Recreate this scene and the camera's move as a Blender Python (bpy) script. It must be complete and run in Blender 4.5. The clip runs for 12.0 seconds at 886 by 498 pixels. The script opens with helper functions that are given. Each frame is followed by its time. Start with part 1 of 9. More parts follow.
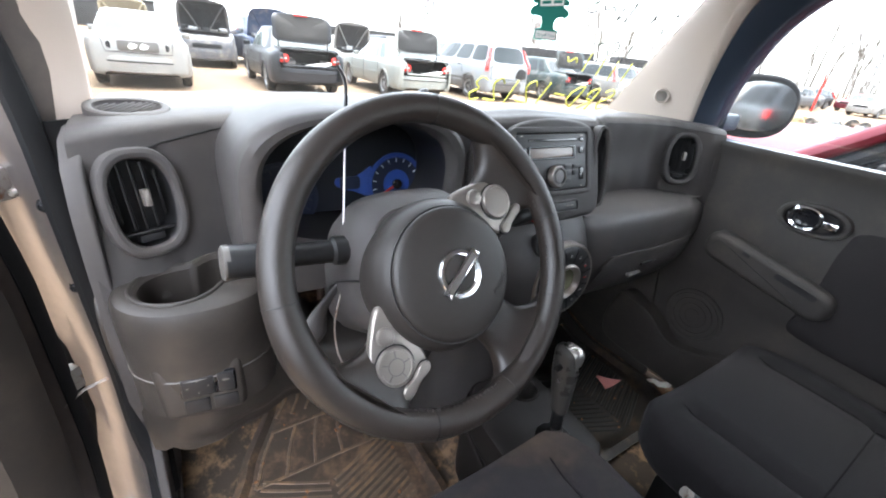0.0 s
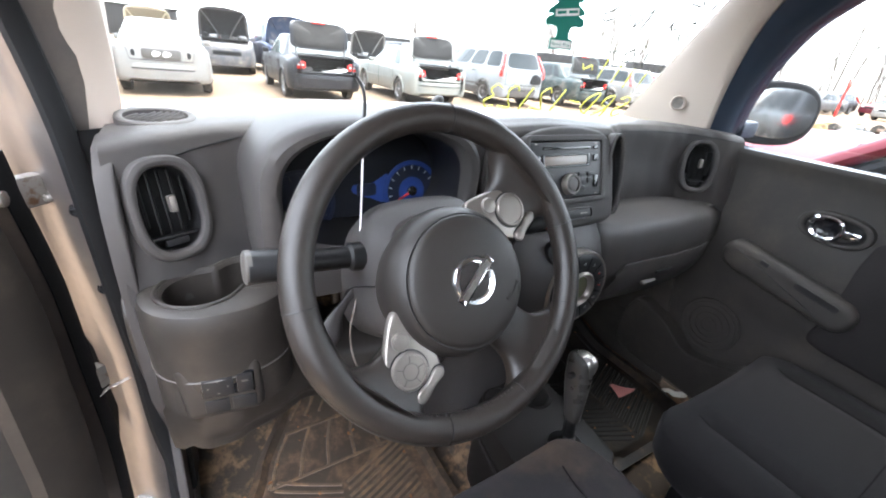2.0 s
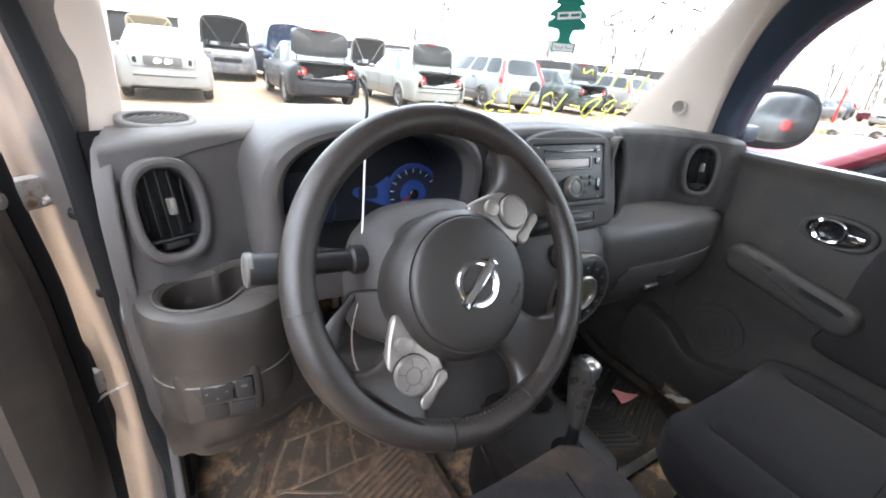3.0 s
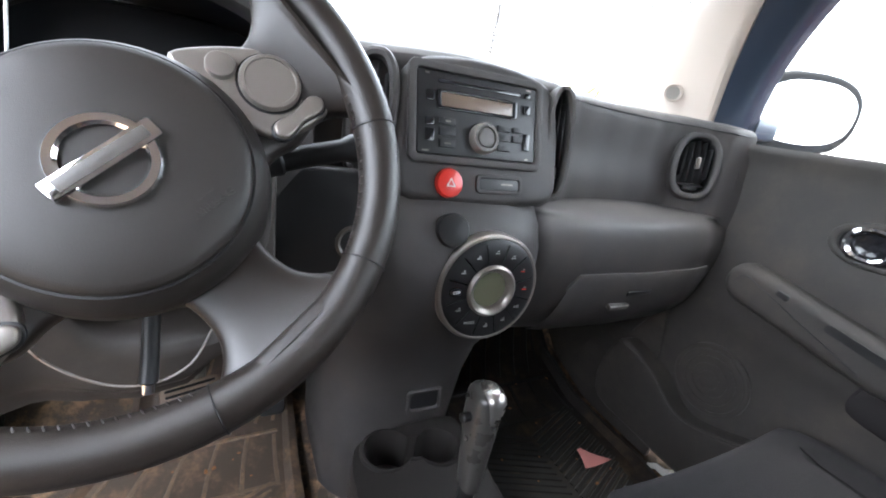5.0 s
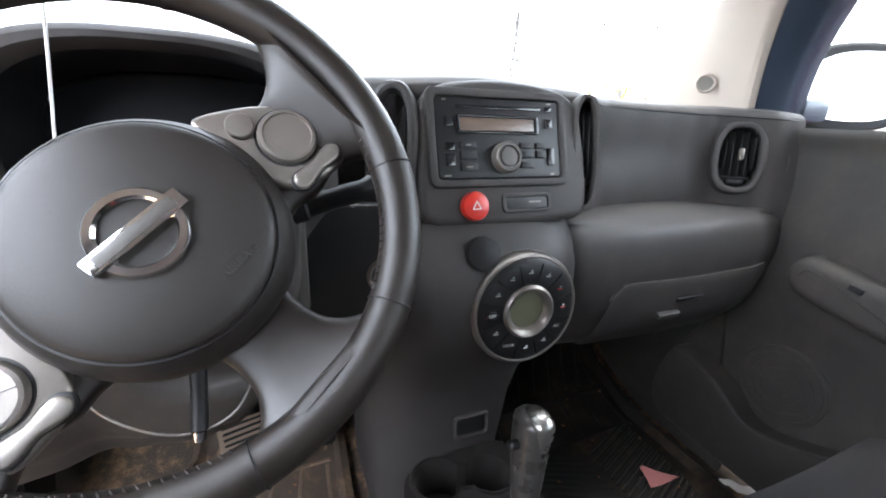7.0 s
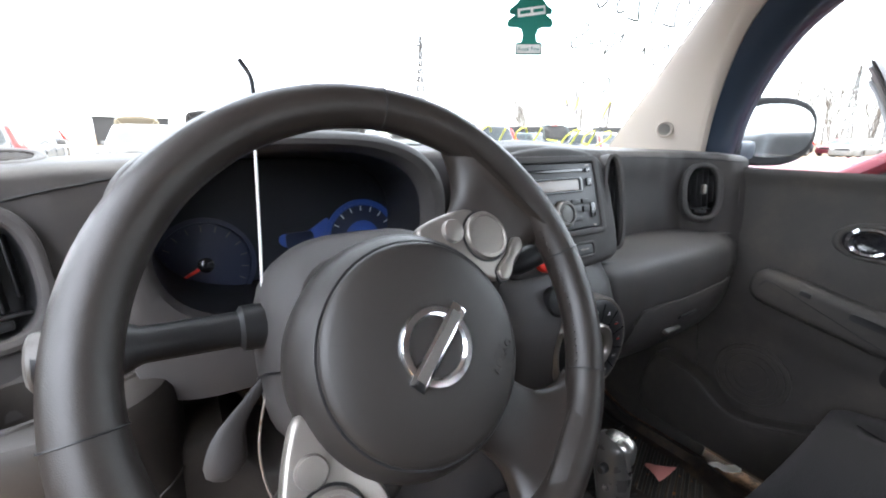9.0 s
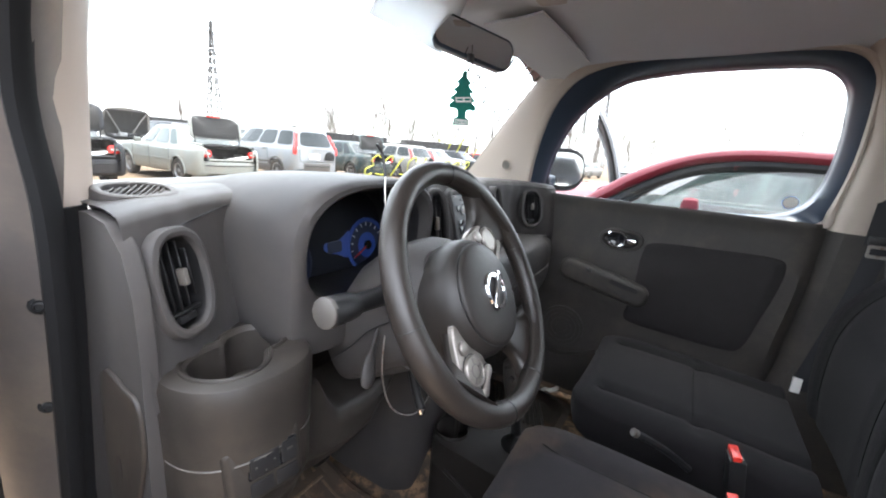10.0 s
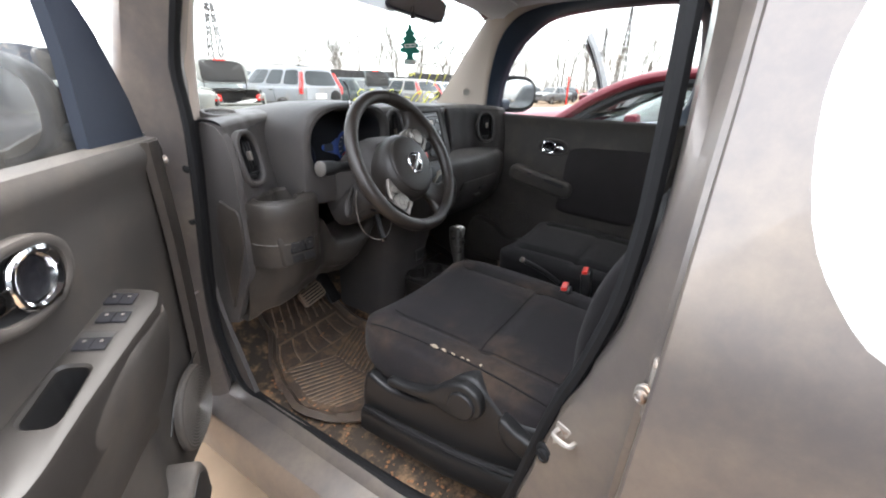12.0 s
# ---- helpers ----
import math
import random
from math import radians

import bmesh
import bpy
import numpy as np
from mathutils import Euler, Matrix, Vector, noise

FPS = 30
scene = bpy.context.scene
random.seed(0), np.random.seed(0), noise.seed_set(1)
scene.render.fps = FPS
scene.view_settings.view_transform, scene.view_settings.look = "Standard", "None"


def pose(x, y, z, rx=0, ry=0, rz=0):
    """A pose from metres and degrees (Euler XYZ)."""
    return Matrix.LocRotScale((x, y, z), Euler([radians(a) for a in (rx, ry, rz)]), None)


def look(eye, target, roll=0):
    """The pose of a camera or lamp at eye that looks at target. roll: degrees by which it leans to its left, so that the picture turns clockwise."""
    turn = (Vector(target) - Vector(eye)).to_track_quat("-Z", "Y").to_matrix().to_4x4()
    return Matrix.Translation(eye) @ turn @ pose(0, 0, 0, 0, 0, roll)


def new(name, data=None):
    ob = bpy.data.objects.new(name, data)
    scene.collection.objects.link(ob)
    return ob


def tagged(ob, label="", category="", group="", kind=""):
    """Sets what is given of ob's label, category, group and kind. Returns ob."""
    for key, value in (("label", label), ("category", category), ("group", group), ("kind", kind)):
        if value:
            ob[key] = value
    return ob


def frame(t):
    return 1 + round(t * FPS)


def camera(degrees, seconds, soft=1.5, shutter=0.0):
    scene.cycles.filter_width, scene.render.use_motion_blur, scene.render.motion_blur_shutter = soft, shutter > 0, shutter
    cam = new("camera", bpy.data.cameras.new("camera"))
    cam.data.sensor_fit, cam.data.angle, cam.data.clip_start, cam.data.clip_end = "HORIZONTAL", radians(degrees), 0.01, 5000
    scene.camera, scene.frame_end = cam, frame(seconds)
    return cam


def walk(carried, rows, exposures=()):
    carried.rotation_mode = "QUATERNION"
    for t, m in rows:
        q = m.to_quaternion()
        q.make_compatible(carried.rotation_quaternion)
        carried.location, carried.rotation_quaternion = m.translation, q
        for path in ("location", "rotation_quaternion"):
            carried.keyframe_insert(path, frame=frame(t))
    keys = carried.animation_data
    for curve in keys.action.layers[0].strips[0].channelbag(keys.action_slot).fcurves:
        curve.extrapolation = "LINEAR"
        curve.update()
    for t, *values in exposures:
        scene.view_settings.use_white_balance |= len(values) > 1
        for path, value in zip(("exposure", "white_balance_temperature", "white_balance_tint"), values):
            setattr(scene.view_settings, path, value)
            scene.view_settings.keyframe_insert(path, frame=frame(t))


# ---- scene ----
cam = camera(94.2, 12.0, soft=2.0)
PATH = [
    (0, (-0.598, -0.63, 1.277), (0.433, 0.85, 0.412), 6.2),
    (0.5, (-0.597, -0.631, 1.28), (0.414, 0.858, 0.409), 6.1),
    (1, (-0.599, -0.632, 1.282), (0.397, 0.869, 0.413), 6.0),
    (1.5, (-0.601, -0.631, 1.282), (0.385, 0.881, 0.422), 6.0),
    (2, (-0.604, -0.634, 1.283), (0.378, 0.887, 0.433), 5.9),
    (2.5, (-0.605, -0.634, 1.282), (0.37, 0.891, 0.431), 5.6),
    (2.7, (-0.606, -0.633, 1.282), (0.365, 0.892, 0.427), 5.6),
    (4.3, (-0.438, -0.609, 1.198), (0.695, 0.958, 0.687), 7.4),
    (4.5, (-0.356, -0.616, 1.185), (0.68, 0.991, 0.598), 10.0),
    (5, (-0.273, -0.606, 1.11), (0.609, 1.065, 0.454), 9.0),
    (5.5, (-0.255, -0.6, 1.103), (0.442, 1.14, 0.406), 5.9),
    (6, (-0.245, -0.606, 1.104), (0.46, 1.139, 0.427), 3.6),
    (6.5, (-0.253, -0.604, 1.118), (0.445, 1.154, 0.466), 2.8),
    (6.7, (-0.256, -0.604, 1.121), (0.447, 1.161, 0.493), 2.4),
    (8.3, (-0.33, -0.564, 1.156), (0.402, 1.2, 0.562), 1.6),
    (8.5, (-0.363, -0.562, 1.161), (0.425, 1.193, 0.614), 0.8),
    (9, (-0.483, -0.523, 1.191), (0.577, 1.09, 0.668), 0.6),
    (9.5, (-0.652, -0.475, 1.215), (0.702, 0.91, 0.717), 2.3),
    (10, (-0.894, -0.531, 1.245), (0.784, 0.458, 0.792), 4.6),
    (10.5, (-0.995, -0.644, 1.261), (0.72, 0.276, 0.801), 4.5),
    (11, (-1.028, -0.769, 1.264), (0.622, 0.241, 0.756), 1.1),
    (11.5, (-1.175, -0.865, 1.259), (0.421, 0.175, 0.649), 1.0),
    (12, (-1.251, -0.977, 1.248), (0.319, 0.017, 0.509), 1.9),
]
LIGHT = [(0, 4.96), (2.7, 5.04), (4.5, 5.18), (5, 5.62), (5.5, 6.65), (6, 6.30), (6.5, 5.56), (8.5, 5.28), (9.5, 4.66), (10, 4.60), (10.5, 4.98), (11.5, 5.08), (12, 4.16)]
walk(cam, [(t, look(eye, target, roll)) for t, eye, target, roll in PATH], [(t, stops, 6150 + 70 * max(0, t - 8.5), 10) for t, stops in LIGHT])

# ---- world and light: a bright hazy overcast day in a salvage yard ----
world = bpy.data.worlds.new("overcast_sky")
scene.world = world
world.use_nodes = True
wn, wl = world.node_tree.nodes, world.node_tree.links
sky = wn.new("ShaderNodeTexSky")
sky.sky_type, sky.sun_disc = "NISHITA", False
sky.sun_elevation, sky.sun_rotation = radians(80), radians(78)
sky.air_density, sky.dust_density, sky.ozone_density = 1.0, 2.5, 1.0
veil = wn.new("ShaderNodeHueSaturation")
veil.inputs["Saturation"].default_value = 0.22
wl.new(sky.outputs[0], veil.inputs["Color"])
wl.new(veil.outputs[0], wn["Background"].inputs["Color"])
wn["Background"].inputs["Strength"].default_value = 0.15
sun = new("sun", bpy.data.lights.new("sun", "SUN"))
sun.data.energy, sun.data.angle, sun.data.color = 0.55, radians(30), (1.0, 0.95, 0.87)
sun.matrix_world = look((1.4, 0.3, 8.0), (0, 0, 0))

# ---- tools ----
def thing(name, at=(0, 0, 0), label="", category="", group="", kind=""):
    """An Empty that carries the parts of one thing. at: a place or a pose."""
    ob = new(name)
    ob.empty_display_size = 0.05
    ob.matrix_basis = at if isinstance(at, Matrix) else Matrix.Translation(at)
    return tagged(ob, label, category, group, kind)


def root_pose(ob):
    while ob.parent:
        ob = ob.parent
    return ob.matrix_basis.copy()


def part(name, bm, material, parent=None, label="", local=False, sharp=38, category="", group="", kind=""):
    """Links a bmesh as one mesh object, under a thing or a part. Its points are in world metres unless local is set."""
    if parent is not None and not local:
        bm.transform(root_pose(parent).inverted())
    bmesh.ops.recalc_face_normals(bm, faces=bm.faces)
    me = bpy.data.meshes.new(name)
    bm.to_mesh(me)
    bm.free()
    me.materials.append(material)
    me.polygons.foreach_set("use_smooth", [True] * len(me.polygons))
    me.set_sharp_from_angle(angle=radians(sharp))
    ob = new(name, me)
    ob.parent = parent
    return tagged(ob, label, category, group, kind)


def grid(rows, close_u=False, close_v=False, bm=None):
    """A sheet through rows of points."""
    bm = bm or bmesh.new()
    vs = [[bm.verts.new(p) for p in row] for row in rows]
    nu, nv = len(vs), len(vs[0])
    for i in range(nu if close_u else nu - 1):
        for j in range(nv if close_v else nv - 1):
            a, b = vs[i], vs[(i + 1) % nu]
            k = (j + 1) % nv
            try:
                bm.faces.new((a[j], a[k], b[k], b[j]))
            except ValueError:
                pass
    bm.verts.index_update()
    return bm, vs


def loft(loops, caps=(True, True), ring=False, bm=None):
    """A skin over closed loops of points; ring joins the last loop to the first."""
    bm, vs = grid(loops, close_u=ring, close_v=True, bm=bm)
    if not ring:
        for cap, row in zip(caps, (vs[0], vs[-1])):
            if cap:
                bm.faces.new(row)
    return bm


def oval(w, h, p=2.0, n=32, cx=0.0, cy=0.0):
    """A superellipse of full width w and height h."""
    out = []
    for i in range(n):
        a = 2 * math.pi * i / n
        c, s = math.cos(a), math.sin(a)
        out.append((cx + w / 2 * math.copysign(abs(c) ** (2 / p), c), cy + h / 2 * math.copysign(abs(s) ** (2 / p), s)))
    return out


def rrect(w, h, r, n=5, cx=0.0, cy=0.0):
    out = []
    for k, (sx, sy) in enumerate(((1, 1), (-1, 1), (-1, -1), (1, -1))):
        for i in range(n + 1):
            a = math.pi / 2 * (k + i / n)
            out.append((cx + sx * (w / 2 - r) + r * math.cos(a), cy + sy * (h / 2 - r) + r * math.sin(a)))
    return out


def shrink(outline, d):
    """The outline moved inwards by d."""
    n, out = len(outline), []
    area = sum(outline[i][0] * outline[(i + 1) % n][1] - outline[(i + 1) % n][0] * outline[i][1] for i in range(n))
    sign = 1 if area > 0 else -1
    for i in range(n):
        a, b, c = Vector(outline[i - 1]), Vector(outline[i]), Vector(outline[(i + 1) % n])
        t = (c - a)
        if t.length < 1e-9:
            out.append(tuple(b))
            continue
        t.normalize()
        out.append((b.x - sign * t.y * d, b.y + sign * t.x * d))
    return out


def put(outline, z, m):
    return [m @ Vector((x, y, z)) for x, y in outline]


def slab(outline, depth, m=None, edge=0.0, steps=3, dome=0.0, bm=None):
    """A plate of that outline from z = 0 to depth in the pose m, its front edge rounded, its front domed."""
    m = m or Matrix()
    loops = [put(outline, 0, m)]
    if edge:
        for i in range(steps + 1):
            a = math.pi / 2 * i / steps
            loops.append(put(shrink(outline, edge * (1 - math.cos(a))), depth - edge + edge * math.sin(a), m))
        top = shrink(outline, edge)
    else:
        loops.append(put(outline, depth, m))
        top = outline
    if dome:
        cx, cy = (sum(p[i] for p in top) / len(top) for i in (0, 1))
        for f in (0.8, 0.55, 0.25):
            loops.append(put([(cx + (x - cx) * f, cy + (y - cy) * f) for x, y in top], depth + dome * (1 - f * f), m))
    return loft(loops, bm=bm)


def rim(outer, inner, depth, m=None, edge=0.004, back=0.0, bm=None):
    """A frame between two outlines with the same number of points, rounded in front."""
    m = m or Matrix()
    loops = [put(outer, back, m), put(outer, depth - edge, m), put(shrink(outer, edge * 0.3), depth - edge * 0.3, m), put(shrink(outer, edge), depth, m),
             put(shrink(inner, -edge), depth, m), put(shrink(inner, -edge * 0.3), depth - edge * 0.3, m), put(inner, depth - edge, m), put(inner, back, m)]
    return loft(loops, ring=True, bm=bm)


def rbox(size, m=None, bevel=0.004, seg=2, bm=None):
    m = m or Matrix()
    if isinstance(m, tuple):
        m = Matrix.Translation(m)
    out = bm or bmesh.new()
    tmp = bmesh.new()
    bmesh.ops.create_cube(tmp, size=1, matrix=Matrix.Diagonal((*size, 1)))
    if bevel:
        bmesh.ops.bevel(tmp, geom=tmp.edges[:], offset=min(bevel, min(size) * 0.45), segments=seg, affect="EDGES", profile=0.6)
    tmp.transform(m)
    vm = {v: out.verts.new(v.co) for v in tmp.verts}
    for f in tmp.faces:
        out.faces.new([vm[v] for v in f.verts])
    tmp.free()
    return out


def smooth(points, n=6, closed=False):
    """A Catmull-Rom line through points."""
    pts = [Vector(p) for p in points]
    if len(pts) < 3:
        return pts
    out, k = [], len(pts)
    for i in range(k if closed else k - 1):
        p0 = pts[(i - 1) % k] if closed or i else pts[0] * 2 - pts[1]
        p1, p2 = pts[i], pts[(i + 1) % k]
        p3 = pts[(i + 2) % k] if closed or i + 2 < k else pts[-1] * 2 - pts[-2]
        for j in range(n):
            t = j / n
            out.append(0.5 * (2 * p1 + (p2 - p0) * t + (2 * p0 - 5 * p1 + 4 * p2 - p3) * t * t + (3 * p1 - p0 - 3 * p2 + p3) * t ** 3))
    if not closed:
        out.append(pts[-1])
    return out


def tube(points, r, n=10, closed=False, squash=1.0, up=None, bm=None):
    """A pipe along points; r is one radius or one for each point."""
    pts = [Vector(p) for p in points]
    k = len(pts)
    rs = [r] * k if isinstance(r, (int, float)) else list(r)
    side, loops = None, []
    for i, p in enumerate(pts):
        t = (pts[(i + 1) % k] - pts[i - 1]) if closed or 0 < i < k - 1 else (pts[1] - pts[0] if i == 0 else pts[-1] - pts[-2])
        t.normalize()
        if side is None:
            guess = Vector(up) if up else (Vector((0, 0, 1)) if abs(t.z) < 0.9 else Vector((1, 0, 0)))
            side = t.cross(guess).normalized()
        else:
            side = (side - t * side.dot(t)).normalized()
        other = t.cross(side)
        loops.append([p + side * (rs[i] * math.cos(2 * math.pi * j / n)) + other * (rs[i] * squash * math.sin(2 * math.pi * j / n)) for j in range(n)])
    return loft(loops, ring=closed, bm=bm)


def lathe(profile, m=None, n=28, bm=None, caps=(True, True)):
    """A turned body: (radius, z) pairs round the z axis of the pose m."""
    m = m or Matrix()
    return loft([[m @ Vector((r * math.cos(2 * math.pi * j / n), r * math.sin(2 * math.pi * j / n), z)) for j in range(n)] for r, z in profile], caps=caps, bm=bm)


def axes(origin, x, y, z):
    return Matrix((( x[0], y[0], z[0], origin[0]), (x[1], y[1], z[1], origin[1]), (x[2], y[2], z[2], origin[2]), (0, 0, 0, 1)))


def facing(origin, normal, up=(0, 0, 1)):
    """A pose whose z axis is the normal and whose y axis is as upright as can be."""
    z = Vector(normal).normalized()
    x = Vector(up).cross(z).normalized()
    y = z.cross(x)
    return axes(origin, x, y, z)


def lerp(x, table):
    """Smooth interpolation in a table of (x, value)."""
    xs = [a for a, _ in table]
    if x <= xs[0]:
        return table[0][1]
    for (a, va), (b, vb) in zip(table, table[1:]):
        if x <= b:
            t = (x - a) / (b - a)
            return va + (vb - va) * (t * t * (3 - 2 * t) * 0.6 + 0.4 * t)
    return table[-1][1]


def thick(bm, d):
    """Gives a sheet thickness d, away from its normals."""
    bmesh.ops.recalc_face_normals(bm, faces=bm.faces)
    bmesh.ops.solidify(bm, geom=bm.faces[:], thickness=d)
    return bm


def text_mesh(body, size, m, depth=0.0006, mirror=False):
    """Built-in letters as a bmesh, centred, in the pose m."""
    cu = bpy.data.curves.new("letters", "FONT")
    cu.body, cu.size, cu.extrude, cu.align_x, cu.align_y = body, size, depth, "CENTER", "CENTER"
    cu.resolution_u = 2
    ob = bpy.data.objects.new("letters", cu)
    scene.collection.objects.link(ob)
    me = bpy.data.meshes.new_from_object(ob)
    bm = bmesh.new()
    bm.from_mesh(me)
    bpy.data.objects.remove(ob)
    bpy.data.curves.remove(cu)
    bpy.data.meshes.remove(me)
    bm.transform(m @ Matrix.Diagonal((-1 if mirror else 1, 1, 1, 1)))
    return bm

# ---- materials ----
def surface(name, colour, rough=0.5, metal=0.0, vary=0.15, scale=6.0, grain=0.0, grain_scale=900.0, dirt=None, dirt_amount=0.0, dirt_scale=5.0, coat=0.0, sheen=0.0, spec=0.5,
            rough_vary=0.12, dirt_edge=0.18):
    """A painted, moulded or woven surface: large tone drift, fine grain in relief and, if asked, dirt with edges of its own."""
    m = bpy.data.materials.new(name)
    m.use_nodes = True
    n, l = m.node_tree.nodes, m.node_tree.links
    p = n["Principled BSDF"]
    co = n.new("ShaderNodeTexCoord")
    big = n.new("ShaderNodeTexNoise")
    big.inputs["Scale"].default_value, big.inputs["Detail"].default_value, big.inputs["Roughness"].default_value = scale, 6, 0.62
    l.new(co.outputs["Object"], big.inputs["Vector"])
    ramp = n.new("ShaderNodeMapRange")
    ramp.inputs["To Min"].default_value, ramp.inputs["To Max"].default_value = 1 - vary, 1 + vary
    l.new(big.outputs["Fac"], ramp.inputs["Value"])
    tone = n.new("ShaderNodeMix")
    tone.data_type, tone.blend_type = "RGBA", "MULTIPLY"
    tone.inputs["Factor"].default_value = 1.0
    tone.inputs["A"].default_value = (*colour, 1)
    l.new(ramp.outputs[0], tone.inputs["B"])
    out = tone.outputs["Result"]
    if dirt:
        spots = n.new("ShaderNodeTexNoise")
        spots.inputs["Scale"].default_value, spots.inputs["Detail"].default_value, spots.inputs["Roughness"].default_value = dirt_scale, 9, 0.7
        l.new(co.outputs["Object"], spots.inputs["Vector"])
        cut = n.new("ShaderNodeMapRange")
        cut.interpolation_type = "SMOOTHSTEP"
        mid = 0.68 - 0.36 * dirt_amount
        cut.inputs["From Min"].default_value, cut.inputs["From Max"].default_value = mid - dirt_edge / 2, mid + dirt_edge / 2
        l.new(spots.outputs["Fac"], cut.inputs["Value"])
        soil = n.new("ShaderNodeMix")
        soil.data_type = "RGBA"
        l.new(cut.outputs[0], soil.inputs["Factor"])
        l.new(out, soil.inputs["A"])
        soil.inputs["B"].default_value = (*dirt, 1)
        out = soil.outputs["Result"]
    l.new(out, p.inputs["Base Color"])
    rr = n.new("ShaderNodeMapRange")
    rr.inputs["To Min"].default_value, rr.inputs["To Max"].default_value = max(0.03, rough - rough_vary), min(1, rough + rough_vary)
    l.new(big.outputs["Fac"], rr.inputs["Value"])
    l.new(rr.outputs[0], p.inputs["Roughness"])
    p.inputs["Metallic"].default_value = metal
    p.inputs["Coat Weight"].default_value = coat
    p.inputs["Sheen Weight"].default_value = sheen
    p.inputs["Specular IOR Level"].default_value = spec
    if grain:
        fine = n.new("ShaderNodeTexNoise")
        fine.inputs["Scale"].default_value, fine.inputs["Detail"].default_value = grain_scale, 3
        l.new(co.outputs["Object"], fine.inputs["Vector"])
        bump = n.new("ShaderNodeBump")
        bump.inputs["Strength"].default_value, bump.inputs["Distance"].default_value = grain, 0.002
        l.new(fine.outputs["Fac"], bump.inputs["Height"])
        l.new(bump.outputs[0], p.inputs["Normal"])
    return m


def glass(name, tint=(1, 1, 1), gloss=0.06, film=0.0):
    """Thin clear pane: it lets light straight through and mirrors more at a slant; film is dust on it."""
    m = bpy.data.materials.new(name)
    m.use_nodes = True
    n, l = m.node_tree.nodes, m.node_tree.links
    n.remove(n["Principled BSDF"])
    clear, mirror, mix, slant = n.new("ShaderNodeBsdfTransparent"), n.new("ShaderNodeBsdfGlossy"), n.new("ShaderNodeMixShader"), n.new("ShaderNodeLayerWeight")
    clear.inputs[0].default_value = (*tint, 1)
    mirror.inputs["Roughness"].default_value = gloss
    power, spread = n.new("ShaderNodeMath"), n.new("ShaderNodeMapRange")
    power.operation = "POWER"
    power.inputs[1].default_value = 5
    spread.inputs["To Min"].default_value, spread.inputs["To Max"].default_value = 0.05, 0.95
    l.new(slant.outputs["Facing"], power.inputs[0])
    l.new(power.outputs[0], spread.inputs["Value"])
    l.new(spread.outputs[0], mix.inputs[0])
    l.new(clear.outputs[0], mix.inputs[1])
    l.new(mirror.outputs[0], mix.inputs[2])
    out = mix
    if film:
        co, no, cut = n.new("ShaderNodeTexCoord"), n.new("ShaderNodeTexNoise"), n.new("ShaderNodeMapRange")
        no.inputs["Scale"].default_value, no.inputs["Detail"].default_value = 7, 8
        l.new(co.outputs["Object"], no.inputs["Vector"])
        l.new(no.outputs["Fac"], cut.inputs["Value"])
        cut.inputs["From Min"].default_value, cut.inputs["From Max"].default_value = 0.35, 0.75
        cut.inputs["To Max"].default_value = film
        dust, out = n.new("ShaderNodeBsdfDiffuse"), n.new("ShaderNodeMixShader")
        dust.inputs[0].default_value = (0.6, 0.57, 0.52, 1)
        l.new(cut.outputs[0], out.inputs[0])
        l.new(mix.outputs[0], out.inputs[1])
        l.new(dust.outputs[0], out.inputs[2])
    l.new(out.outputs[0], n["Material Output"].inputs["Surface"])
    return m


PLASTIC = surface("grained_dark_plastic", (0.0475, 0.0438, 0.0424), 0.52, spec=0.22, grain=0.16, grain_scale=1100, vary=0.12, dirt=(0.066, 0.057, 0.050), dirt_amount=0.08, dirt_scale=9, dirt_edge=0.5)
PLASTIC_DOOR = surface("dark_door_plastic", (0.0385, 0.0348, 0.0320), 0.58, spec=0.22, grain=0.16, grain_scale=1100, vary=0.12, dirt=(0.068, 0.057, 0.047), dirt_amount=0.10, dirt_scale=8, dirt_edge=0.5)
BLACK = surface("satin_black_plastic", (0.0115, 0.0112, 0.0115), 0.42, grain=0.08, spec=0.34)
BLACK_GLOSS = surface("gloss_black_plastic", (0.012, 0.012, 0.014), 0.15, vary=0.05)
GREY_PLASTIC = surface("worn_grey_plastic", (0.070, 0.063, 0.056), 0.42, grain=0.15)
SILVER = surface("silver_painted_plastic", (0.215, 0.193, 0.172), 0.32, metal=0.6, grain=0.05, vary=0.08)
CHROME = surface("chrome", (0.78, 0.78, 0.79), 0.1, metal=1.0, vary=0.04, rough_vary=0.05)
STEEL = surface("dull_steel", (0.27, 0.25, 0.23), 0.5, metal=0.7, dirt=(0.16, 0.09, 0.05), dirt_amount=0.25, dirt_scale=60)
LEATHER = surface("worn_dark_leather", (0.0190, 0.0150, 0.0125), 0.37, spec=0.42, grain=0.17, grain_scale=1500, vary=0.25, scale=14, rough_vary=0.16)
AIRBAG = surface("airbag_cover", (0.0205, 0.0174, 0.0153), 0.46, spec=0.36, grain=0.13, grain_scale=1500, vary=0.12)
CLOTH = surface("black_seat_cloth", (0.0088, 0.0079, 0.0084), 0.95, grain=0.6, grain_scale=520, vary=0.3, scale=18, sheen=0.04, spec=0.12)
CLOTH_STAINED = surface("stained_black_seat_cloth", (0.0170, 0.0150, 0.0160), 0.95, grain=0.6, grain_scale=520, vary=0.25, scale=14, sheen=0.04, spec=0.12, dirt=(0.066, 0.045, 0.031), dirt_amount=0.22, dirt_scale=3.8,
                        dirt_edge=0.34)
LINER = surface("grey_headliner_felt", (0.53, 0.535, 0.55), 0.95, grain=0.3, grain_scale=500, vary=0.06, spec=0.15)
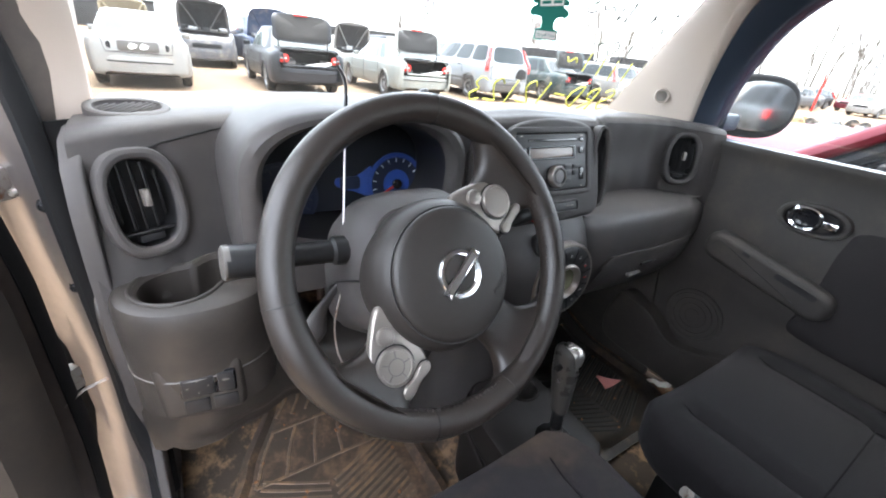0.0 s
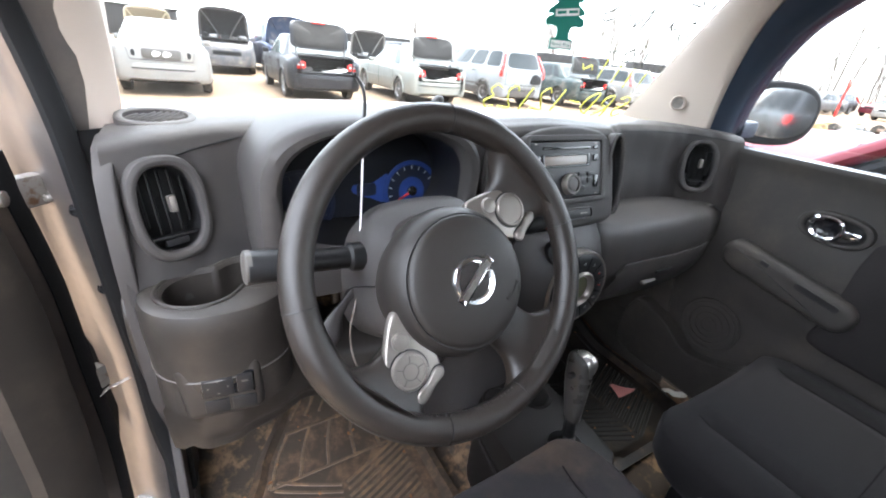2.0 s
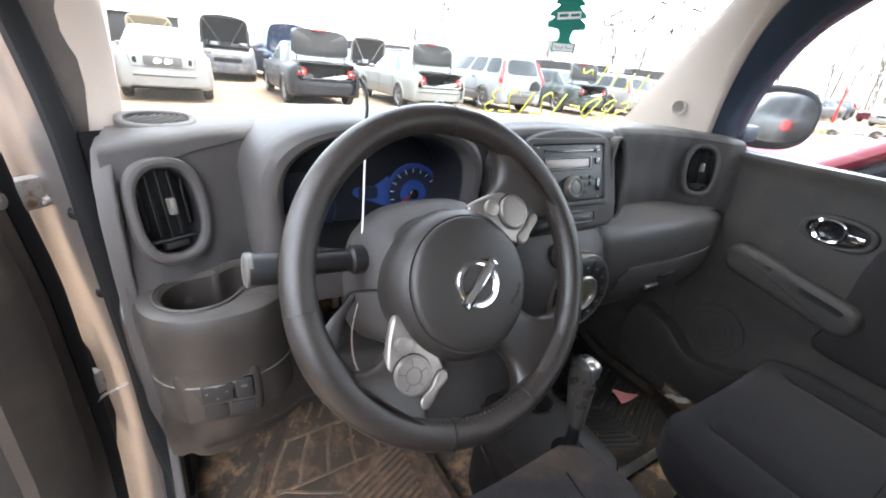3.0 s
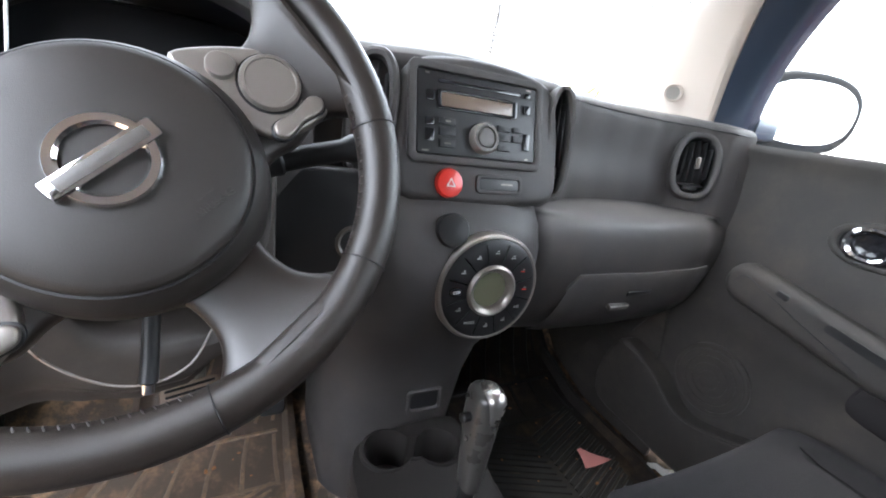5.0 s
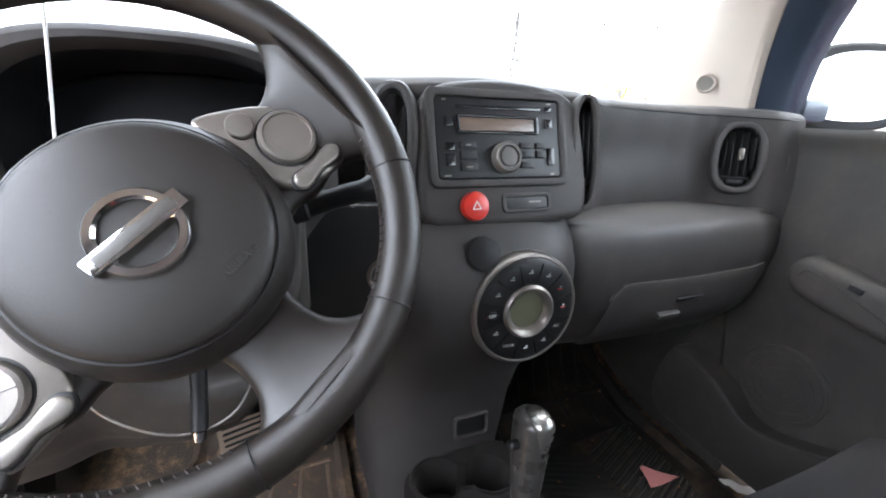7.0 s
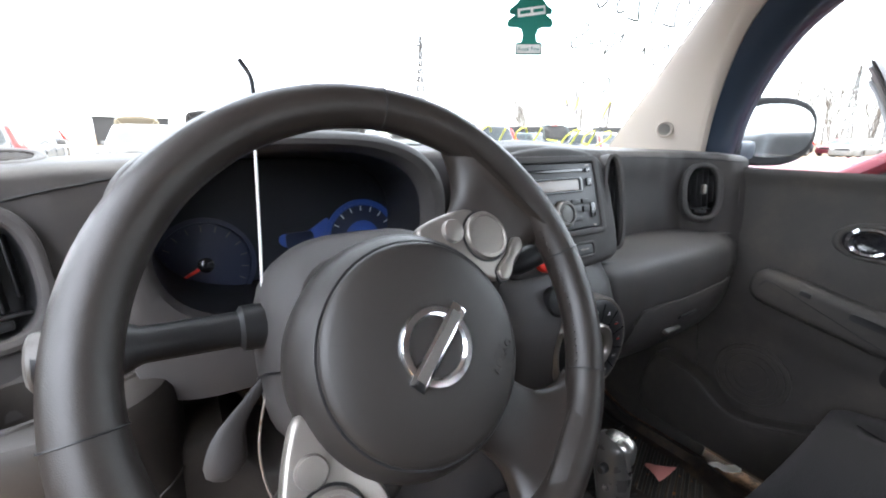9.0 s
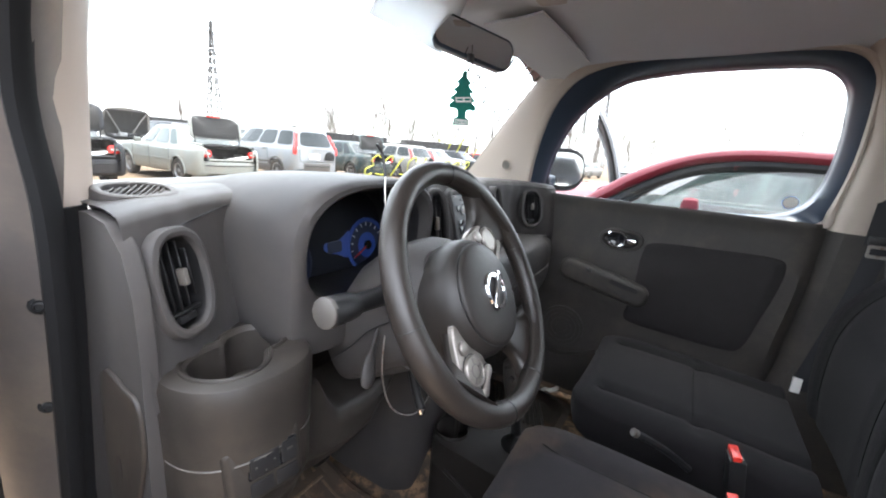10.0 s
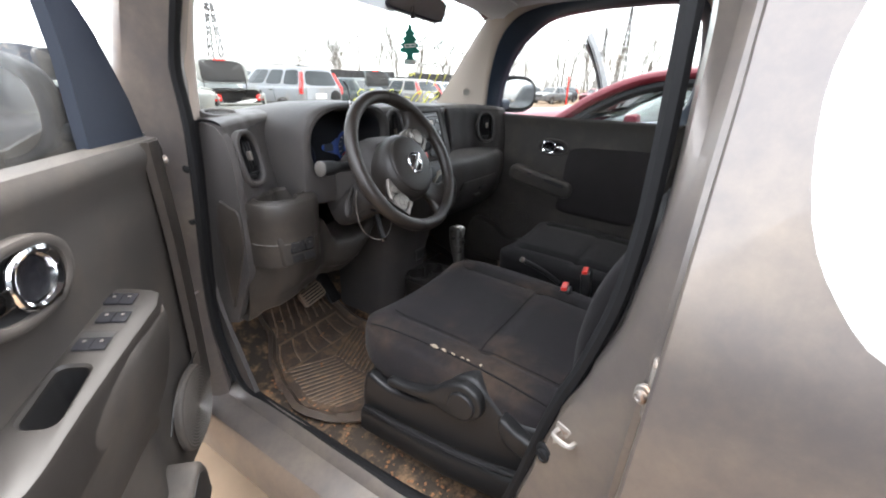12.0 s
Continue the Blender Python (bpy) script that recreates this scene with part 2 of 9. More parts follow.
PILLAR = surface("pale_grey_pillar_trim", (0.36, 0.305, 0.262), 0.55, grain=0.15, vary=0.05)
PAINT = surface("silver_beige_car_paint", (0.077, 0.0675, 0.0645), 0.36, metal=0.3, coat=0.25, vary=0.06, scale=3, dirt=(0.165, 0.135, 0.105), dirt_amount=0.10, dirt_scale=7, dirt_edge=0.7)
SEAL = surface("black_rubber_seal", (0.0085, 0.0086, 0.0092), 0.6, spec=0.14, grain=0.1)
MAT_RUBBER = surface("muddy_rubber_mat", (0.062, 0.047, 0.036), 0.36, grain=0.25, grain_scale=250, dirt=(0.19, 0.120, 0.074), dirt_amount=0.28, dirt_scale=14, dirt_edge=0.22)
CARPET = surface("dirty_dark_carpet", (0.058, 0.046, 0.036), 0.97, grain=0.9, grain_scale=260, dirt=(0.24, 0.155, 0.092), dirt_amount=0.36, dirt_scale=18, dirt_edge=0.2, spec=0.1)
# Grey tint dims the yard outside, in place of a lower exposure.
GLASS = glass("dimming_glass", (0.43, 0.447, 0.444), 0.01, film=0.10)
MIRROR = surface("mirror_silver", (0.66, 0.68, 0.70), 0.04, metal=1.0, vary=0.02, rough_vary=0.015)
RED = surface("red_plastic", (0.62, 0.03, 0.02), 0.35, vary=0.06)
WHITE = surface("white_card", (0.75, 0.74, 0.70), 0.6, vary=0.06)

FOAM = surface("torn_seat_foam", (0.34, 0.28, 0.20), 0.9, grain=0.5, grain_scale=300, vary=0.3, scale=60)
RIB_RUBBER = surface("dusty_mat_rib_rubber", (0.135, 0.096, 0.067), 0.45, grain=0.3, grain_scale=250, vary=0.35, scale=20, dirt=(0.24, 0.15, 0.088), dirt_amount=0.32, dirt_scale=25)

MAT_DARK = surface("dark_rubber_mat", (0.015, 0.0125, 0.0108), 0.45, grain=0.25, grain_scale=250, dirt=(0.085, 0.055, 0.034), dirt_amount=0.20, dirt_scale=12, dirt_edge=0.3, spec=0.3)
# Darker copy of PLASTIC: shade on the lower panels put into the colour.
PLASTIC_SHADED = surface("shaded_dark_plastic", (0.0230, 0.0196, 0.0170), 0.46, spec=0.34, grain=0.16, grain_scale=1100, vary=0.14, dirt=(0.055, 0.045, 0.036), dirt_amount=0.10, dirt_scale=9, dirt_edge=0.5)
CONSOLE = surface("dark_console_plastic", (0.0165, 0.0145, 0.0132), 0.5, grain=0.14, grain_scale=1100, vary=0.1, spec=0.25)

# ---- the car's shell ----
DIRT = surface("packed_yard_dirt", (0.185, 0.130, 0.084), 0.95, vary=0.3, scale=0.35, grain=0.8, grain_scale=14, dirt=(0.125, 0.086, 0.055), dirt_amount=0.5, dirt_scale=0.22, dirt_edge=0.3, spec=0.15)
bm, _ = grid([[(x, y, 0.02 * noise.noise((x * 0.4, y * 0.4, 0)) if abs(x) < 40 and abs(y) < 40 else 0) for x in (-2500, -600, -200, -90, -40, *np.linspace(-25, 45, 60), 60, 90, 200, 600, 2500)]
              for y in (-2500, -600, -200, -90, -40, *np.linspace(-20, 35, 50), 50, 90, 200, 600, 2500)])
part("ground", bm, DIRT, label="pale brown packed dirt of a salvage yard", category="ground", kind="structure")


def floor_z(x, y):
    base = lerp(-y, [(-0.78, 0.80), (-0.55, 0.62), (-0.42, 0.47), (-0.28, 0.35), (-0.12, 0.30), (1.2, 0.30), (1.5, 0.42), (2.4, 0.45)])
    hump = 0.15 * math.exp(-((x - 0.02) / 0.10) ** 4)
    return base + (hump if y < 0.5 else hump * 0.5)


xs = [float(x) for x in np.linspace(-0.71, 0.74, 40)]
rows = [[Vector((x, y, floor_z(x, y))) for x in xs] + [Vector((x, y, floor_z(x, y) - 0.03)) for x in reversed(xs)] for y in np.linspace(0.78, -2.3, 60)]
part("car_floor", loft(rows), CARPET, label="dirty dark car carpet with crumbs of earth", category="car floor", kind="structure")

# firewall, closed off behind the dashboard
part("wall_front", rbox((1.5, 0.02, 0.62), (0, 0.80, 0.70), 0.003), BLACK, label="black firewall behind the dashboard", category="wall", kind="structure")
# Added sheet out of sight: stops windscreen light reaching the footwells.
part("light_stop_panel", rbox((1.42, 0.66, 0.012), (0, 0.46, 0.972), 0.003), BLACK, label="unseen black panel added to keep light out of the footwells", category="panel", kind="structure")
rear = thing("wall_rear", (0, -2.32, 0.95), "grey tailgate trim closing the cabin with its window", "tailgate", kind="structure")
part("frame", rim(rrect(1.46, 1.35, 0.05, 6, 0, 0), rrect(1.08, 0.46, 0.10, 6, 0, 0.34), 0.03, axes((0, -2.335, 0.95), (1, 0, 0), (0, 0, 1), (0, -1, 0)), 0.004), LINER, rear)
# This window is never in view; its dark tint cuts light from behind.
bm = slab(rrect(1.10, 0.48, 0.10, 6, 0, 0.34), 0.004, axes((0, -2.33, 0.95), (1, 0, 0), (0, 0, 1), (0, -1, 0)))
part("pane", bm, glass("privacy_glass", (0.22, 0.23, 0.23), 0.01), rear, "dark tinted rear window")

for s in (-1, 1):
    KP = [(-0.10, 0.29), (0.1, 0.28), (0.45, 0.29), (0.82, 0.5), (0.82, 1.05), (0.3, 1.05), (0.04, 0.95), (-0.02, 0.70), (-0.06, 0.45)] if s > 0 else [(-0.02, 0.30), (0.1, 0.28), (0.45, 0.29), (0.82, 0.5), (0.82, 1.05), (0.3, 1.05), (0.17, 0.85), (0.11, 0.62), (0.02, 0.42)]
    part("kick_panel", slab([(p.x, p.y) for p in smooth([(*q, 0) for q in KP], 3, True)], 0.015, axes((s * 0.712 - 0.0075, 0, 0), (0, 1, 0), (0, 0, 1), (1, 0, 0)), 0.004), PLASTIC_DOOR if s > 0 else PLASTIC,
         label="dark plastic kick panel beside the footwell", category="trim panel", kind="structure")

# sill under the open door, with its rubber seal
sill = thing("door_sill", (-0.77, -0.4, 0.3), "silver-beige painted door sill with dirt and scuffs", "door sill", kind="structure")
prof = [(-0.70, 0.24), (-0.70, 0.365), (-0.715, 0.378), (-0.735, 0.372), (-0.75, 0.352), (-0.79, 0.345), (-0.815, 0.335), (-0.835, 0.30), (-0.838, 0.22), (-0.80, 0.18)]
part("sill_panel", loft([[Vector((x, y, z)) for x, z in prof] for y in np.linspace(0.24, -1.05, 12)]), PAINT, sill)

LEAN = [(1.60, -0.160), (1.567, -0.132), (1.50, -0.086), (1.39, -0.020), (1.27, 0.044), (1.153, 0.056), (1.02, 0.070), (0.88, 0.093), (0.734, 0.117), (0.58, 0.120), (0.47, 0.105), (0.40, 0.070), (0.372, 0.02), (0.366, -0.10)]
SEAL_LINE = [Vector((-0.715 - 0.022 * min(1, max(0, (z - 0.38) / 0.2)) - 0.008 * min(1, max(0, (z - 1.12) / 0.15)) - 0.05 * max(0, z - 1.16), y, z)) for z, y in LEAN]
SEAL_REAR = [Vector((-0.715, y, z)) for y, z in ((-0.3, 0.368), (-0.55, 0.372), (-0.70, 0.40), (-0.775, 0.46), (-0.811, 0.565), (-0.836, 0.68), (-0.862, 0.79), (-0.888, 0.87), (-0.915, 0.98), (-0.925, 1.07), (-0.928, 1.15))]
SEAL_REAR += [Vector((-0.715 - 0.05 * (z - 1.16), y, z)) for y, z in ((-0.927, 1.30), (-0.92, 1.42), (-0.90, 1.52), (-0.84, 1.575), (-0.5, 1.60), (-0.2, 1.592))]
part("seal", tube(smooth(SEAL_LINE + SEAL_REAR, 4, closed=True), 0.0145, 8, closed=True, squash=0.8), SEAL, sill, "black rubber door seal running round the opening")

# hinge pillar and windscreen pillar, driver's side
pillar = thing("hinge_pillar", (-0.77, 0.15, 0.9), "silver-beige painted hinge pillar of the open doorway", "car pillar", kind="structure")
loops = []
for z, y in [(1.60, -0.145), (1.50, -0.068), (1.39, 0.000), (1.27, 0.070), (1.153, 0.090), (1.02, 0.105), (0.88, 0.128), (0.734, 0.152), (0.58, 0.158), (0.47, 0.145), (0.40, 0.13), (0.26, 0.13)]:
    x = -0.739 - max(0, 0.05 * (z - 1.16))
    w = 1 if z > 1.17 else 0
    loops.append([Vector(p) for p in ((x + 0.036, y + 0.010, z), (x + 0.004, y - 0.026, z), (x - 0.010, y - 0.032, z), (x - 0.032, y - 0.012, z), (x - 0.052, y + 0.03, z), (x - 0.075, y + 0.050, z), (x - 0.108 + 0.03 * w, y + 0.075, z),
                                      (x - 0.128 + 0.05 * w, y + 0.12, z), (x - 0.125 + 0.07 * w, y + 0.30 - 0.10 * w, z), (x + 0.036, y + 0.2 - 0.06 * w, z))])
part("pillar_panel", loft(loops), PAINT, pillar)
part("inner_flange", thick(grid([[Vector((-0.742 - 0.05 * max(0, z - 1.16), y + 0.004, z)), Vector((-0.722 - 0.05 * max(0, z - 1.16), y + 0.006, z)), Vector((-0.698, y + 0.026, z)), Vector((-0.692, y + 0.10, z))] for z, y in LEAN[5:-2]])[0], 0.003), SEAL, pillar, "dark flange behind the door seal")
part("wing_flange", thick(grid([[Vector(p) for p in ((-0.80, 0.20, z), (-0.845, 0.205, z), (-0.868, 0.225, z), (-0.868, 0.26, z), (-0.85, 0.30, z))] for z in np.linspace(0.26, 1.06, 8)])[0], 0.003), SEAL, pillar, "dark inner edge of the front wing")


def bolt(name, at, normal, r, parent, material, label=""):
    m = facing(at, normal)
    return part(name, lathe([(r * 1.7, -0.004), (r * 1.7, 0.001), (r * 1.5, 0.003), (r, 0.0035), (r * 0.95, 0.009), (r * 0.6, 0.0105), (r * 0.5, 0.008)], m, 12), material, parent, label)


bolt("hinge_bolt", (-0.782, 0.119, 1.05), (-0.75, -0.65, 0), 0.006, pillar, STEEL)
for y, z in ((0.112, 1.024), (0.135, 0.887)):
    bolt("bump_stop", (-0.750, y - 0.036, z + 0.018), (-0.45, -0.9, 0), 0.007, pillar, SEAL, "black rubber bump stop")
part("door_check_strap", tube([(-0.735, 0.14, 0.70), (-0.79, 0.12, 0.695), (-0.85, 0.06, 0.685)], 0.004, 6, squash=0.4), STEEL, pillar, "steel door check strap")
bolt("strap_bolt", (-0.738, 0.128, 0.705), (-0.6, -0.8, 0), 0.008, pillar, STEEL)


def mirrored(points, s):
    return [Vector((p[0] * s, p[1], p[2])) for p in points]


# inner trims of the windscreen pillars
WS_SIDE = [(0.705, 0.335, 1.150), (0.692, 0.25, 1.26), (0.677, 0.165, 1.37), (0.660, 0.075, 1.48), (0.645, -0.004, 1.567), (0.635, -0.04, 1.60)]
TRIM_REAR = [(0.712, 0.055, 1.150), (0.702, 0.030, 1.26), (0.690, 0.002, 1.37), (0.672, -0.035, 1.48), (0.655, -0.085, 1.567), (0.645, -0.10, 1.60)]
for s in (-1, 1):
    a, c = smooth(WS_SIDE, 3), smooth(TRIM_REAR, 3)
    if s < 0:
        e = smooth([(0.684, 0.108, 1.150), (0.681, 0.105, 1.24), (0.680, 0.082, 1.345), (0.683, 0.030, 1.45), (0.686, -0.035, 1.55), (0.688, -0.085, 1.60)], 3)
        c = smooth([(0.730, 0.086, 1.150), (0.732, 0.080, 1.24), (0.736, 0.028, 1.345), (0.738, -0.032, 1.45), (0.736, -0.098, 1.55), (0.730, -0.140, 1.60)], 3)
    rows = []
    for p, q in zip(a, c):
        mid = (p + q) / 2
        if s < 0:
            k = e[len(rows)]
            rows.append([p, p.lerp(k, 0.5) + Vector((0.004, 0, 0)), p.lerp(k, 0.85) + Vector((0.001, 0, 0)), k, k.lerp(q, 0.12) + Vector((-0.001, -0.004, 0)), k.lerp(q, 0.5) + Vector((-0.002, -0.005, 0)), q])
            continue
        rows.append([p, p + (q - p) * 0.12 + Vector((-0.010, -0.012, 0)), mid + Vector((-0.012, -0.012, 0)), p + (q - p) * 0.85 + Vector((-0.006, -0.004, 0)), q])
    bm = grid([mirrored(r, s) for r in rows])[0]
    apt = thing("pillar_trim", mirrored([(0.69, 0.15, 1.2)], s)[0], "pale grey windscreen pillar trim inside the cabin", "pillar trim", kind="structure")
    part("trim_panel", thick(bm, 0.004), PILLAR, apt)
    if s > 0:
        m = facing((0.672, 0.132, 1.218), (-0.72, -0.68, 0.12))
        tw = part("tweeter_ring", lathe([(0.021, -0.004), (0.021, 0.003), (0.019, 0.0045), (0.016, 0.003), (0.0155, 0.001), (0.0155, -0.004)], m, 28), PILLAR, apt, "round tweeter grille in pale trim")
        bm = bmesh.new()
        for i in range(-4, 5):
            for j in range(-4, 5):
                if i * i + j * j < 18:
                    lathe([(0.0011, 0.0), (0.0011, 0.0016)], m @ Matrix.Translation((i * 0.0034, j * 0.0034, 0)), 6, bm=bm)
        lathe([(0.0155, -0.002), (0.0155, 0.0004)], m, 24, bm=bm)
        part("grille", bm, surface("pale_tweeter_grille", (0.24, 0.225, 0.205), 0.6), tw)

# windscreen, one bowed pane, with the frit band round it
ws = thing("windscreen", (0, 0.2, 1.35), "dusty windscreen with wax-pencil writing", "windscreen", kind="structure")


def ws_point(u, v):
    """u across, -1 to 1; v up, 0 to 1."""
    a = Vector((0.705, 0.335, 1.150)).lerp(Vector((0.645, -0.004, 1.567)), v)
    bow = 0.09 * (1 - u * u)
    return Vector((a.x * u, a.y + bow, a.z + bow * 0.12))


pane = part("pane", grid([[ws_point(u, v) for u in np.linspace(-1, 1, 25)] for v in np.linspace(-0.03, 1.06, 13)])[0], GLASS, ws)

# headliner and roof
def roof_z(x, y):
    base = lerp(-y, [(-0.09, 1.562), (0.05, 1.585), (0.3, 1.606), (1.0, 1.622), (1.8, 1.61), (2.35, 1.57)])
    return base - 0.055 * abs(x / 0.66) ** 3.5 + (0.012 if y > 0.0 else 0) * (1 - (x / 0.6) ** 2)


rows = [[(x * (0.665 - 0.02 * max(0, y)), y + (0.085 * (1 - x * x) if y > -0.01 else 0.085 * (1 - x * x) * max(0, 1 + (y + 0.01) / 0.3)), roof_z(x * 0.66, y)) for x in np.linspace(-1.02, 1.02, 33)]
        for y in (-0.004, -0.03, -0.08, -0.15, -0.25, *np.linspace(-0.4, -2.35, 16))]
part("ceiling", thick(grid(rows)[0], -0.012), LINER, label="pale grey felt headliner", category="ceiling", kind="structure")
rows = [[(x * 0.70, y, roof_z(x * 0.66, y) + 0.035) for x in np.linspace(-1.03, 1.03, 17)] for y in np.linspace(0.07, -2.4, 12)]
part("roof_panel", thick(grid(rows)[0], -0.004), PAINT, label="silver-beige painted car roof", category="car roof", kind="structure")

# side openings on the passenger's side: dark frames with rounded corners, and panes
def side_x(z, inner=0.0):
    return 0.79 - 0.32 * (z - 1.13) - inner


W_FRONT = [(0.004, 1.125), (-0.004, 1.158), (-0.030, 1.255), (-0.075, 1.348), (-0.125, 1.418), (-0.184, 1.468), (-0.24, 1.505), (-0.305, 1.528), (-0.446, 1.546), (-0.60, 1.552), (-0.742, 1.552), (-0.80, 1.535),
           (-0.834, 1.495), (-0.846, 1.44), (-0.856, 1.36), (-0.856, 1.285), (-0.848, 1.225), (-0.826, 1.175), (-0.790, 1.145), (-0.72, 1.127), (-0.6, 1.12), (-0.3, 1.12)]
O_FRONT = [(0.066, 1.118), (0.057, 1.153), (0.035, 1.26), (0.005, 1.37), (-0.03, 1.455), (-0.085, 1.525), (-0.16, 1.562), (-0.28, 1.582), (-0.446, 1.588), (-0.60, 1.590), (-0.76, 1.590), (-0.835, 1.572),
           (-0.876, 1.525), (-0.888, 1.45), (-0.893, 1.36), (-0.893, 1.285), (-0.890, 1.225), (-0.886, 1.16), (-0.880, 1.118), (-0.74, 1.113), (-0.6, 1.112), (-0.3, 1.112)]
W_REAR = [(-1.085, 1.14), (-1.068, 1.24), (-1.072, 1.34), (-1.095, 1.43), (-1.14, 1.49), (-1.22, 1.525), (-1.5, 1.53), (-1.72, 1.50), (-1.80, 1.42), (-1.82, 1.28), (-1.79, 1.16), (-1.70, 1.09), (-1.5, 1.07), (-1.25, 1.07), (-1.14, 1.085)]
O_REAR = [(-1.035, 1.12), (-1.015, 1.24), (-1.018, 1.36), (-1.045, 1.47), (-1.10, 1.54), (-1.20, 1.575), (-1.5, 1.58), (-1.76, 1.55), (-1.86, 1.45), (-1.88, 1.28), (-1.85, 1.13), (-1.73, 1.04), (-1.5, 1.02), (-1.22, 1.02), (-1.09, 1.045)]
BLUEBLACK = surface("blue_black_door_frame", (0.026, 0.036, 0.054), 0.32, vary=0.1, grain=0.05)


def opening(name, outer, window, label):
    """A door's window frame on the passenger's side, with its pane."""
    top = thing(name, (0.75, sum(p[0] for p in window) / len(window), 1.3), label, "car window", kind="structure")
    o, w = smooth([(0, *p) for p in outer], 3, True), smooth([(0, *p) for p in window], 3, True)
    fit_in = lambda p, d: Vector((side_x(p.z, d), p.y, p.z))
    loops = [[fit_in(p, 0.075) for p in o], [fit_in(p.lerp(q, 0.3), 0.072) for p, q in zip(o, w)], [fit_in(p.lerp(q, 0.42), 0.058) for p, q in zip(o, w)],
             [fit_in(p.lerp(q, 0.9), 0.032) for p, q in zip(o, w)], [fit_in(q, 0.016) for q in w], [fit_in(q, -0.03) for q in w], [fit_in(p, -0.03) for p in o]]
    cut = 0.28 if name == "window_1" else 0.22
    edge = [fit_in(p.lerp(q, cut), 0.066) for p, q in zip(o, w)]
    part("trim_ring", loft([[fit_in(p, -0.03) for p in o], loops[0], [fit_in(p.lerp(q, cut * 0.6), 0.074) for p, q in zip(o, w)], edge, [fit_in(p.lerp(q, cut), 0.03) for p, q in zip(o, w)]], caps=(False, False)), PILLAR, top, "pale trim round the frame")
    part("frame", loft([[fit_in(p.lerp(q, cut), 0.03) for p, q in zip(o, w)], [fit_in(p.lerp(q, cut + 0.02), 0.064) for p, q in zip(o, w)], [fit_in(p.lerp(q, cut + 0.2), 0.056) for p, q in zip(o, w)],
                        [fit_in(p.lerp(q, 0.93), 0.034) for p, q in zip(o, w)], *loops[4:6]], caps=(False, False)), BLUEBLACK, top)
    bm = bmesh.new()
    bm.faces.new([bm.verts.new(fit_in(q.lerp(p, 0.15), 0.0)) for p, q in zip(o, w)])
    part("pane", bm, GLASS, top)
    return top


opening("window_1", O_FRONT, W_FRONT, "passenger door window with a black rounded frame")
opening("window_2", O_REAR, W_REAR, "rear door window with a black rounded frame")

# passenger's middle pillar: pale above the belt line, dark below
bp = thing("middle_pillar", (0.7, -0.98, 0.9), "middle pillar with pale upper trim and dark lower trim", "car pillar", kind="structure")
def pillar_rows(z0, z1, n, d=0.0):
    rows = []
    for z in np.linspace(z0, z1, n):
        x = side_x(z, 0.085) if z > 1.1 else 0.715 + 0.03 * (1.1 - z) * 0
        f = lerp(z, [(0.35, -0.80), (0.7, -0.86), (1.1, -0.888), (1.35, -0.897), (1.5, -0.878), (1.6, -0.83)])
        b = lerp(z, [(0.35, -1.12), (0.9, -1.06), (1.1, -1.03), (1.3, -1.012), (1.5, -1.06), (1.6, -1.12)])
        rows.append([Vector((x + 0.03, f + 0.004, z)), Vector((x - 0.002, f - 0.004, z)), Vector((x - 0.022 - d, f - 0.025, z)), Vector((x - 0.026 - d, (f + b) / 2, z)), Vector((x - 0.022 - d, b + 0.025, z)), Vector((x - 0.002, b + 0.004, z)),
                     Vector((x + 0.03, b, z))])
    return rows
part("upper_trim", thick(grid(pillar_rows(1.10, 1.60, 14))[0], 0.004), PILLAR, bp)
part("lower_trim", thick(grid(pillar_rows(0.32, 1.112, 14, 0.006))[0], 0.004), PLASTIC_DOOR, bp)
# panels that close the passenger's side round the openings
for y0, y1, z0, z1, nm in ((-1.0, -2.3, 0.3, 1.05, "rear_door_trim"),):
    bm = slab(rrect(abs(y1 - y0), z1 - z0, 0.06, cx=-(y0 + y1) / 2, cy=(z0 + z1) / 2), 0.03, axes((0.76, 0, 0), (0, -1, 0), (0, 0, 1), (-1, 0, 0)), 0.012)
    part(nm, bm, PLASTIC_DOOR, label="dark plastic trim of the rear door", category="door trim", kind="structure")
part("wall_right", rbox((0.02, 3.1, 0.80), (0.83, -0.75, 0.63), 0.01), PAINT, label="outer door skins on the passenger side", category="car body", kind="structure")

# driver's side rear: middle pillar and closed rear door, painted
lp = thing("middle_pillar", (-0.77, -0.95, 0.9), "silver-beige painted middle pillar with the door striker", "car pillar", kind="structure")
rows = []
for z in np.linspace(0.30, 1.60, 56):
    y = lerp(z, [(0.30, -0.77), (0.46, -0.775), (0.565, -0.811), (0.68, -0.836), (0.79, -0.862), (0.87, -0.893), (0.98, -0.925), (1.07, -0.936), (1.15, -0.940), (1.30, -0.939), (1.42, -0.93), (1.52, -0.90), (1.60, -0.84)])
    k = 0.05 * (z - 1.14 + math.sqrt((z - 1.14) ** 2 + 0.01))
    k2 = 0.125 * (z - 1.04 + math.sqrt((z - 1.04) ** 2 + 0.012))
    yd = lerp(z, [(0.3, -0.955), (0.785, -0.974), (1.1, -0.986), (1.32, -0.99), (1.6, -0.99)])
    rows.append([Vector(p) for p in ((-0.69 + k, y - 0.02, z), (-0.722 + k, y - 0.006, z), (-0.748 + k, y - 0.012, z), (-0.768 + (k + k2) / 2, (y * 0.62 + yd * 0.38), z), (-0.785 + k2, yd + 0.022, z), (-0.80 + k2, yd + 0.010, z), (-0.803 + k2, yd - 0.02, z))])
part("pillar_panel", thick(grid(rows)[0], 0.004), PAINT, lp)
rows = []
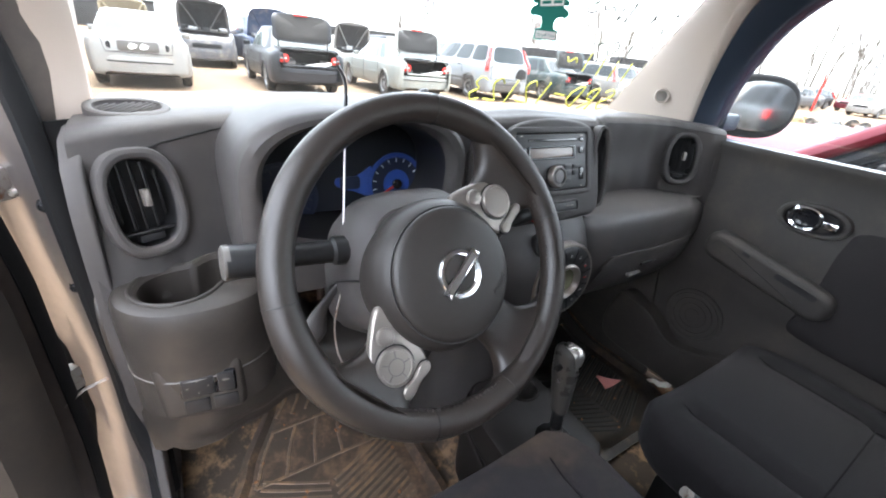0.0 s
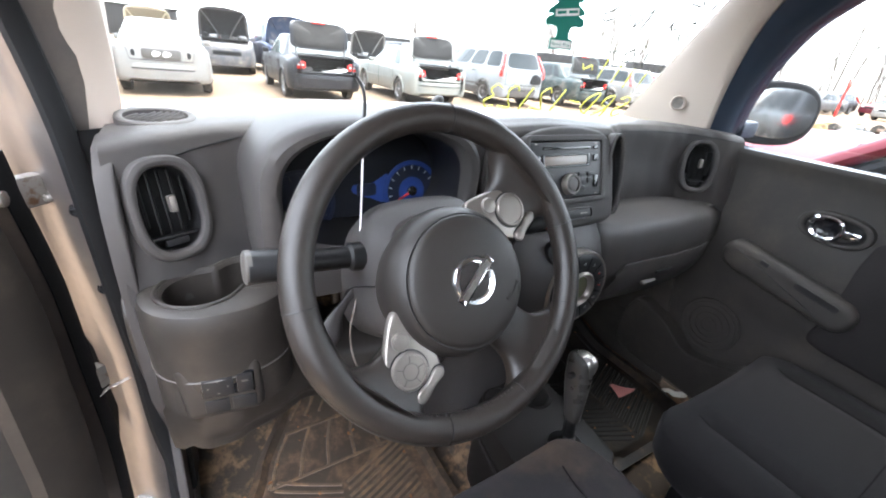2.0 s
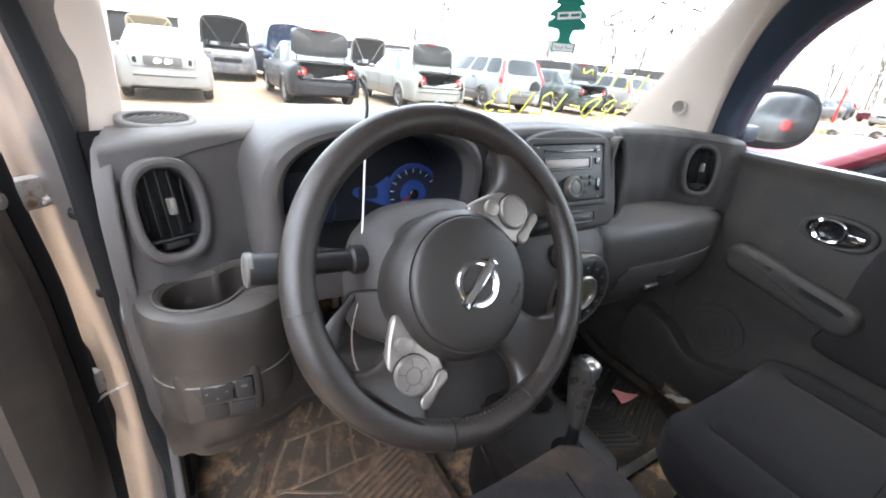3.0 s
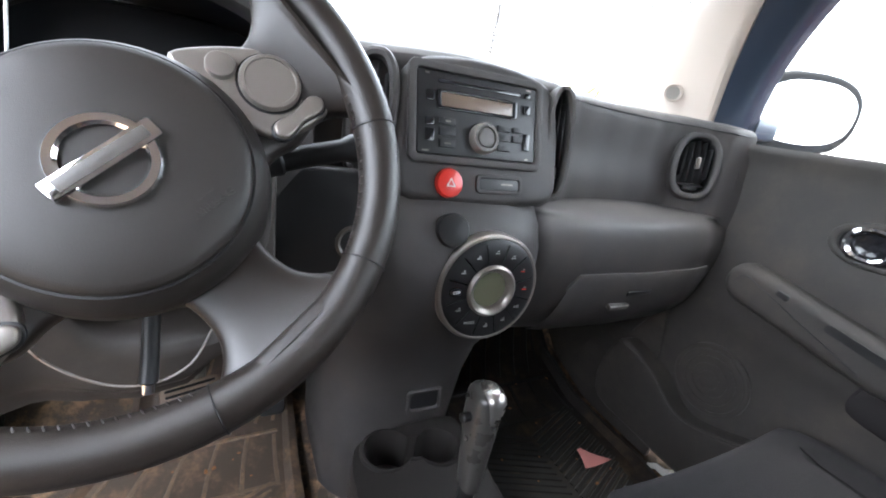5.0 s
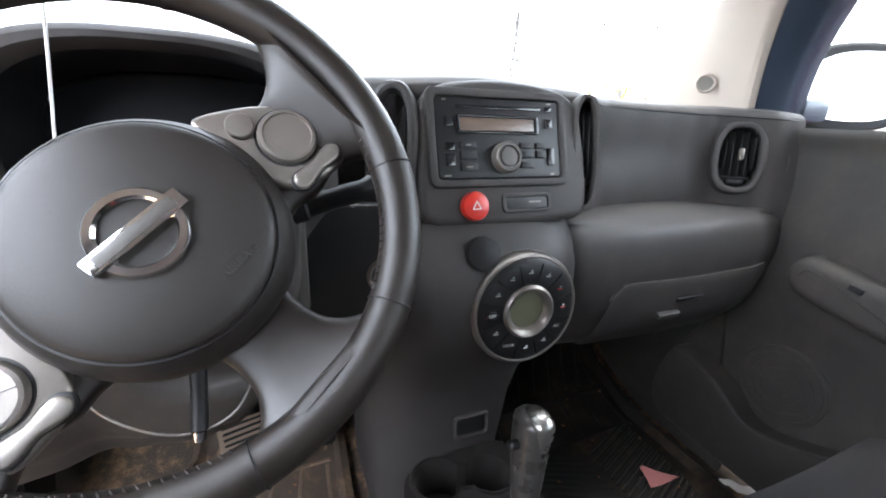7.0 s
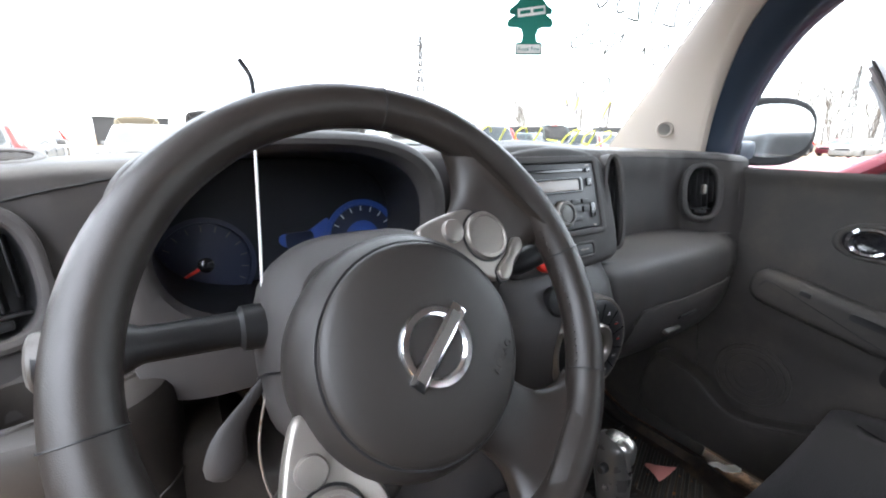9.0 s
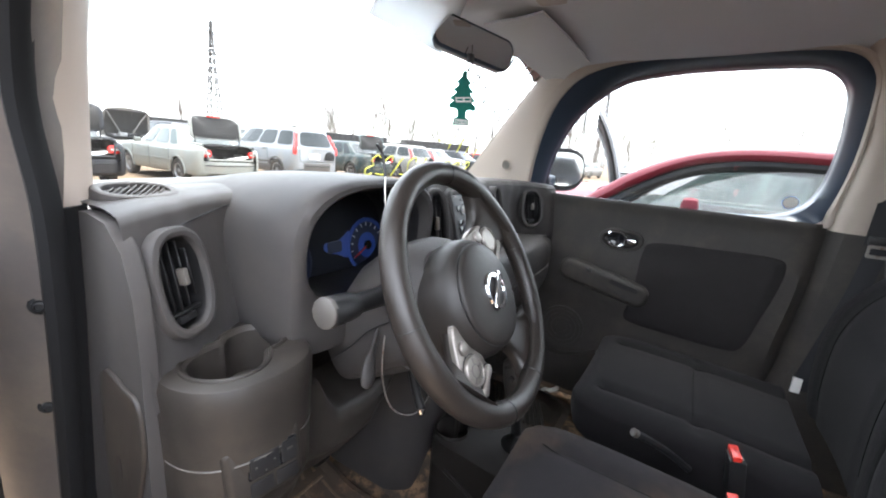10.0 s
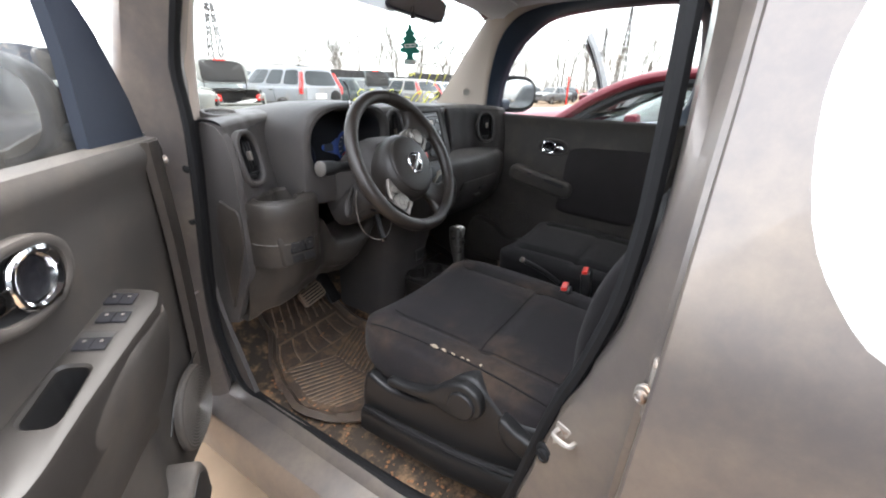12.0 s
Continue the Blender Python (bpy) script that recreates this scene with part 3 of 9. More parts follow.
for z in np.linspace(0.50, 1.56, 14):
    y = lerp(z, [(0.46, -0.775), (0.565, -0.811), (0.68, -0.836), (0.79, -0.862), (0.87, -0.893), (0.98, -0.925), (1.07, -0.936), (1.15, -0.940), (1.30, -0.939), (1.42, -0.93), (1.52, -0.90), (1.60, -0.84)])
    rows.append([Vector(p) for p in ((-0.702, y - 0.012, z), (-0.672, y - 0.012, z), (-0.640, y - 0.020, z), (-0.622, y - 0.04, z), (-0.622, y - 0.14, z))])
part("inner_trim", thick(grid(rows)[0], 0.003), PLASTIC_DOOR, lp, "dark plastic trim inside the pillar")
STR = facing((-0.757, -0.893, 0.760), (-0.93, 0.36, 0)) @ Matrix.Scale(0.75, 4)
part("striker", tube(smooth([STR @ Vector(p) for p in ((-0.02, 0.022, 0.0), (-0.02, 0.022, 0.018), (-0.012, 0.022, 0.026), (0.012, 0.022, 0.026), (0.02, 0.022, 0.018), (0.02, 0.022, 0))], 3), 0.004, 7), STEEL, lp, "steel door striker loop")
part("striker_plate", slab(rrect(0.06, 0.075, 0.006), 0.004, STR, 0.001), STEEL, lp)
bolt("bump_stop", (-0.748, -0.862, 0.712), (-0.93, 0.36, 0), 0.011, lp, SEAL, "black rubber bump stop")

rd = thing("rear_door", (-0.83, -1.5, 0.9), "closed silver-beige rear door with a rounded window", "car door")
RW = [(1.078, 1.40), (1.050, 1.318), (1.042, 1.245), (1.058, 1.153), (1.09, 1.092), (1.135, 1.052), (1.25, 1.025), (1.5, 1.02), (1.7, 1.04), (1.79, 1.12), (1.81, 1.26), (1.79, 1.40), (1.70, 1.49), (1.5, 1.52), (1.25, 1.52), (1.11, 1.48)]
RO = [(0.99, 1.45), (0.985, 1.32), (0.985, 1.245), (0.982, 1.12), (0.978, 0.96), (0.97, 0.72), (0.96, 0.35), (1.5, 0.33), (1.95, 0.40), (2.02, 0.8), (2.02, 1.26), (2.0, 1.45), (1.80, 1.585), (1.5, 1.60), (1.25, 1.60), (1.04, 1.57)]
def skin(p, d=0.0):
    a, z = p[0], p[1]
    return Vector((-(0.842 - max(0, z - 1.02) * 0.24 - 0.03 * max(0, (0.62 - z) / 0.3) ** 2 + 0.012 * math.exp(-((z - 0.9) / 0.2) ** 2)) - d, -a, z))
o, w = smooth([(p[0], p[1], 0) for p in RO], 3, True), smooth([(p[0], p[1], 0) for p in RW], 3, True)
loops = [[skin(p, -0.03) for p in o], [skin(p, -0.004) for p in o], [skin(p.lerp(q, 0.03), 0) for p, q in zip(o, w)]]
loops += [[skin(p.lerp(q, f), 0) for p, q in zip(o, w)] for f in (0.1, 0.2, 0.35, 0.5, 0.65, 0.8, 0.92, 1.0)]
loops += [[skin(q, -0.012) for q in w]]
part("door_skin", loft(loops, caps=(False, False)), PAINT, rd)
bm = bmesh.new()
bm.faces.new([bm.verts.new(skin(q, -0.010)) for q in w])
# The sky's blown-out reflection in this pane is painted as plain white.
GLARE_WHITE = surface("sky_glare_white", (0.86, 0.85, 0.82), 0.5, vary=0.04)
part("pane", bm, GLARE_WHITE, rd, "window painted white for the sky's glare")
part("door_lining", rbox((0.03, 1.25, 0.8), (-0.74, -1.65, 0.68), 0.01), PLASTIC_DOOR, rd)
hg = part("door_hinge", rbox((0.03, 0.018, 0.075), (-0.80, -0.983, 0.935), 0.005), STEEL, rd, "worn painted door hinge")
bolt("hinge_bolt", (-0.812, -0.974, 0.930), (-0.8, 0.6, 0), 0.008, hg, STEEL)

# bonnet and cowl seen over the dashboard
bm = grid([[(x, y, 1.085 + 0.025 * (1 - (x / 0.75) ** 2) - 0.12 * max(0, (y - 0.75) / 0.6) ** 2 - 0.02 * (y < 0.55)) for x in np.linspace(-0.74, 0.74, 15)] for y in (0.50, 0.58, 0.75, 0.9, 1.05, 1.2, 1.32)])[0]
part("bonnet", thick(bm, 0.006), PAINT, label="silver-beige painted bonnet beyond the windscreen", category="car bonnet")
nz = thing("washer_nozzle", (0.27, 0.88, 1.108), "small black washer nozzle on the bonnet", "washer nozzle")
part("body", loft([put(oval(0.044 * k, 0.060 * k, 2.6, 20, 0, -0.006 * j), z, Matrix.Translation((0.27, 0.88, 1.098))) for j, (k, z) in enumerate(((1.0, 0.0), (0.98, 0.012), (0.86, 0.024), (0.62, 0.034), (0.30, 0.039)))]), BLACK, nz)
part("cowl", rbox((1.40, 0.16, 0.02), (0, 0.44, 1.050), 0.006), BLACK, label="black plastic cowl under the windscreen", category="cowl", kind="structure")
bm = grid([[(-0.845 + 0.02 * max(0, (z - 0.85) / 0.2), y, z) for z in (0.25, 0.5, 0.75, 0.9, 1.0, 1.055)] for y in (0.24, 0.5, 0.8, 1.1, 1.35)])[0]
part("front_wing", thick(bm, 0.006), PAINT, label="silver-beige painted front wing", category="car body", kind="structure")

# wax-pencil writing on the outside of the windscreen, so it reads backwards from within
STROKES = {"S": [[(0.9, 0.85), (0.5, 1.0), (0.15, 0.8), (0.4, 0.52), (0.8, 0.3), (0.5, 0.0), (0.05, 0.15)]], "R": [[(0.15, 0), (0.2, 1), (0.75, 0.9), (0.7, 0.55), (0.25, 0.45), (0.9, 0)]], "D": [[(0.2, 0), (0.15, 1), (0.8, 0.75), (0.8, 0.25), (0.2, 0)]],
           "-": [[(0.1, 0.5), (0.9, 0.55)]], "1": [[(0.5, 1), (0.55, 0)]], "2": [[(0.1, 0.8), (0.45, 1.0), (0.8, 0.75), (0.4, 0.3), (0.1, 0.02), (0.95, 0.05)]], "3": [[(0.1, 0.9), (0.6, 1.0), (0.8, 0.75), (0.4, 0.52), (0.85, 0.3), (0.5, 0), (0.05, 0.1)]],
           "C": [[(0.85, 0.8), (0.5, 1), (0.15, 0.5), (0.5, 0), (0.9, 0.2)]], "O": [[(0.5, 1), (0.12, 0.5), (0.5, 0), (0.88, 0.5), (0.5, 1)]], "P": [[(0.2, 0), (0.2, 1), (0.8, 0.85), (0.7, 0.5), (0.2, 0.45)]], "7": [[(0.1, 1), (0.85, 0.95), (0.4, 0)]],
           "5": [[(0.85, 1), (0.2, 0.95), (0.2, 0.55), (0.7, 0.6), (0.8, 0.25), (0.45, 0), (0.1, 0.1)]], "6": [[(0.75, 0.95), (0.3, 0.6), (0.2, 0.2), (0.5, 0), (0.8, 0.25), (0.5, 0.45), (0.2, 0.25)]], "4": [[(0.3, 1), (0.15, 0.45), (0.85, 0.5)], [(0.7, 1), (0.65, 0)]],
           "0": [[(0.5, 1), (0.15, 0.5), (0.5, 0), (0.85, 0.5), (0.5, 1)]], "9": [[(0.8, 0.8), (0.4, 1), (0.2, 0.7), (0.5, 0.5), (0.8, 0.8), (0.7, 0)]], "N": [[(0.15, 0), (0.2, 1), (0.75, 0), (0.85, 1)]], "|": [[(0.3, 0.0), (0.6, 1.0)]], "~": [[(0.0, 0.4), (0.3, 0.6), (0.7, 0.4), (1.0, 0.6)]]}
YELLOW = surface("yellow_wax_pencil", (0.62, 0.60, 0.06), 0.6, vary=0.2, scale=40)
# Pale pencil coloured dark, as strokes look against the bright sky.
CHALK = surface("backlit_wax_pencil", (0.075, 0.076, 0.068), 0.8, spec=0.1, vary=0.2, scale=40)


def scrawl(words, u_right, v, u_step, v_height, material, width, slope=0.0):
    """Backwards handwriting on the pane; it starts at u_right and runs towards smaller u."""
    rg_ = random.Random(len(words) + int(v * 100))
    for i, ch in enumerate(words):
        if ch == " ":
            continue
        du, dv = rg_.uniform(-0.05, 0.05) * u_step, rg_.uniform(-0.08, 0.08) * v_height
        bm = bmesh.new()
        for line in STROKES[ch]:
            pts = [ws_point(u_right - (i + x * 0.8) * u_step + du, v + y * v_height + dv + slope * i) + Vector((0, 0.004, 0.004)) for x, y in line]
            tube(smooth(pts, 4), width * 0.72, 6, bm=bm)
        part("written_sign", bm, material, ws, "yellow handwriting" if material is YELLOW else "handwriting darkened as if backlit")


scrawl("SRD-12123", 0.985, -0.03, 0.086, 0.165, YELLOW, 0.0034)
scrawl("||||~", 0.97, 0.20, 0.078, 0.13, YELLOW, 0.0030, 0.012)
scrawl("CO-OP", 1.0, 0.885, 0.090, 0.12, CHALK, 0.0038)
scrawl("1272564", 1.0, 0.715, 0.082, 0.125, CHALK, 0.0038, 0.006)
scrawl("09 N~S", 0.98, 0.535, 0.082, 0.11, CHALK, 0.0034, 0.008)
scrawl("|0~", 0.90, 0.36, 0.085, 0.09, CHALK, 0.0032, 0.008)

# ---- dashboard ----
dash = thing("dashboard", (0, 0.1, 1.0), "dark grey grained plastic dashboard with a wavy upper pad", "dashboard")
FACE = [(-0.72, -0.042), (-0.70, -0.033), (-0.67, -0.019), (-0.64, -0.005), (-0.60, 0.016), (-0.54, 0.046), (-0.5, 0.055), (-0.4, 0.058), (-0.25, 0.045), (-0.18, 0.0), (-0.12, -0.032), (0.05, -0.045), (0.20, -0.032), (0.26, 0.010), (0.33, 0.042),
        (0.42, 0.054), (0.5, 0.055), (0.56, 0.045), (0.60, 0.028), (0.64, -0.010), (0.68, -0.055), (0.72, -0.075)]
def face_y(x):
    return lerp(x, FACE)
def crest_z(x):
    return lerp(abs(x - 0.02), [(0, 1.182), (0.2, 1.172), (0.45, 1.166), (0.6, 1.162), (0.66, 1.158), (0.74, 1.150)])
rows = []
for x in np.linspace(-0.700, 0.715, 161):
    y, c = face_y(x), crest_z(x)
    end = max(0, abs(x) - 0.64) / 0.075
    tip = min(1, max(0, (-x - 0.48) / 0.10))
    base = Vector((x, 0.40 - 0.06 * abs(x / 0.7) ** 2, 1.130))
    rows.append(smooth([base, (x, 0.25, 1.151), (x, y + 0.085 + 0.014 * tip, c + 0.004), (x, y + 0.030 + 0.014 * tip, c + 0.001), (x, y + 0.010 + 0.014 * tip, c - 0.007), (x, y + 0.003 + 0.014 * tip, c - 0.026), (x, y - 0.0 + 0.006 * (1 - end), 1.07), (x, y - 0.008 - 0.006 * tip, 1.0), (x, y - 0.012 - 0.012 * tip, 0.93)], 6))
VENTS = [((-0.641, -0.006, 1.062), (0.42, -0.88, 0.19), 0.100, 0.142), ((0.634, -0.008, 1.064), (-0.62, -0.75, 0.22), 0.100, 0.150)]
bm = grid(rows)[0]
gone = []
for at, nrm, w, h in VENTS:
    inv = facing(at, nrm).inverted()
    for f in bm.faces:
        q = inv @ f.calc_center_median()
        if abs(q.z) < 0.06 and abs(q.x / (w * 0.42)) ** 2.6 + abs(q.y / (h * 0.43)) ** 2.6 < 1:
            gone.append(f)
bmesh.ops.delete(bm, geom=gone, context="FACES")
part("upper_pad", bm, PLASTIC, dash)
for x0, x1, drop in ((-0.695, -0.515, 0.040), (0.225, 0.700, 0.030)):
    line = []
    for x in np.linspace(x0, x1, 20):
        f = (x - x0) / (x1 - x0) if x0 < 0 else 0.6
        tip = min(1, max(0, (-x - 0.48) / 0.10))
        z = crest_z(x) - drop + 0.024 * f
        line.append((x, face_y(x) + 0.002 + 0.014 * tip + 0.10 * max(0, z - crest_z(x) + 0.026), z))
    part("pad_seam", tube(smooth(line, 2), 0.0014, 5), BLACK, dash, "seam below the top pad")
for s, off, at in ((1, 0.0, 0.70), (-1, 0.022, -0.708)):
    end = [(0.38, 1.118), (0.16, 1.142), (0.05, 1.148), (-0.018 + off, 1.142), (-0.050 + off, 1.115), (-0.066 + off, 1.07), (-0.072 + off, 1.0), (-0.07 + off, 0.90), (-0.045, 0.78), (0.05, 0.60), (0.2, 0.55), (0.38, 0.7)]
    part("end_panel", slab(end, 0.02, axes((at, 0, 0), (0, 1, 0), (0, 0, 1), (1, 0, 0)), 0.004), PLASTIC, dash)


def vent(parent, at, normal, w, h, slats, material=PLASTIC, turn=0, lip=0.0095, knob=True, p=2.6):
    """An oval air outlet: padded ring, dark well, upright slats, tab and thumb wheel."""
    m = facing(at, normal) @ pose(0, 0, 0, 0, 0, turn)
    top = part("air_vent", rim(oval(w, h, p, 40), oval(w - 2 * lip * 1.5, h - 2 * lip * 1.5, p, 40), 0.013, m, 0.007, back=-0.012), material, parent, "oval air vent with upright slats")
    iw, ih = w - lip * 3, h - lip * 3
    to = m.to_3x3().inverted() @ Vector((0, -1, 0.15))
    aim = max(-32, min(32, math.degrees(math.atan2(to.x, to.z))))
    part("well", loft([put(oval(iw, ih, p, 40), 0.004, m), put(oval(iw * 0.97, ih * 0.97, p, 40), -0.03, m)], caps=(False, True)), BLACK, top)
    for i in range(slats):
        x = iw * ((i + 0.5) / slats - 0.5) * 0.92
        hh = ih * math.sqrt(max(0.05, 1 - (abs(x) / (iw / 2)) ** 2.6)) * 0.95
        low = -hh / 2 + ih * 0.16
        part("slat", rbox((0.0026, (hh / 2 - low), 0.015), m @ Matrix.Translation((x, (hh / 2 + low) / 2, -0.008)) @ pose(0, 0, 0, 0, aim, 0), 0.0012, 1), BLACK, top)
    if knob:
        part("tab", rbox((0.009, ih * 0.2, 0.012), m @ Matrix.Translation((iw * 0.06, ih * 0.06, 0.003)), 0.003), SILVER, top, "small grey vent tab")
    part("thumb_wheel", rbox((iw * 0.42, 0.010, 0.012), m @ Matrix.Translation((0, -ih * 0.40, -0.004)), 0.003), BLACK, top)
    part("cross_bar", rbox((iw * 0.84, 0.004, 0.012), m @ Matrix.Translation((0, -ih * 0.33, -0.006)), 0.001, 1), BLACK, top)
    return top


for spec in VENTS:
    vent(dash, *spec, 5)

# side demister grille on the pad
m = facing((-0.640, 0.088, 1.1655), (0.02, -0.22, 0.97), (0, 1, 0)) @ pose(0, 0, 0, 0, 0, 4)
g = part("demister_grille", rim(oval(0.098, 0.066, 2.4, 32), oval(0.076, 0.044, 2.4, 32), 0.004, m, 0.003, back=-0.022), PLASTIC, dash)
part("well", slab(oval(0.077, 0.045, 2.4, 32), 0.001, m @ Matrix.Translation((0, 0, -0.004))), BLACK, g)
for i in range(-4, 5):
    part("slat", rbox((0.0024, 0.050 if abs(i) < 3 else 0.034, 0.006), m @ Matrix.Translation((i * 0.0080, 0, -0.001)) @ pose(0, 0, 0, 0, 0, -42), 0.0008, 1), PLASTIC, g)

# centre stack: upper plate with radio, hazard button and slot
S = facing((0.050, -0.070, 1.076), (0, -0.956, 0.29))
OUT = smooth([(*p, 0) for p in ((-0.150, -0.088), (-0.08, -0.099), (0, -0.102), (0.08, -0.099), (0.150, -0.088), (0.160, -0.02), (0.152, 0.062), (0.122, 0.094), (0.06, 0.106), (0, 0.109), (-0.06, 0.106), (-0.122, 0.094), (-0.152, 0.062), (-0.160, -0.02))], 3, True)
part("stack_plate", slab([(p.x * 0.87, p.y) for p in OUT], 0.034, S @ Matrix.Translation((0, 0, -0.034)), 0.012, 4), PLASTIC, dash)
part("stack_surround", slab([(p.x * 1.02, p.y * 1.02 + 0.002) for p in OUT], 0.03, S @ Matrix.Translation((0, 0, -0.050)), 0.014, 4), PLASTIC, dash)
vent(dash, (0.190, -0.060, 1.078), (-0.20, -0.96, 0.2), 0.050, 0.178, 3, lip=0.006, knob=False)
vent(dash, (-0.116, -0.048, 1.080), (-0.45, -0.87, 0.2), 0.070, 0.178, 3, lip=0.009)
R = S @ Matrix.Translation((-0.012, 0.022, 0))
radio = part("radio", slab(rrect(0.197, 0.112, 0.006), 0.004, R, 0.002), BLACK, dash, "double-height black car radio with a round volume knob")
part("bezel", rim(rrect(0.222, 0.136, 0.012), rrect(0.198, 0.113, 0.006), 0.007, R, 0.003), PLASTIC, radio)
AMBER = surface("dead_amber_display", (0.14, 0.10, 0.075), 0.25, vary=0.05)
part("display", slab(rrect(0.118, 0.018, 0.002), 0.0015, R @ Matrix.Translation((-0.004, 0.019, 0.004)), 0.0006), AMBER, radio, "dead brownish display")
part("display_frame", rim(rrect(0.132, 0.026, 0.004), rrect(0.119, 0.019, 0.002), 0.003, R @ Matrix.Translation((-0.004, 0.019, 0.004)), 0.001), BLACK_GLOSS, radio)
part("disc_slot", rbox((0.135, 0.005, 0.003), R @ Matrix.Translation((0, 0.043, 0.0045)), 0.001), BLACK_GLOSS, radio)
k = part("volume_knob", lathe([(0.021, 0.0), (0.021, 0.012), (0.0195, 0.0145), (0.016, 0.0145), (0.0155, 0.011), (0.013, 0.011), (0.0125, 0.0135), (0.009, 0.014), (0, 0.014)], R @ Matrix.Translation((0.004, -0.028, 0.003)), 32, caps=(True, False)), GREY_PLASTIC, radio)
part("knob_ring", lathe([(0.0222, 0.001), (0.0222, 0.010), (0.0195, 0.0142), (0.0190, 0.010), (0.0205, 0.001)], R @ Matrix.Translation((0.004, -0.028, 0.0035)), 32), SILVER, radio, "silver knob ring")
for x, y, w, h in ((-0.080, -0.012, 0.014, 0.012), (-0.080, -0.030, 0.014, 0.018), (-0.053, -0.010, 0.026, 0.010), (-0.053, -0.024, 0.026, 0.012), (-0.053, -0.040, 0.026, 0.012), (0.040, -0.010, 0.022, 0.009), (0.064, -0.010, 0.018, 0.009),
                   (0.040, -0.023, 0.022, 0.011), (0.064, -0.023, 0.018, 0.011), (0.040, -0.038, 0.022, 0.010), (0.081, -0.026, 0.012, 0.026), (-0.080, 0.022, 0.013, 0.014), (0.080, 0.022, 0.013, 0.014), (0.080, 0.043, 0.012, 0.008)):
    part("button", rbox((w - 0.0012, h - 0.0012, 0.004), R @ Matrix.Translation((x, y, 0.005)), 0.001), BLACK_GLOSS if abs(x) > 0.07 else BLACK, radio)
for x, y, w in ((-0.085, -0.0515, 0.010), (0.083, -0.0515, 0.006), (-0.053, -0.010, 0.008), (-0.053, -0.040, 0.010), (0.083, 0.0515, 0.008), (-0.084, 0.0515, 0.006)):
    part("marking", rbox((w, 0.0022, 0.0004), R @ Matrix.Translation((x, y, 0.0072 if abs(x) < 0.07 else 0.0043)), 0), SILVER, radio)
HZ = S @ Matrix.Translation((-0.060, -0.072, 0))
hz = part("hazard_button", lathe([(0.0205, -0.002), (0.0205, 0.006), (0.0190, 0.009), (0.015, 0.0105), (0, 0.0112)], HZ, 32, caps=(True, False)), RED, dash, "round red hazard button")
tri = [(0.0085 * math.cos(radians(a)), 0.0085 * math.sin(radians(a)) - 0.001) for a in (90, 210, 330)]
tin = [(0.0055 * math.cos(radians(a)), 0.0055 * math.sin(radians(a)) - 0.001) for a in (90, 210, 330)]
part("triangle", rim(tri, tin, 0.0006, HZ @ Matrix.Translation((0, 0, 0.0108)), 0.0001), WHITE, hz)
SL = S @ Matrix.Translation((0.026, -0.070, 0))
sl = part("indicator_strip", rim(rrect(0.082, 0.028, 0.008), rrect(0.070, 0.017, 0.004), 0.003, SL, 0.0015), PLASTIC, dash)
part("strip_face", slab(rrect(0.070, 0.017, 0.004), 0.0012, SL, 0.0004), BLACK, sl)
for x in (0.008, 0.019):
    part("marking", rbox((0.010, 0.0025, 0.0004), SL @ Matrix.Translation((x, 0.001, 0.0014)), 0), SILVER, sl)

# lower stack: convex, down to the tunnel
LOWER = [(0.40, -0.03), (0.50, -0.040), (0.62, -0.052), (0.70, -0.078), (0.75, -0.108), (0.80, -0.133), (0.85, -0.146), (0.90, -0.147), (0.94, -0.132), (0.965, -0.112), (0.985, -0.092), (1.0, -0.06)]
rows = []
for z in [1.0, 0.985, 0.972, 0.96, 0.945, 0.93, 0.91, 0.88, 0.85, 0.82, 0.79, 0.76, 0.73, 0.70, 0.66, 0.62, 0.56, 0.50, 0.42, 0.34]:
    y0 = lerp(z, LOWER)
    x0, x1 = lerp(z, [(0.4, -0.135), (0.7, -0.14), (0.85, -0.165), (1.0, -0.165)]), lerp(z, [(0.4, 0.13), (0.7, 0.15), (0.85, 0.192), (1.0, 0.196)])
    row = [Vector((x0, 0.25, z))]
    for f in np.linspace(0, 1, 17):
        x = x0 + (x1 - x0) * f
        row.append(Vector((x, y0 + 0.055 * abs(2 * f - 1) ** 5 + (0.02 * abs(2 * f - 1) ** 2), z)))
    row.append(Vector((x1, 0.25, z)))
    rows.append(row)
part("lower_console_panel", grid(rows)[0], PLASTIC, dash)
K = facing((0.053, -0.144, 0.867), (-0.03, -0.998, 0.05))
cl = part("climate_control", lathe([(0.084, -0.012), (0.084, 0.004), (0.082, 0.008), (0.079, 0.009), (0.075, 0.0075)], K, 48, caps=(False, False)), SILVER, dash, "round climate control with black keys and a small display")
part("key_disc", lathe([(0.0775, 0.0), (0.077, 0.0085), (0.070, 0.0125), (0.048, 0.0135), (0.0375, 0.0125), (0.037, 0.003)], K, 48, caps=(False, False)), BLACK, cl)
part("inner_ring", lathe([(0.0395, 0.008), (0.0395, 0.016), (0.036, 0.019), (0.031, 0.0165), (0.0275, 0.010), (0.0275, 0.004)], K, 40, caps=(False, False)), SILVER, cl, "silver ring round the display")
GLYPH = surface("pale_key_print", (0.34, 0.34, 0.33), 0.6)
LCD = surface("dead_green_display", (0.115, 0.115, 0.075), 0.2, vary=0.05)
part("display", lathe([(0.0278, 0.004), (0.0278, 0.0075), (0, 0.0078)], K, 32, caps=(True, False)), LCD, cl, "blank olive display")
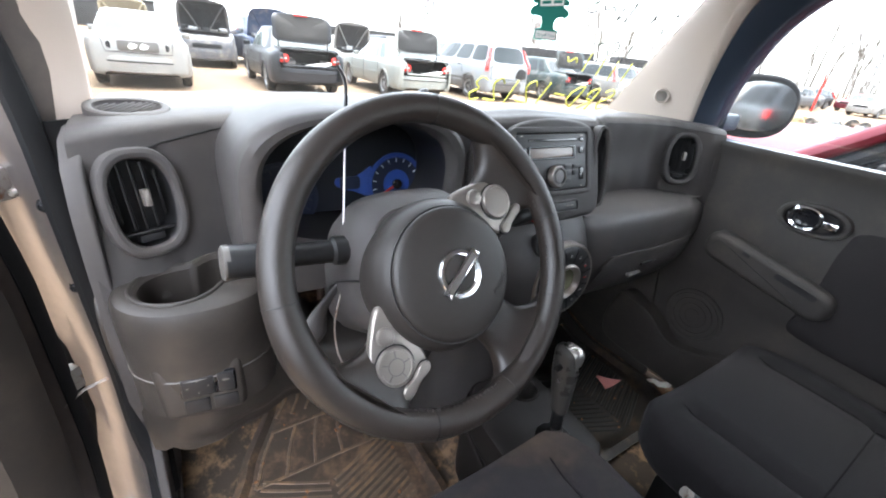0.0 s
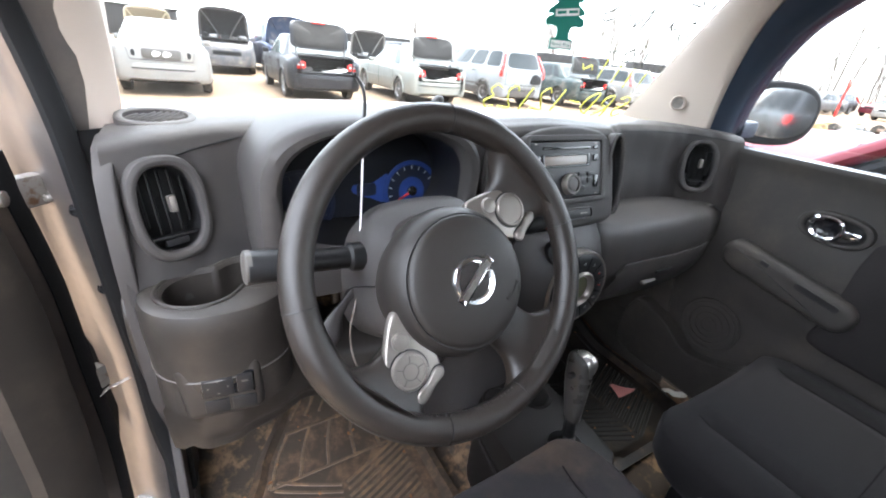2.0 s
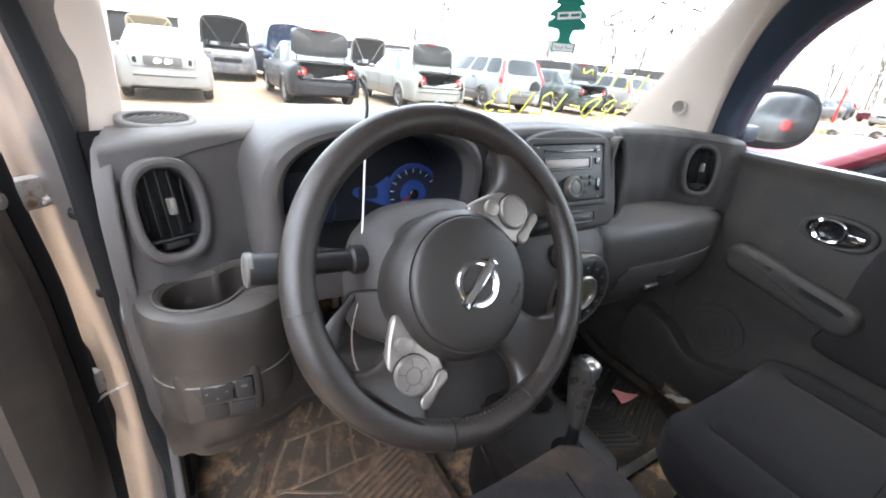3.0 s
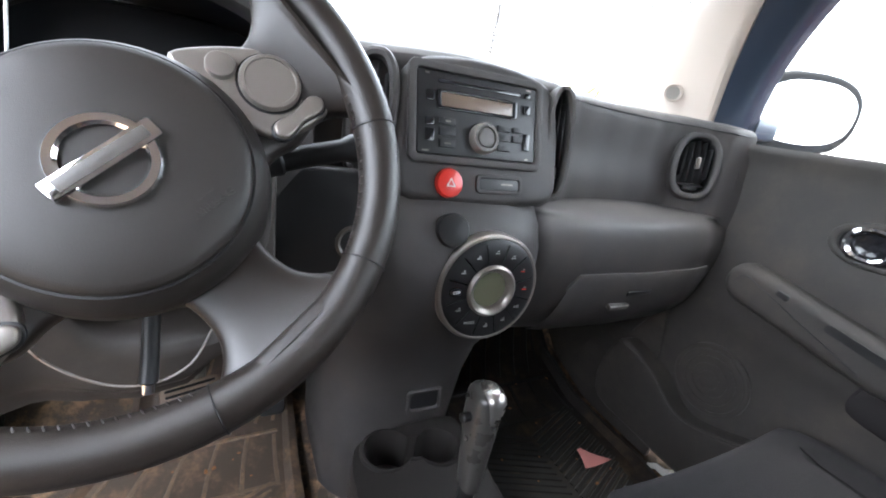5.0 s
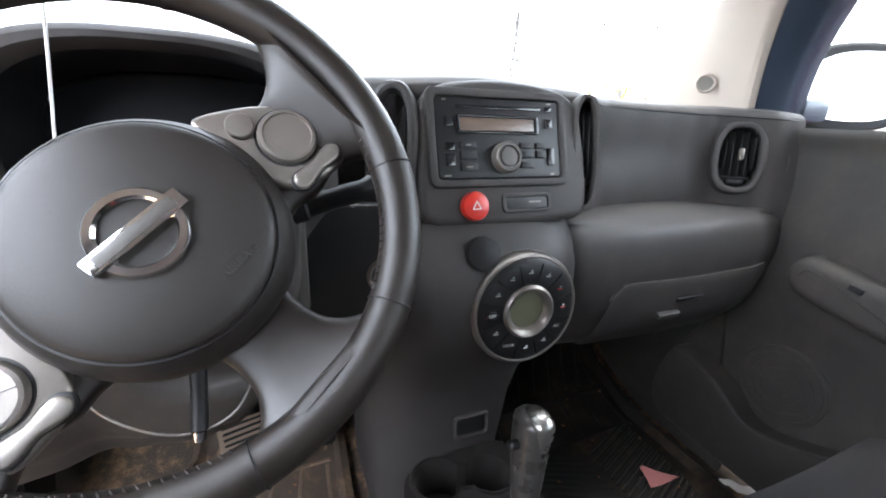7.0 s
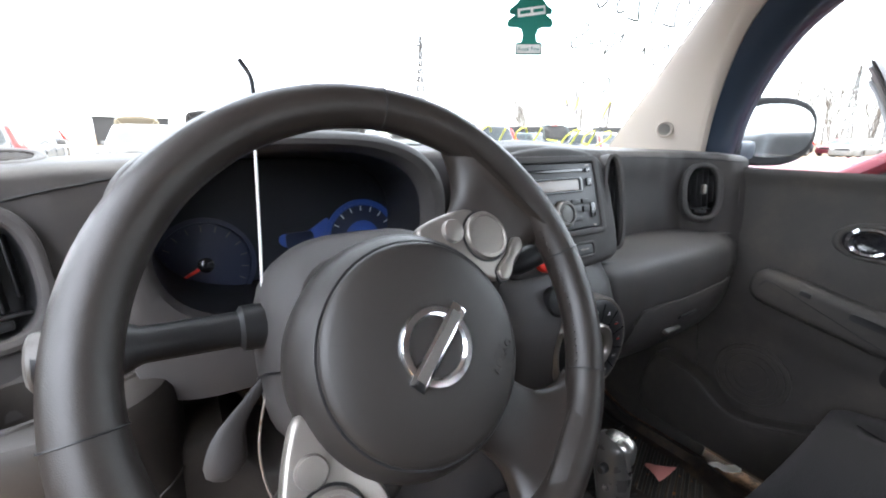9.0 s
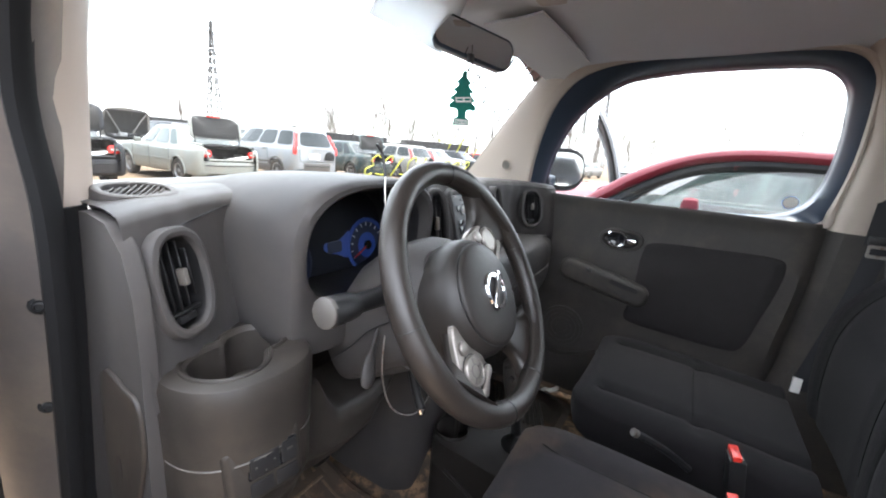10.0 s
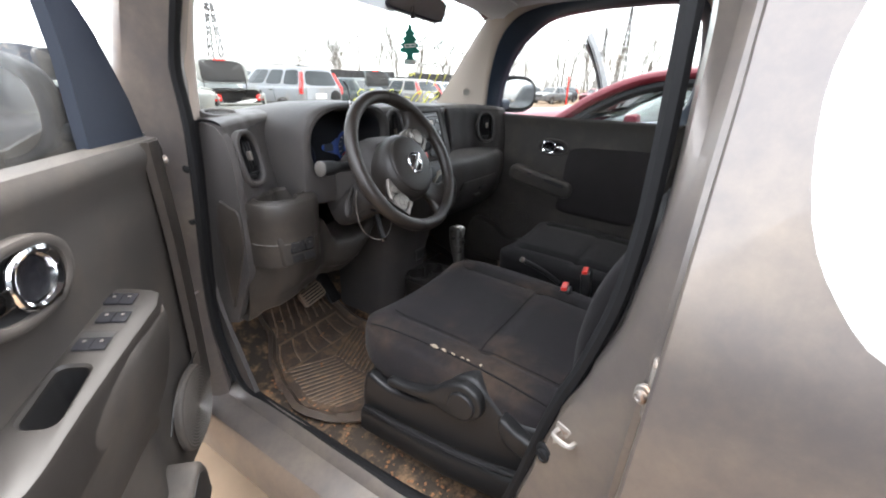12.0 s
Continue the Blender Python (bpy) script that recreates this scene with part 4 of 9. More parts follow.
for a in np.linspace(0, 360, 12, endpoint=False):
    q = K @ pose(0, 0, 0, 0, 0, a + 15)
    part("key_gap", rbox((0.030, 0.0012, 0.0012), q @ Matrix.Translation((0.0565, 0, 0.0132)), 0), BLACK_GLOSS, cl)
    t = K @ Matrix.Translation((0.057 * math.cos(radians(a)), 0.057 * math.sin(radians(a)), 0.0138))
    word = {180: "OFF", 240: "MODE", 330: "A/C"}.get(round(a))
    if word:
        part("lettering", text_mesh(word, 0.0062, t @ Matrix.Translation((0, 0, 0.0014 if word == "OFF" else 0)), 0.0004), GLYPH, cl, "pale printed word")
    else:
        part("marking", rbox((0.007, 0.0016, 0.0005), t, 0), GLYPH if round(a) not in (30, 0) else RED, cl)
        part("marking", rbox((0.003, 0.0016, 0.0005), t @ Matrix.Translation((0.001, 0.0032, 0)), 0), GLYPH, cl)
part("off_key", slab(oval(0.020, 0.013, 2.6, 20), 0.003, K @ Matrix.Translation((-0.057, 0, 0.012)), 0.0012), BLACK_GLOSS, cl)
part("power_outlet_cap", lathe([(0.024, -0.01), (0.024, 0.008), (0.022, 0.011), (0.018, 0.0118), (0, 0.0125)], facing((-0.010, -0.124, 0.948), (-0.12, -0.93, 0.34)), 30), BLACK, dash, "round black socket cap")
part("ignition_switch", lathe([(0.024, -0.01), (0.024, 0.008), (0.020, 0.010), (0.017, 0.007), (0.008, 0.007), (0.007, 0.004)], facing((-0.140, -0.104, 0.924), (-0.2, -0.97, 0.1)), 28), GREY_PLASTIC, dash)
part("tunnel_slot", rim(rrect(0.070, 0.046, 0.008), rrect(0.056, 0.033, 0.006), 0.006, facing((0.026, -0.058, 0.598), (0, -0.99, 0.12)), 0.003), PLASTIC, dash)
part("slot_back", slab(rrect(0.056, 0.033, 0.006), 0.001, facing((0.026, -0.055, 0.598), (0, -0.99, 0.12))), BLACK, dash)

# passenger's shelf and glovebox
def lip_y(x):
    return lerp(x, [(0.16, -0.06), (0.185, -0.085), (0.30, -0.098), (0.45, -0.105), (0.60, -0.100), (0.66, -0.090), (0.72, -0.078)])
def shelf_line(x, d=0.0):
    y = lip_y(x) - d
    return [(x, face_y(x) + 0.004, 0.968), (x, face_y(x) * 0.5 + y * 0.5, 0.964), (x, y + 0.02, 0.957), (x, y, 0.940), (x, y - 0.008, 0.90), (x, y - 0.004, 0.855), (x, y + 0.012, 0.80), (x, y + 0.035, 0.75), (x, y + 0.075, 0.705), (x, 0.15, 0.685)]
part("shelf_panel", grid([smooth(shelf_line(x), 4) for x in np.linspace(0.16, 0.716, 38)])[0], PLASTIC, dash)
lid = []
for x in np.linspace(0.262, 0.675, 24):
    y = lip_y(x) - 0.006
    e = 0.006 if 0.27 < x < 0.665 else 0.0
    top = 0.857 + 0.004 * (x - 0.26) - 0.03 * max(0, (0.285 - x) / 0.023) ** 2
    lid.append(smooth([(x, y + 0.006 + 0.0, top + 0.001), (x, y - 0.004 + (0.006 - e), top - 0.003), (x, y + 0.004 + (0.006 - e), 0.80), (x, y + 0.027 + (0.006 - e), 0.75), (x, y + 0.066 + (0.006 - e), 0.705), (x, y + 0.09, 0.694)], 4))
gb = part("glovebox_lid", grid(lid)[0], PLASTIC, dash, "closed glovebox lid")
part("catch", rbox((0.055, 0.012, 0.016), facing((0.402, -0.103, 0.785), (0, -0.9, -0.3)), 0.005), GREY_PLASTIC, gb)
part("catch_recess", rbox((0.066, 0.010, 0.004), facing((0.440, -0.1135, 0.8165), (0, -0.9, -0.3)), 0.0015), BLACK, gb)

# cup holder drum and knee panel on the driver's side
def ray_out(c, r, o, a):
    d = Vector((math.cos(a), math.sin(a)))
    f = Vector(o) - Vector(c)
    b = f.dot(d)
    disc = b * b - (f.length_squared - r * r)
    return -b + math.sqrt(disc) if disc > 0 else 0
CO = (-0.598, -0.052)
N = 48
hole = []
for i in range(N):
    a = 2 * math.pi * i / N
    r = (ray_out((-0.622, -0.066), 0.043, CO, a) ** 7 + ray_out((-0.562, -0.036), 0.036, CO, a) ** 7 + 0.032 ** 7) ** (1 / 7)
    hole.append((CO[0] + r * math.cos(a), CO[1] + r * math.sin(a)))
outer = []
for i in range(N):
    a = 2 * math.pi * i / N
    c, s = math.cos(a), math.sin(a)
    r = 1 / ((abs(c) / (0.098 if c < 0 else 0.094)) ** 2.3 + (abs(s) / (0.088 if s < 0 else 0.115)) ** 2.3) ** (1 / 2.3)
    outer.append((CO[0] + r * c, CO[1] + r * s))
I = Matrix()
loops = [put(shrink(outer, 0.004), 0.80, I), put(shrink(outer, 0.003), 0.86, I), put(outer, 0.93, I), put(outer, 0.955, I), put(shrink(outer, 0.004), 0.964, I), put(shrink(outer, 0.012), 0.968, I), put(shrink(hole, -0.012), 0.968, I),
         put(shrink(hole, -0.009), 0.9695, I), put(shrink(hole, -0.004), 0.9695, I), put(hole, 0.965, I), put(shrink(hole, 0.002), 0.92, I), put(shrink(hole, 0.004), 0.862, I)]
part("cup_holder", loft(loops, caps=(True, True)), PLASTIC_SHADED, dash, "double cup holder in a rounded drum")
part("cup_rim", tube([Vector((x, y, 0.9690)) for x, y in shrink(hole, -0.008)], 0.0030, 8, closed=True), PLASTIC_SHADED, dash, "raised rim round the cup wells")
part("cup_seam", tube(smooth([(*p, 0.862) for p in shrink(outer, 0.0025)][24:48], 1), 0.0012, 5), GREY_PLASTIC, dash)
def knee_y(x):
    return lerp(x, [(-0.702, -0.030), (-0.68, -0.060), (-0.65, -0.098), (-0.60, -0.118), (-0.54, -0.110), (-0.48, -0.085), (-0.42, -0.080), (-0.34, -0.082), (-0.26, -0.078), (-0.2, -0.07), (-0.14, -0.05)])
def knee_low(x):
    return lerp(x, [(-0.702, 0.615), (-0.66, 0.66), (-0.575, 0.697), (-0.50, 0.702), (-0.45, 0.686), (-0.40, 0.678), (-0.345, 0.690), (-0.30, 0.732), (-0.25, 0.78), (-0.2, 0.80), (-0.14, 0.78)])
def knee_top(x):
    return lerp(x, [(-0.702, 0.90), (-0.52, 0.89), (-0.47, 0.875), (-0.445, 0.82), (-0.42, 0.793), (-0.36, 0.785), (-0.30, 0.793), (-0.27, 0.83), (-0.24, 0.875), (-0.19, 0.95), (-0.14, 0.97)])
rows = []
for x in np.linspace(-0.702, -0.14, 40):
    y, lo, hi = knee_y(x), knee_low(x), knee_top(x)
    rows.append(smooth([(x, 0.05, hi + 0.02), (x, y + 0.03, hi), (x, y + 0.012, hi - 0.02), (x, y + 0.010, lo + (hi - lo) * 0.6), (x, y + 0.012, lo + (hi - lo) * 0.3), (x, y + 0.03, lo + 0.02), (x, y + 0.06, lo), (x, 0.2, lo + 0.03)], 3))
part("knee_panel", grid(rows)[0], PLASTIC_SHADED, dash)
FC = axes((-0.7085, 0, 0), (0, -1, 0), (0, 0, 1), (-1, 0, 0))
fuse = part("fuse_cover", slab([(p.x, p.y) for p in smooth([(0.036, 0.945, 0), (0.01, 0.950, 0), (-0.05, 0.95, 0), (-0.06, 0.8, 0), (-0.05, 0.66, 0), (-0.035, 0.68, 0), (0.006, 0.765, 0), (0.042, 0.86, 0), (0.046, 0.92, 0)], 3, True)], 0.005, FC, 0.003), PLASTIC_SHADED, dash)
part("finger_hole", slab(rrect(0.013, 0.035, 0.006), 0.001, FC @ Matrix.Translation((-0.022, 0.828, 0.0045))), BLACK, fuse)
SW = facing((-0.613, -0.124, 0.846), (-0.14, -0.98, 0.1))
box_ = part("switch_box", slab([(x - 0.10 * y * (x < 0), y) for x, y in rrect(0.102, 0.088, 0.012, 5)], 0.05, SW @ Matrix.Translation((0, -0.004, -0.04)), 0.010), PLASTIC_SHADED, dash, "small switch box under the cup holder")
part("switch_recess", slab(rrect(0.066, 0.034, 0.003), 0.0015, SW @ Matrix.Translation((0.008, 0.004, 0.0095)), 0.0005), BLACK_GLOSS, box_)
part("mirror_switch", rbox((0.038, 0.028, 0.006), SW @ Matrix.Translation((-0.004, 0.004, 0.012)), 0.002), BLACK, box_)
for x, y in ((-0.016, 0.004), (0.008, 0.004), (-0.004, 0.013), (-0.004, -0.005)):
    part("marking", rbox((0.0022, 0.0022, 0.0004), SW @ Matrix.Translation((x, y, 0.0152)), 0), GREY_PLASTIC, box_)
part("switch", rbox((0.020, 0.028, 0.006), SW @ Matrix.Translation((0.029, 0.004, 0.012)), 0.002), BLACK, box_)
part("marking", rbox((0.008, 0.003, 0.0004), SW @ Matrix.Translation((0.029, 0.008, 0.0152)), 0), GREY_PLASTIC, box_)
for x in (-0.008, 0.026):
    part("blank_key", rbox((0.030, 0.020, 0.006), SW @ Matrix.Translation((x, -0.028, 0.009)), 0.002), BLACK, box_)
part("blank_switch", slab(rrect(0.070, 0.036, 0.004), 0.004, facing((-0.57, -0.080, 0.742), (-0.12, -0.98, -0.25)), 0.002), BLACK, dash)

# instrument cluster under its hood
HC = Vector((-0.366, 0, 1.083))
def hood_loop(w, h, y, dz=0.0, p=2.7, slope=0.0, legs=1.0):
    """An arch; legs stretches its lower half downwards."""
    out = []
    for k in range(64):
        t = 2 * math.pi * k / 64
        c, s = math.cos(t), math.sin(t)
        q = p if s > 0 or legs < 1.25 else 6.0
        a = w / 2 * math.copysign(abs(c) ** (2 / q), c)
        b = h / 2 * math.copysign(abs(s) ** (2 / q), s)
        out.append(Vector((HC.x + a, y + slope * (b if b > 0 else b * 0.5), HC.z + dz + (b if b > 0 else b * legs))))
    return out
loops = [hood_loop(0.42, 0.16, 0.30), hood_loop(0.38, 0.212, 0.14, legs=1.2), hood_loop(0.360, 0.226, 0.03, legs=1.42), hood_loop(0.354, 0.229, -0.05, slope=-0.10, legs=1.42, p=2.9), hood_loop(0.350, 0.228, -0.074, slope=-0.12, legs=1.42, p=2.9), hood_loop(0.343, 0.222, -0.086, slope=-0.12, legs=1.42, p=2.9),
         hood_loop(0.326, 0.211, -0.092, 0.0005, slope=-0.12, legs=1.30, p=2.9), hood_loop(0.306, 0.198, -0.092, 0.002, slope=-0.12, legs=1.10), hood_loop(0.291, 0.185, -0.086, 0.004, slope=-0.12), hood_loop(0.284, 0.176, -0.074, 0.005, slope=-0.1)]
hood = part("cluster_hood", loft(loops, caps=(False, False)), PLASTIC, dash, "arched instrument hood with a rounded lip")
part("hood_lining", loft([hood_loop(0.2845, 0.1765, -0.074, 0.005, slope=-0.1), hood_loop(0.288, 0.166, -0.02, 0.006), hood_loop(0.292, 0.156, 0.034, 0.004)], caps=(False, False)), BLACK, hood, "black inside of the hood")
DIAL_BLACK = surface("dark_dial_face", (0.008, 0.009, 0.012), 0.55, vary=0.1, spec=0.2)
GP = facing((-0.362, 0.030, 1.087), (0, -0.99, 0.12))
cg = part("instrument_panel", slab(oval(0.296, 0.152, 2.7, 40), 0.002, GP @ Matrix.Translation((0, 0, -0.002))), DIAL_BLACK, dash, "dark instrument panel with blue dials and red needles")
BLUE = surface("blue_dial_print", (0.020, 0.055, 0.23), 0.4, vary=0.35, scale=30)
NAVY = surface("navy_dial_print", (0.007, 0.011, 0.028), 0.35, vary=0.2, scale=30)
for x, nm in ((0.100, "speedometer"), (-0.100, "rev_counter")):
    d = GP @ Matrix.Translation((x, -0.046 + (0.008 if x > 0 else 0), 0.0005))
    q = part(nm, lathe([(0.056, 0.0), (0.056, 0.0012), (0.0505, 0.0012), (0.050, 0.0)], d, 40), BLUE if x > 0 else NAVY, cg)
    part("dial_disc", lathe([(0.0475, 0.0), (0.0475, 0.0008), (0.0, 0.0008)], d, 32, caps=(True, False)), NAVY, q)
    # The glow round the hub is painted as a flat blue disc.
    part("hub_glow", lathe([(0.026, 0.0), (0.026, 0.0012), (0.014, 0.0014)], d, 24, caps=(True, True)), BLUE if x > 0 else NAVY, q)
    for a in range(-30, 211, 20):
        t = d @ pose(0, 0, 0, 0, 0, a) @ Matrix.Translation((0.043, 0, 0.0012))
        part("tick", rbox((0.007, 0.0012, 0.0004), t, 0), WHITE if x > 0 else GREY_PLASTIC, q)
    nd = d @ Matrix.Translation((0, 0, 0.004)) @ pose(0, 0, 0, 0, 0, 207)
    part("needle", slab([(0.0, -0.0022), (0.046, -0.0007), (0.046, 0.0007), (0.0, 0.0022)], 0.0015, nd), RED, q, "red needle at rest")
    part("needle_cap", lathe([(0.009, 0.0), (0.009, 0.006), (0.007, 0.0075)], d, 20), BLACK_GLOSS, q)
part("info_band", slab([(p.x, p.y) for p in smooth([(-0.01, -0.020, 0), (0.015, -0.022, 0), (0.036, -0.012, 0), (0.052, -0.004, 0), (0.05, -0.03, 0), (0.046, -0.055, 0), (0.02, -0.046, 0), (0.0, -0.040, 0), (-0.014, -0.032, 0)], 3, True)], 0.0009, GP), BLUE, cg)
part("info_display", slab(rrect(0.036, 0.022, 0.006), 0.0016, GP @ Matrix.Translation((0.012, -0.030, 0))), NAVY, cg)

# ---- steering column ----
WC, WA = Vector((-0.343, -0.266, 1.048)), radians(29)
WX, WY, WZ = Vector((1, 0, 0)), Vector((0, math.sin(WA), math.cos(WA))), Vector((0, -math.cos(WA), math.sin(WA)))
W0 = axes(WC, WX, WY, WZ)
col = thing("steering_column", W0 @ Matrix.Translation((0, 0, -0.12)), "dark grey plastic steering column shroud with stalks", "steering column")
secs = [(-0.030, 0.150, 0.150, 0.0), (-0.045, 0.176, 0.176, 0.004), (-0.065, 0.190, 0.190, 0.006), (-0.10, 0.196, 0.196, 0.006), (-0.15, 0.192, 0.186, 0.002), (-0.20, 0.18, 0.165, -0.012), (-0.28, 0.15, 0.13, -0.03)]
part("shroud", loft([put(oval(w, h, 3.2, 36, 0, dy), z, W0) for z, w, h, dy in secs]), PLASTIC, col)
part("shroud_seam", tube(smooth([W0 @ Vector((s * (w / 2 + 0.0004), dy - 0.012, z)) for s in (-1,) for z, w, h, dy in secs[1:]], 3), 0.0012, 5), BLACK, col)
for s, tip, root, rr, nm in ((-1, Vector((-0.572, -0.186, 1.050)), Vector((-0.425, -0.182, 1.040)), 0.0150, "turn_signal_stalk"), (1, Vector((-0.135, -0.200, 1.066)), Vector((-0.262, -0.196, 1.034)), 0.012, "wiper_stalk")):
    d = (tip - root)
    pts = [root, root + d * 0.18, root + d * 0.2, root + d * 0.62, root + d * 0.68, root + d * 0.8, root + d * 0.985, tip]
    part(nm, tube(pts, [rr * 1.35, rr * 1.3, rr, rr * 0.95, rr * 1.25, rr * 1.36, rr * 1.36, rr * 1.1], 12, squash=0.92), BLACK, col, "black lever with a worn end")
    if s < 0:
        q = facing(tip, d)
        part("end_cap", lathe([(rr * 1.34, -0.006), (rr * 1.3, 0.0), (rr * 1.1, 0.002), (0, 0.0025)], q, 12, caps=(True, False)), GREY_PLASTIC, col, "worn grey stalk end")
part("tilt_lever", tube(smooth([(-0.425, -0.155, 0.985), (-0.45, -0.165, 0.965), (-0.468, -0.172, 0.945), (-0.476, -0.176, 0.920), (-0.474, -0.178, 0.905)], 3), [0.005, 0.005, 0.0055, 0.006, 0.007, 0.009, 0.012, 0.015, 0.017, 0.018, 0.017, 0.013, 0.007], 12, squash=0.45, up=(0, 1, 0)), PLASTIC, col, "grey tilt lever paddle")
part("lower_cover", loft([put(oval(0.15, 0.10, 3, 28, 0, -0.05), z, W0) for z in (-0.13, -0.24)]), PLASTIC, col)
part("trim_wedge", rbox((0.022, 0.10, 0.15), (-0.247, -0.075, 0.965), 0.010), GREY_PLASTIC, col)
part("switch_surround", slab(rrect(0.125, 0.155, 0.02), 0.03, facing((-0.186, -0.090, 0.940), (-0.2, -0.97, 0.1)) @ Matrix.Translation((0, 0, -0.02)), 0.006), BLACK, dash)

# ---- steering wheel, turned about forty degrees to the left ----
RIM_R = 0.1833
WM = axes((-0.3524, -0.2775, 1.0536), (1, 0.016, 0), (-0.007, math.sin(radians(28.6)), math.cos(radians(28.6))), (0.014, -math.cos(radians(28.6)), math.sin(radians(28.6)))) @ pose(0, 0, 0, 0, 0, 42.5)
wheel = thing("steering_wheel", WM, "worn leather-wrapped steering wheel with silver button plates", "steering wheel")
pts, rad = [], []
for i in range(96):
    a = 2 * math.pi * i / 96
    pts.append((RIM_R * math.cos(a), RIM_R * math.sin(a), 0.0))
    grip = sum(math.exp(-((math.degrees(a) - g + 180) % 360 - 180) ** 2 / 200) for g in (22, 158))
    rad.append(0.0172 + 0.0018 * grip)
part("rim", tube(pts, rad, 14, closed=True, up=(0, 0, 1)), LEATHER, wheel, local=True)
for a in (-32, 40, 140, 212, 248, 292):
    c, s = math.cos(radians(a)), math.sin(radians(a))
    bm = bmesh.new()
    ring = [Vector((RIM_R * c + 0.0178 * c * math.cos(t), RIM_R * s + 0.0178 * s * math.cos(t), 0.0178 * math.sin(t))) for t in np.linspace(0, 2 * math.pi, 16, endpoint=False)]
    tube(ring, 0.0007, 5, closed=True, bm=bm)
    part("seam", bm, BLACK, wheel, "seam in the leather", local=True)
bm = bmesh.new()
for a0, a1 in ((214, 246), (294, 326), (-32, -22), (202, 214)):
    for a in np.arange(a0, a1, 2.2):
        c, s = math.cos(radians(a)), math.sin(radians(a))
        rbox((0.0045, 0.0012, 0.0012), Matrix.Translation(((RIM_R - 0.0166) * c, (RIM_R - 0.0166) * s, 0.0058)) @ pose(0, 0, 0, 0, 0, a + 25), 0.0004, 1, bm=bm)
bm.normal_update()
part("stitching", bm, PLASTIC, wheel, "grey stitching inside the rim", local=True, kind="stuff")
HUB = Matrix.Translation((-0.0042, -0.0172, -0.0130))
# airbag cover, a domed round pad on a wider hub
part("hub", lathe([(0.060, -0.092), (0.078, -0.085), (0.086, -0.066), (0.091, -0.040), (0.0940, -0.012), (0.0915, 0.004), (0.086, 0.015), (0.0805, 0.0205)], HUB, 56), AIRBAG, wheel, local=True)
pad = part("airbag_cover", lathe([(0.0792, 0.016), (0.0792, 0.0235), (0.0775, 0.0262), (0.073, 0.0282), (0.06, 0.0315), (0.035, 0.0338), (0.012, 0.0345), (0.0, 0.0346)], HUB, 56, caps=(True, False)), AIRBAG, wheel, "round airbag cover with a raised emblem", local=True)
part("groove", lathe([(0.0806, 0.0202), (0.0810, 0.0220), (0.0790, 0.0220), (0.0790, 0.0202)], HUB, 56), BLACK, wheel, local=True)
# the maker's emblem as plain shapes: a ring with a bar across
part("emblem_ring", lathe([(0.0290, 0.033), (0.0290, 0.0364), (0.0275, 0.0384), (0.0230, 0.0384), (0.0212, 0.0364), (0.0212, 0.033)], HUB, 48), CHROME, pad, "chrome ring emblem with a plain bar", local=True)
part("emblem_bar", rbox((0.068, 0.0135, 0.006), HUB @ Matrix.Translation((0, 0, 0.0370)), 0.0022), CHROME, pad, local=True)
part("emblem_bar_face", rbox((0.056, 0.0078, 0.0012), HUB @ Matrix.Translation((0, 0, 0.0400)), 0.0004), GREY_PLASTIC, pad, local=True)
for body, y in (("SRS", 0.0045), ("AIRBAG", -0.0045)):
    bm = text_mesh(body, 0.0085, HUB @ Matrix.Translation((0.026, -0.050 + y, 0.0317)) @ pose(0, 0, 0, -5, 3, 0), 0.0004)
    part("embossed_word", bm, AIRBAG, pad, local=True)


def web(edges):
    """A leather spoke: rounded flat sections between pairs of edge points, thicker where it runs into the rim."""
    loops, n = [], len(edges)
    lo, hi = smooth([a for a, b in edges], 4), smooth([b for a, b in edges], 4)
    def within(p):
        q = HUB @ p
        return p if q.xy.length < 0.181 else HUB.inverted() @ Vector((*(q.xy * (0.181 / q.xy.length)), q.z))
    for k, (a, b) in enumerate(zip(map(within, lo), map(within, hi))):
        f = k / (len(lo) - 1)
        mid, half = (a + b) / 2, (b - a) / 2
        th, cz = 0.013 + 0.002 * f, -0.0165 + 0.0285 * f ** 1.6
        loops.append([HUB @ (mid + half * u + Vector((0, 0, cz + v * th))) for u, v in oval(2, 2, 3.6, 40)])
    return loft(loops)


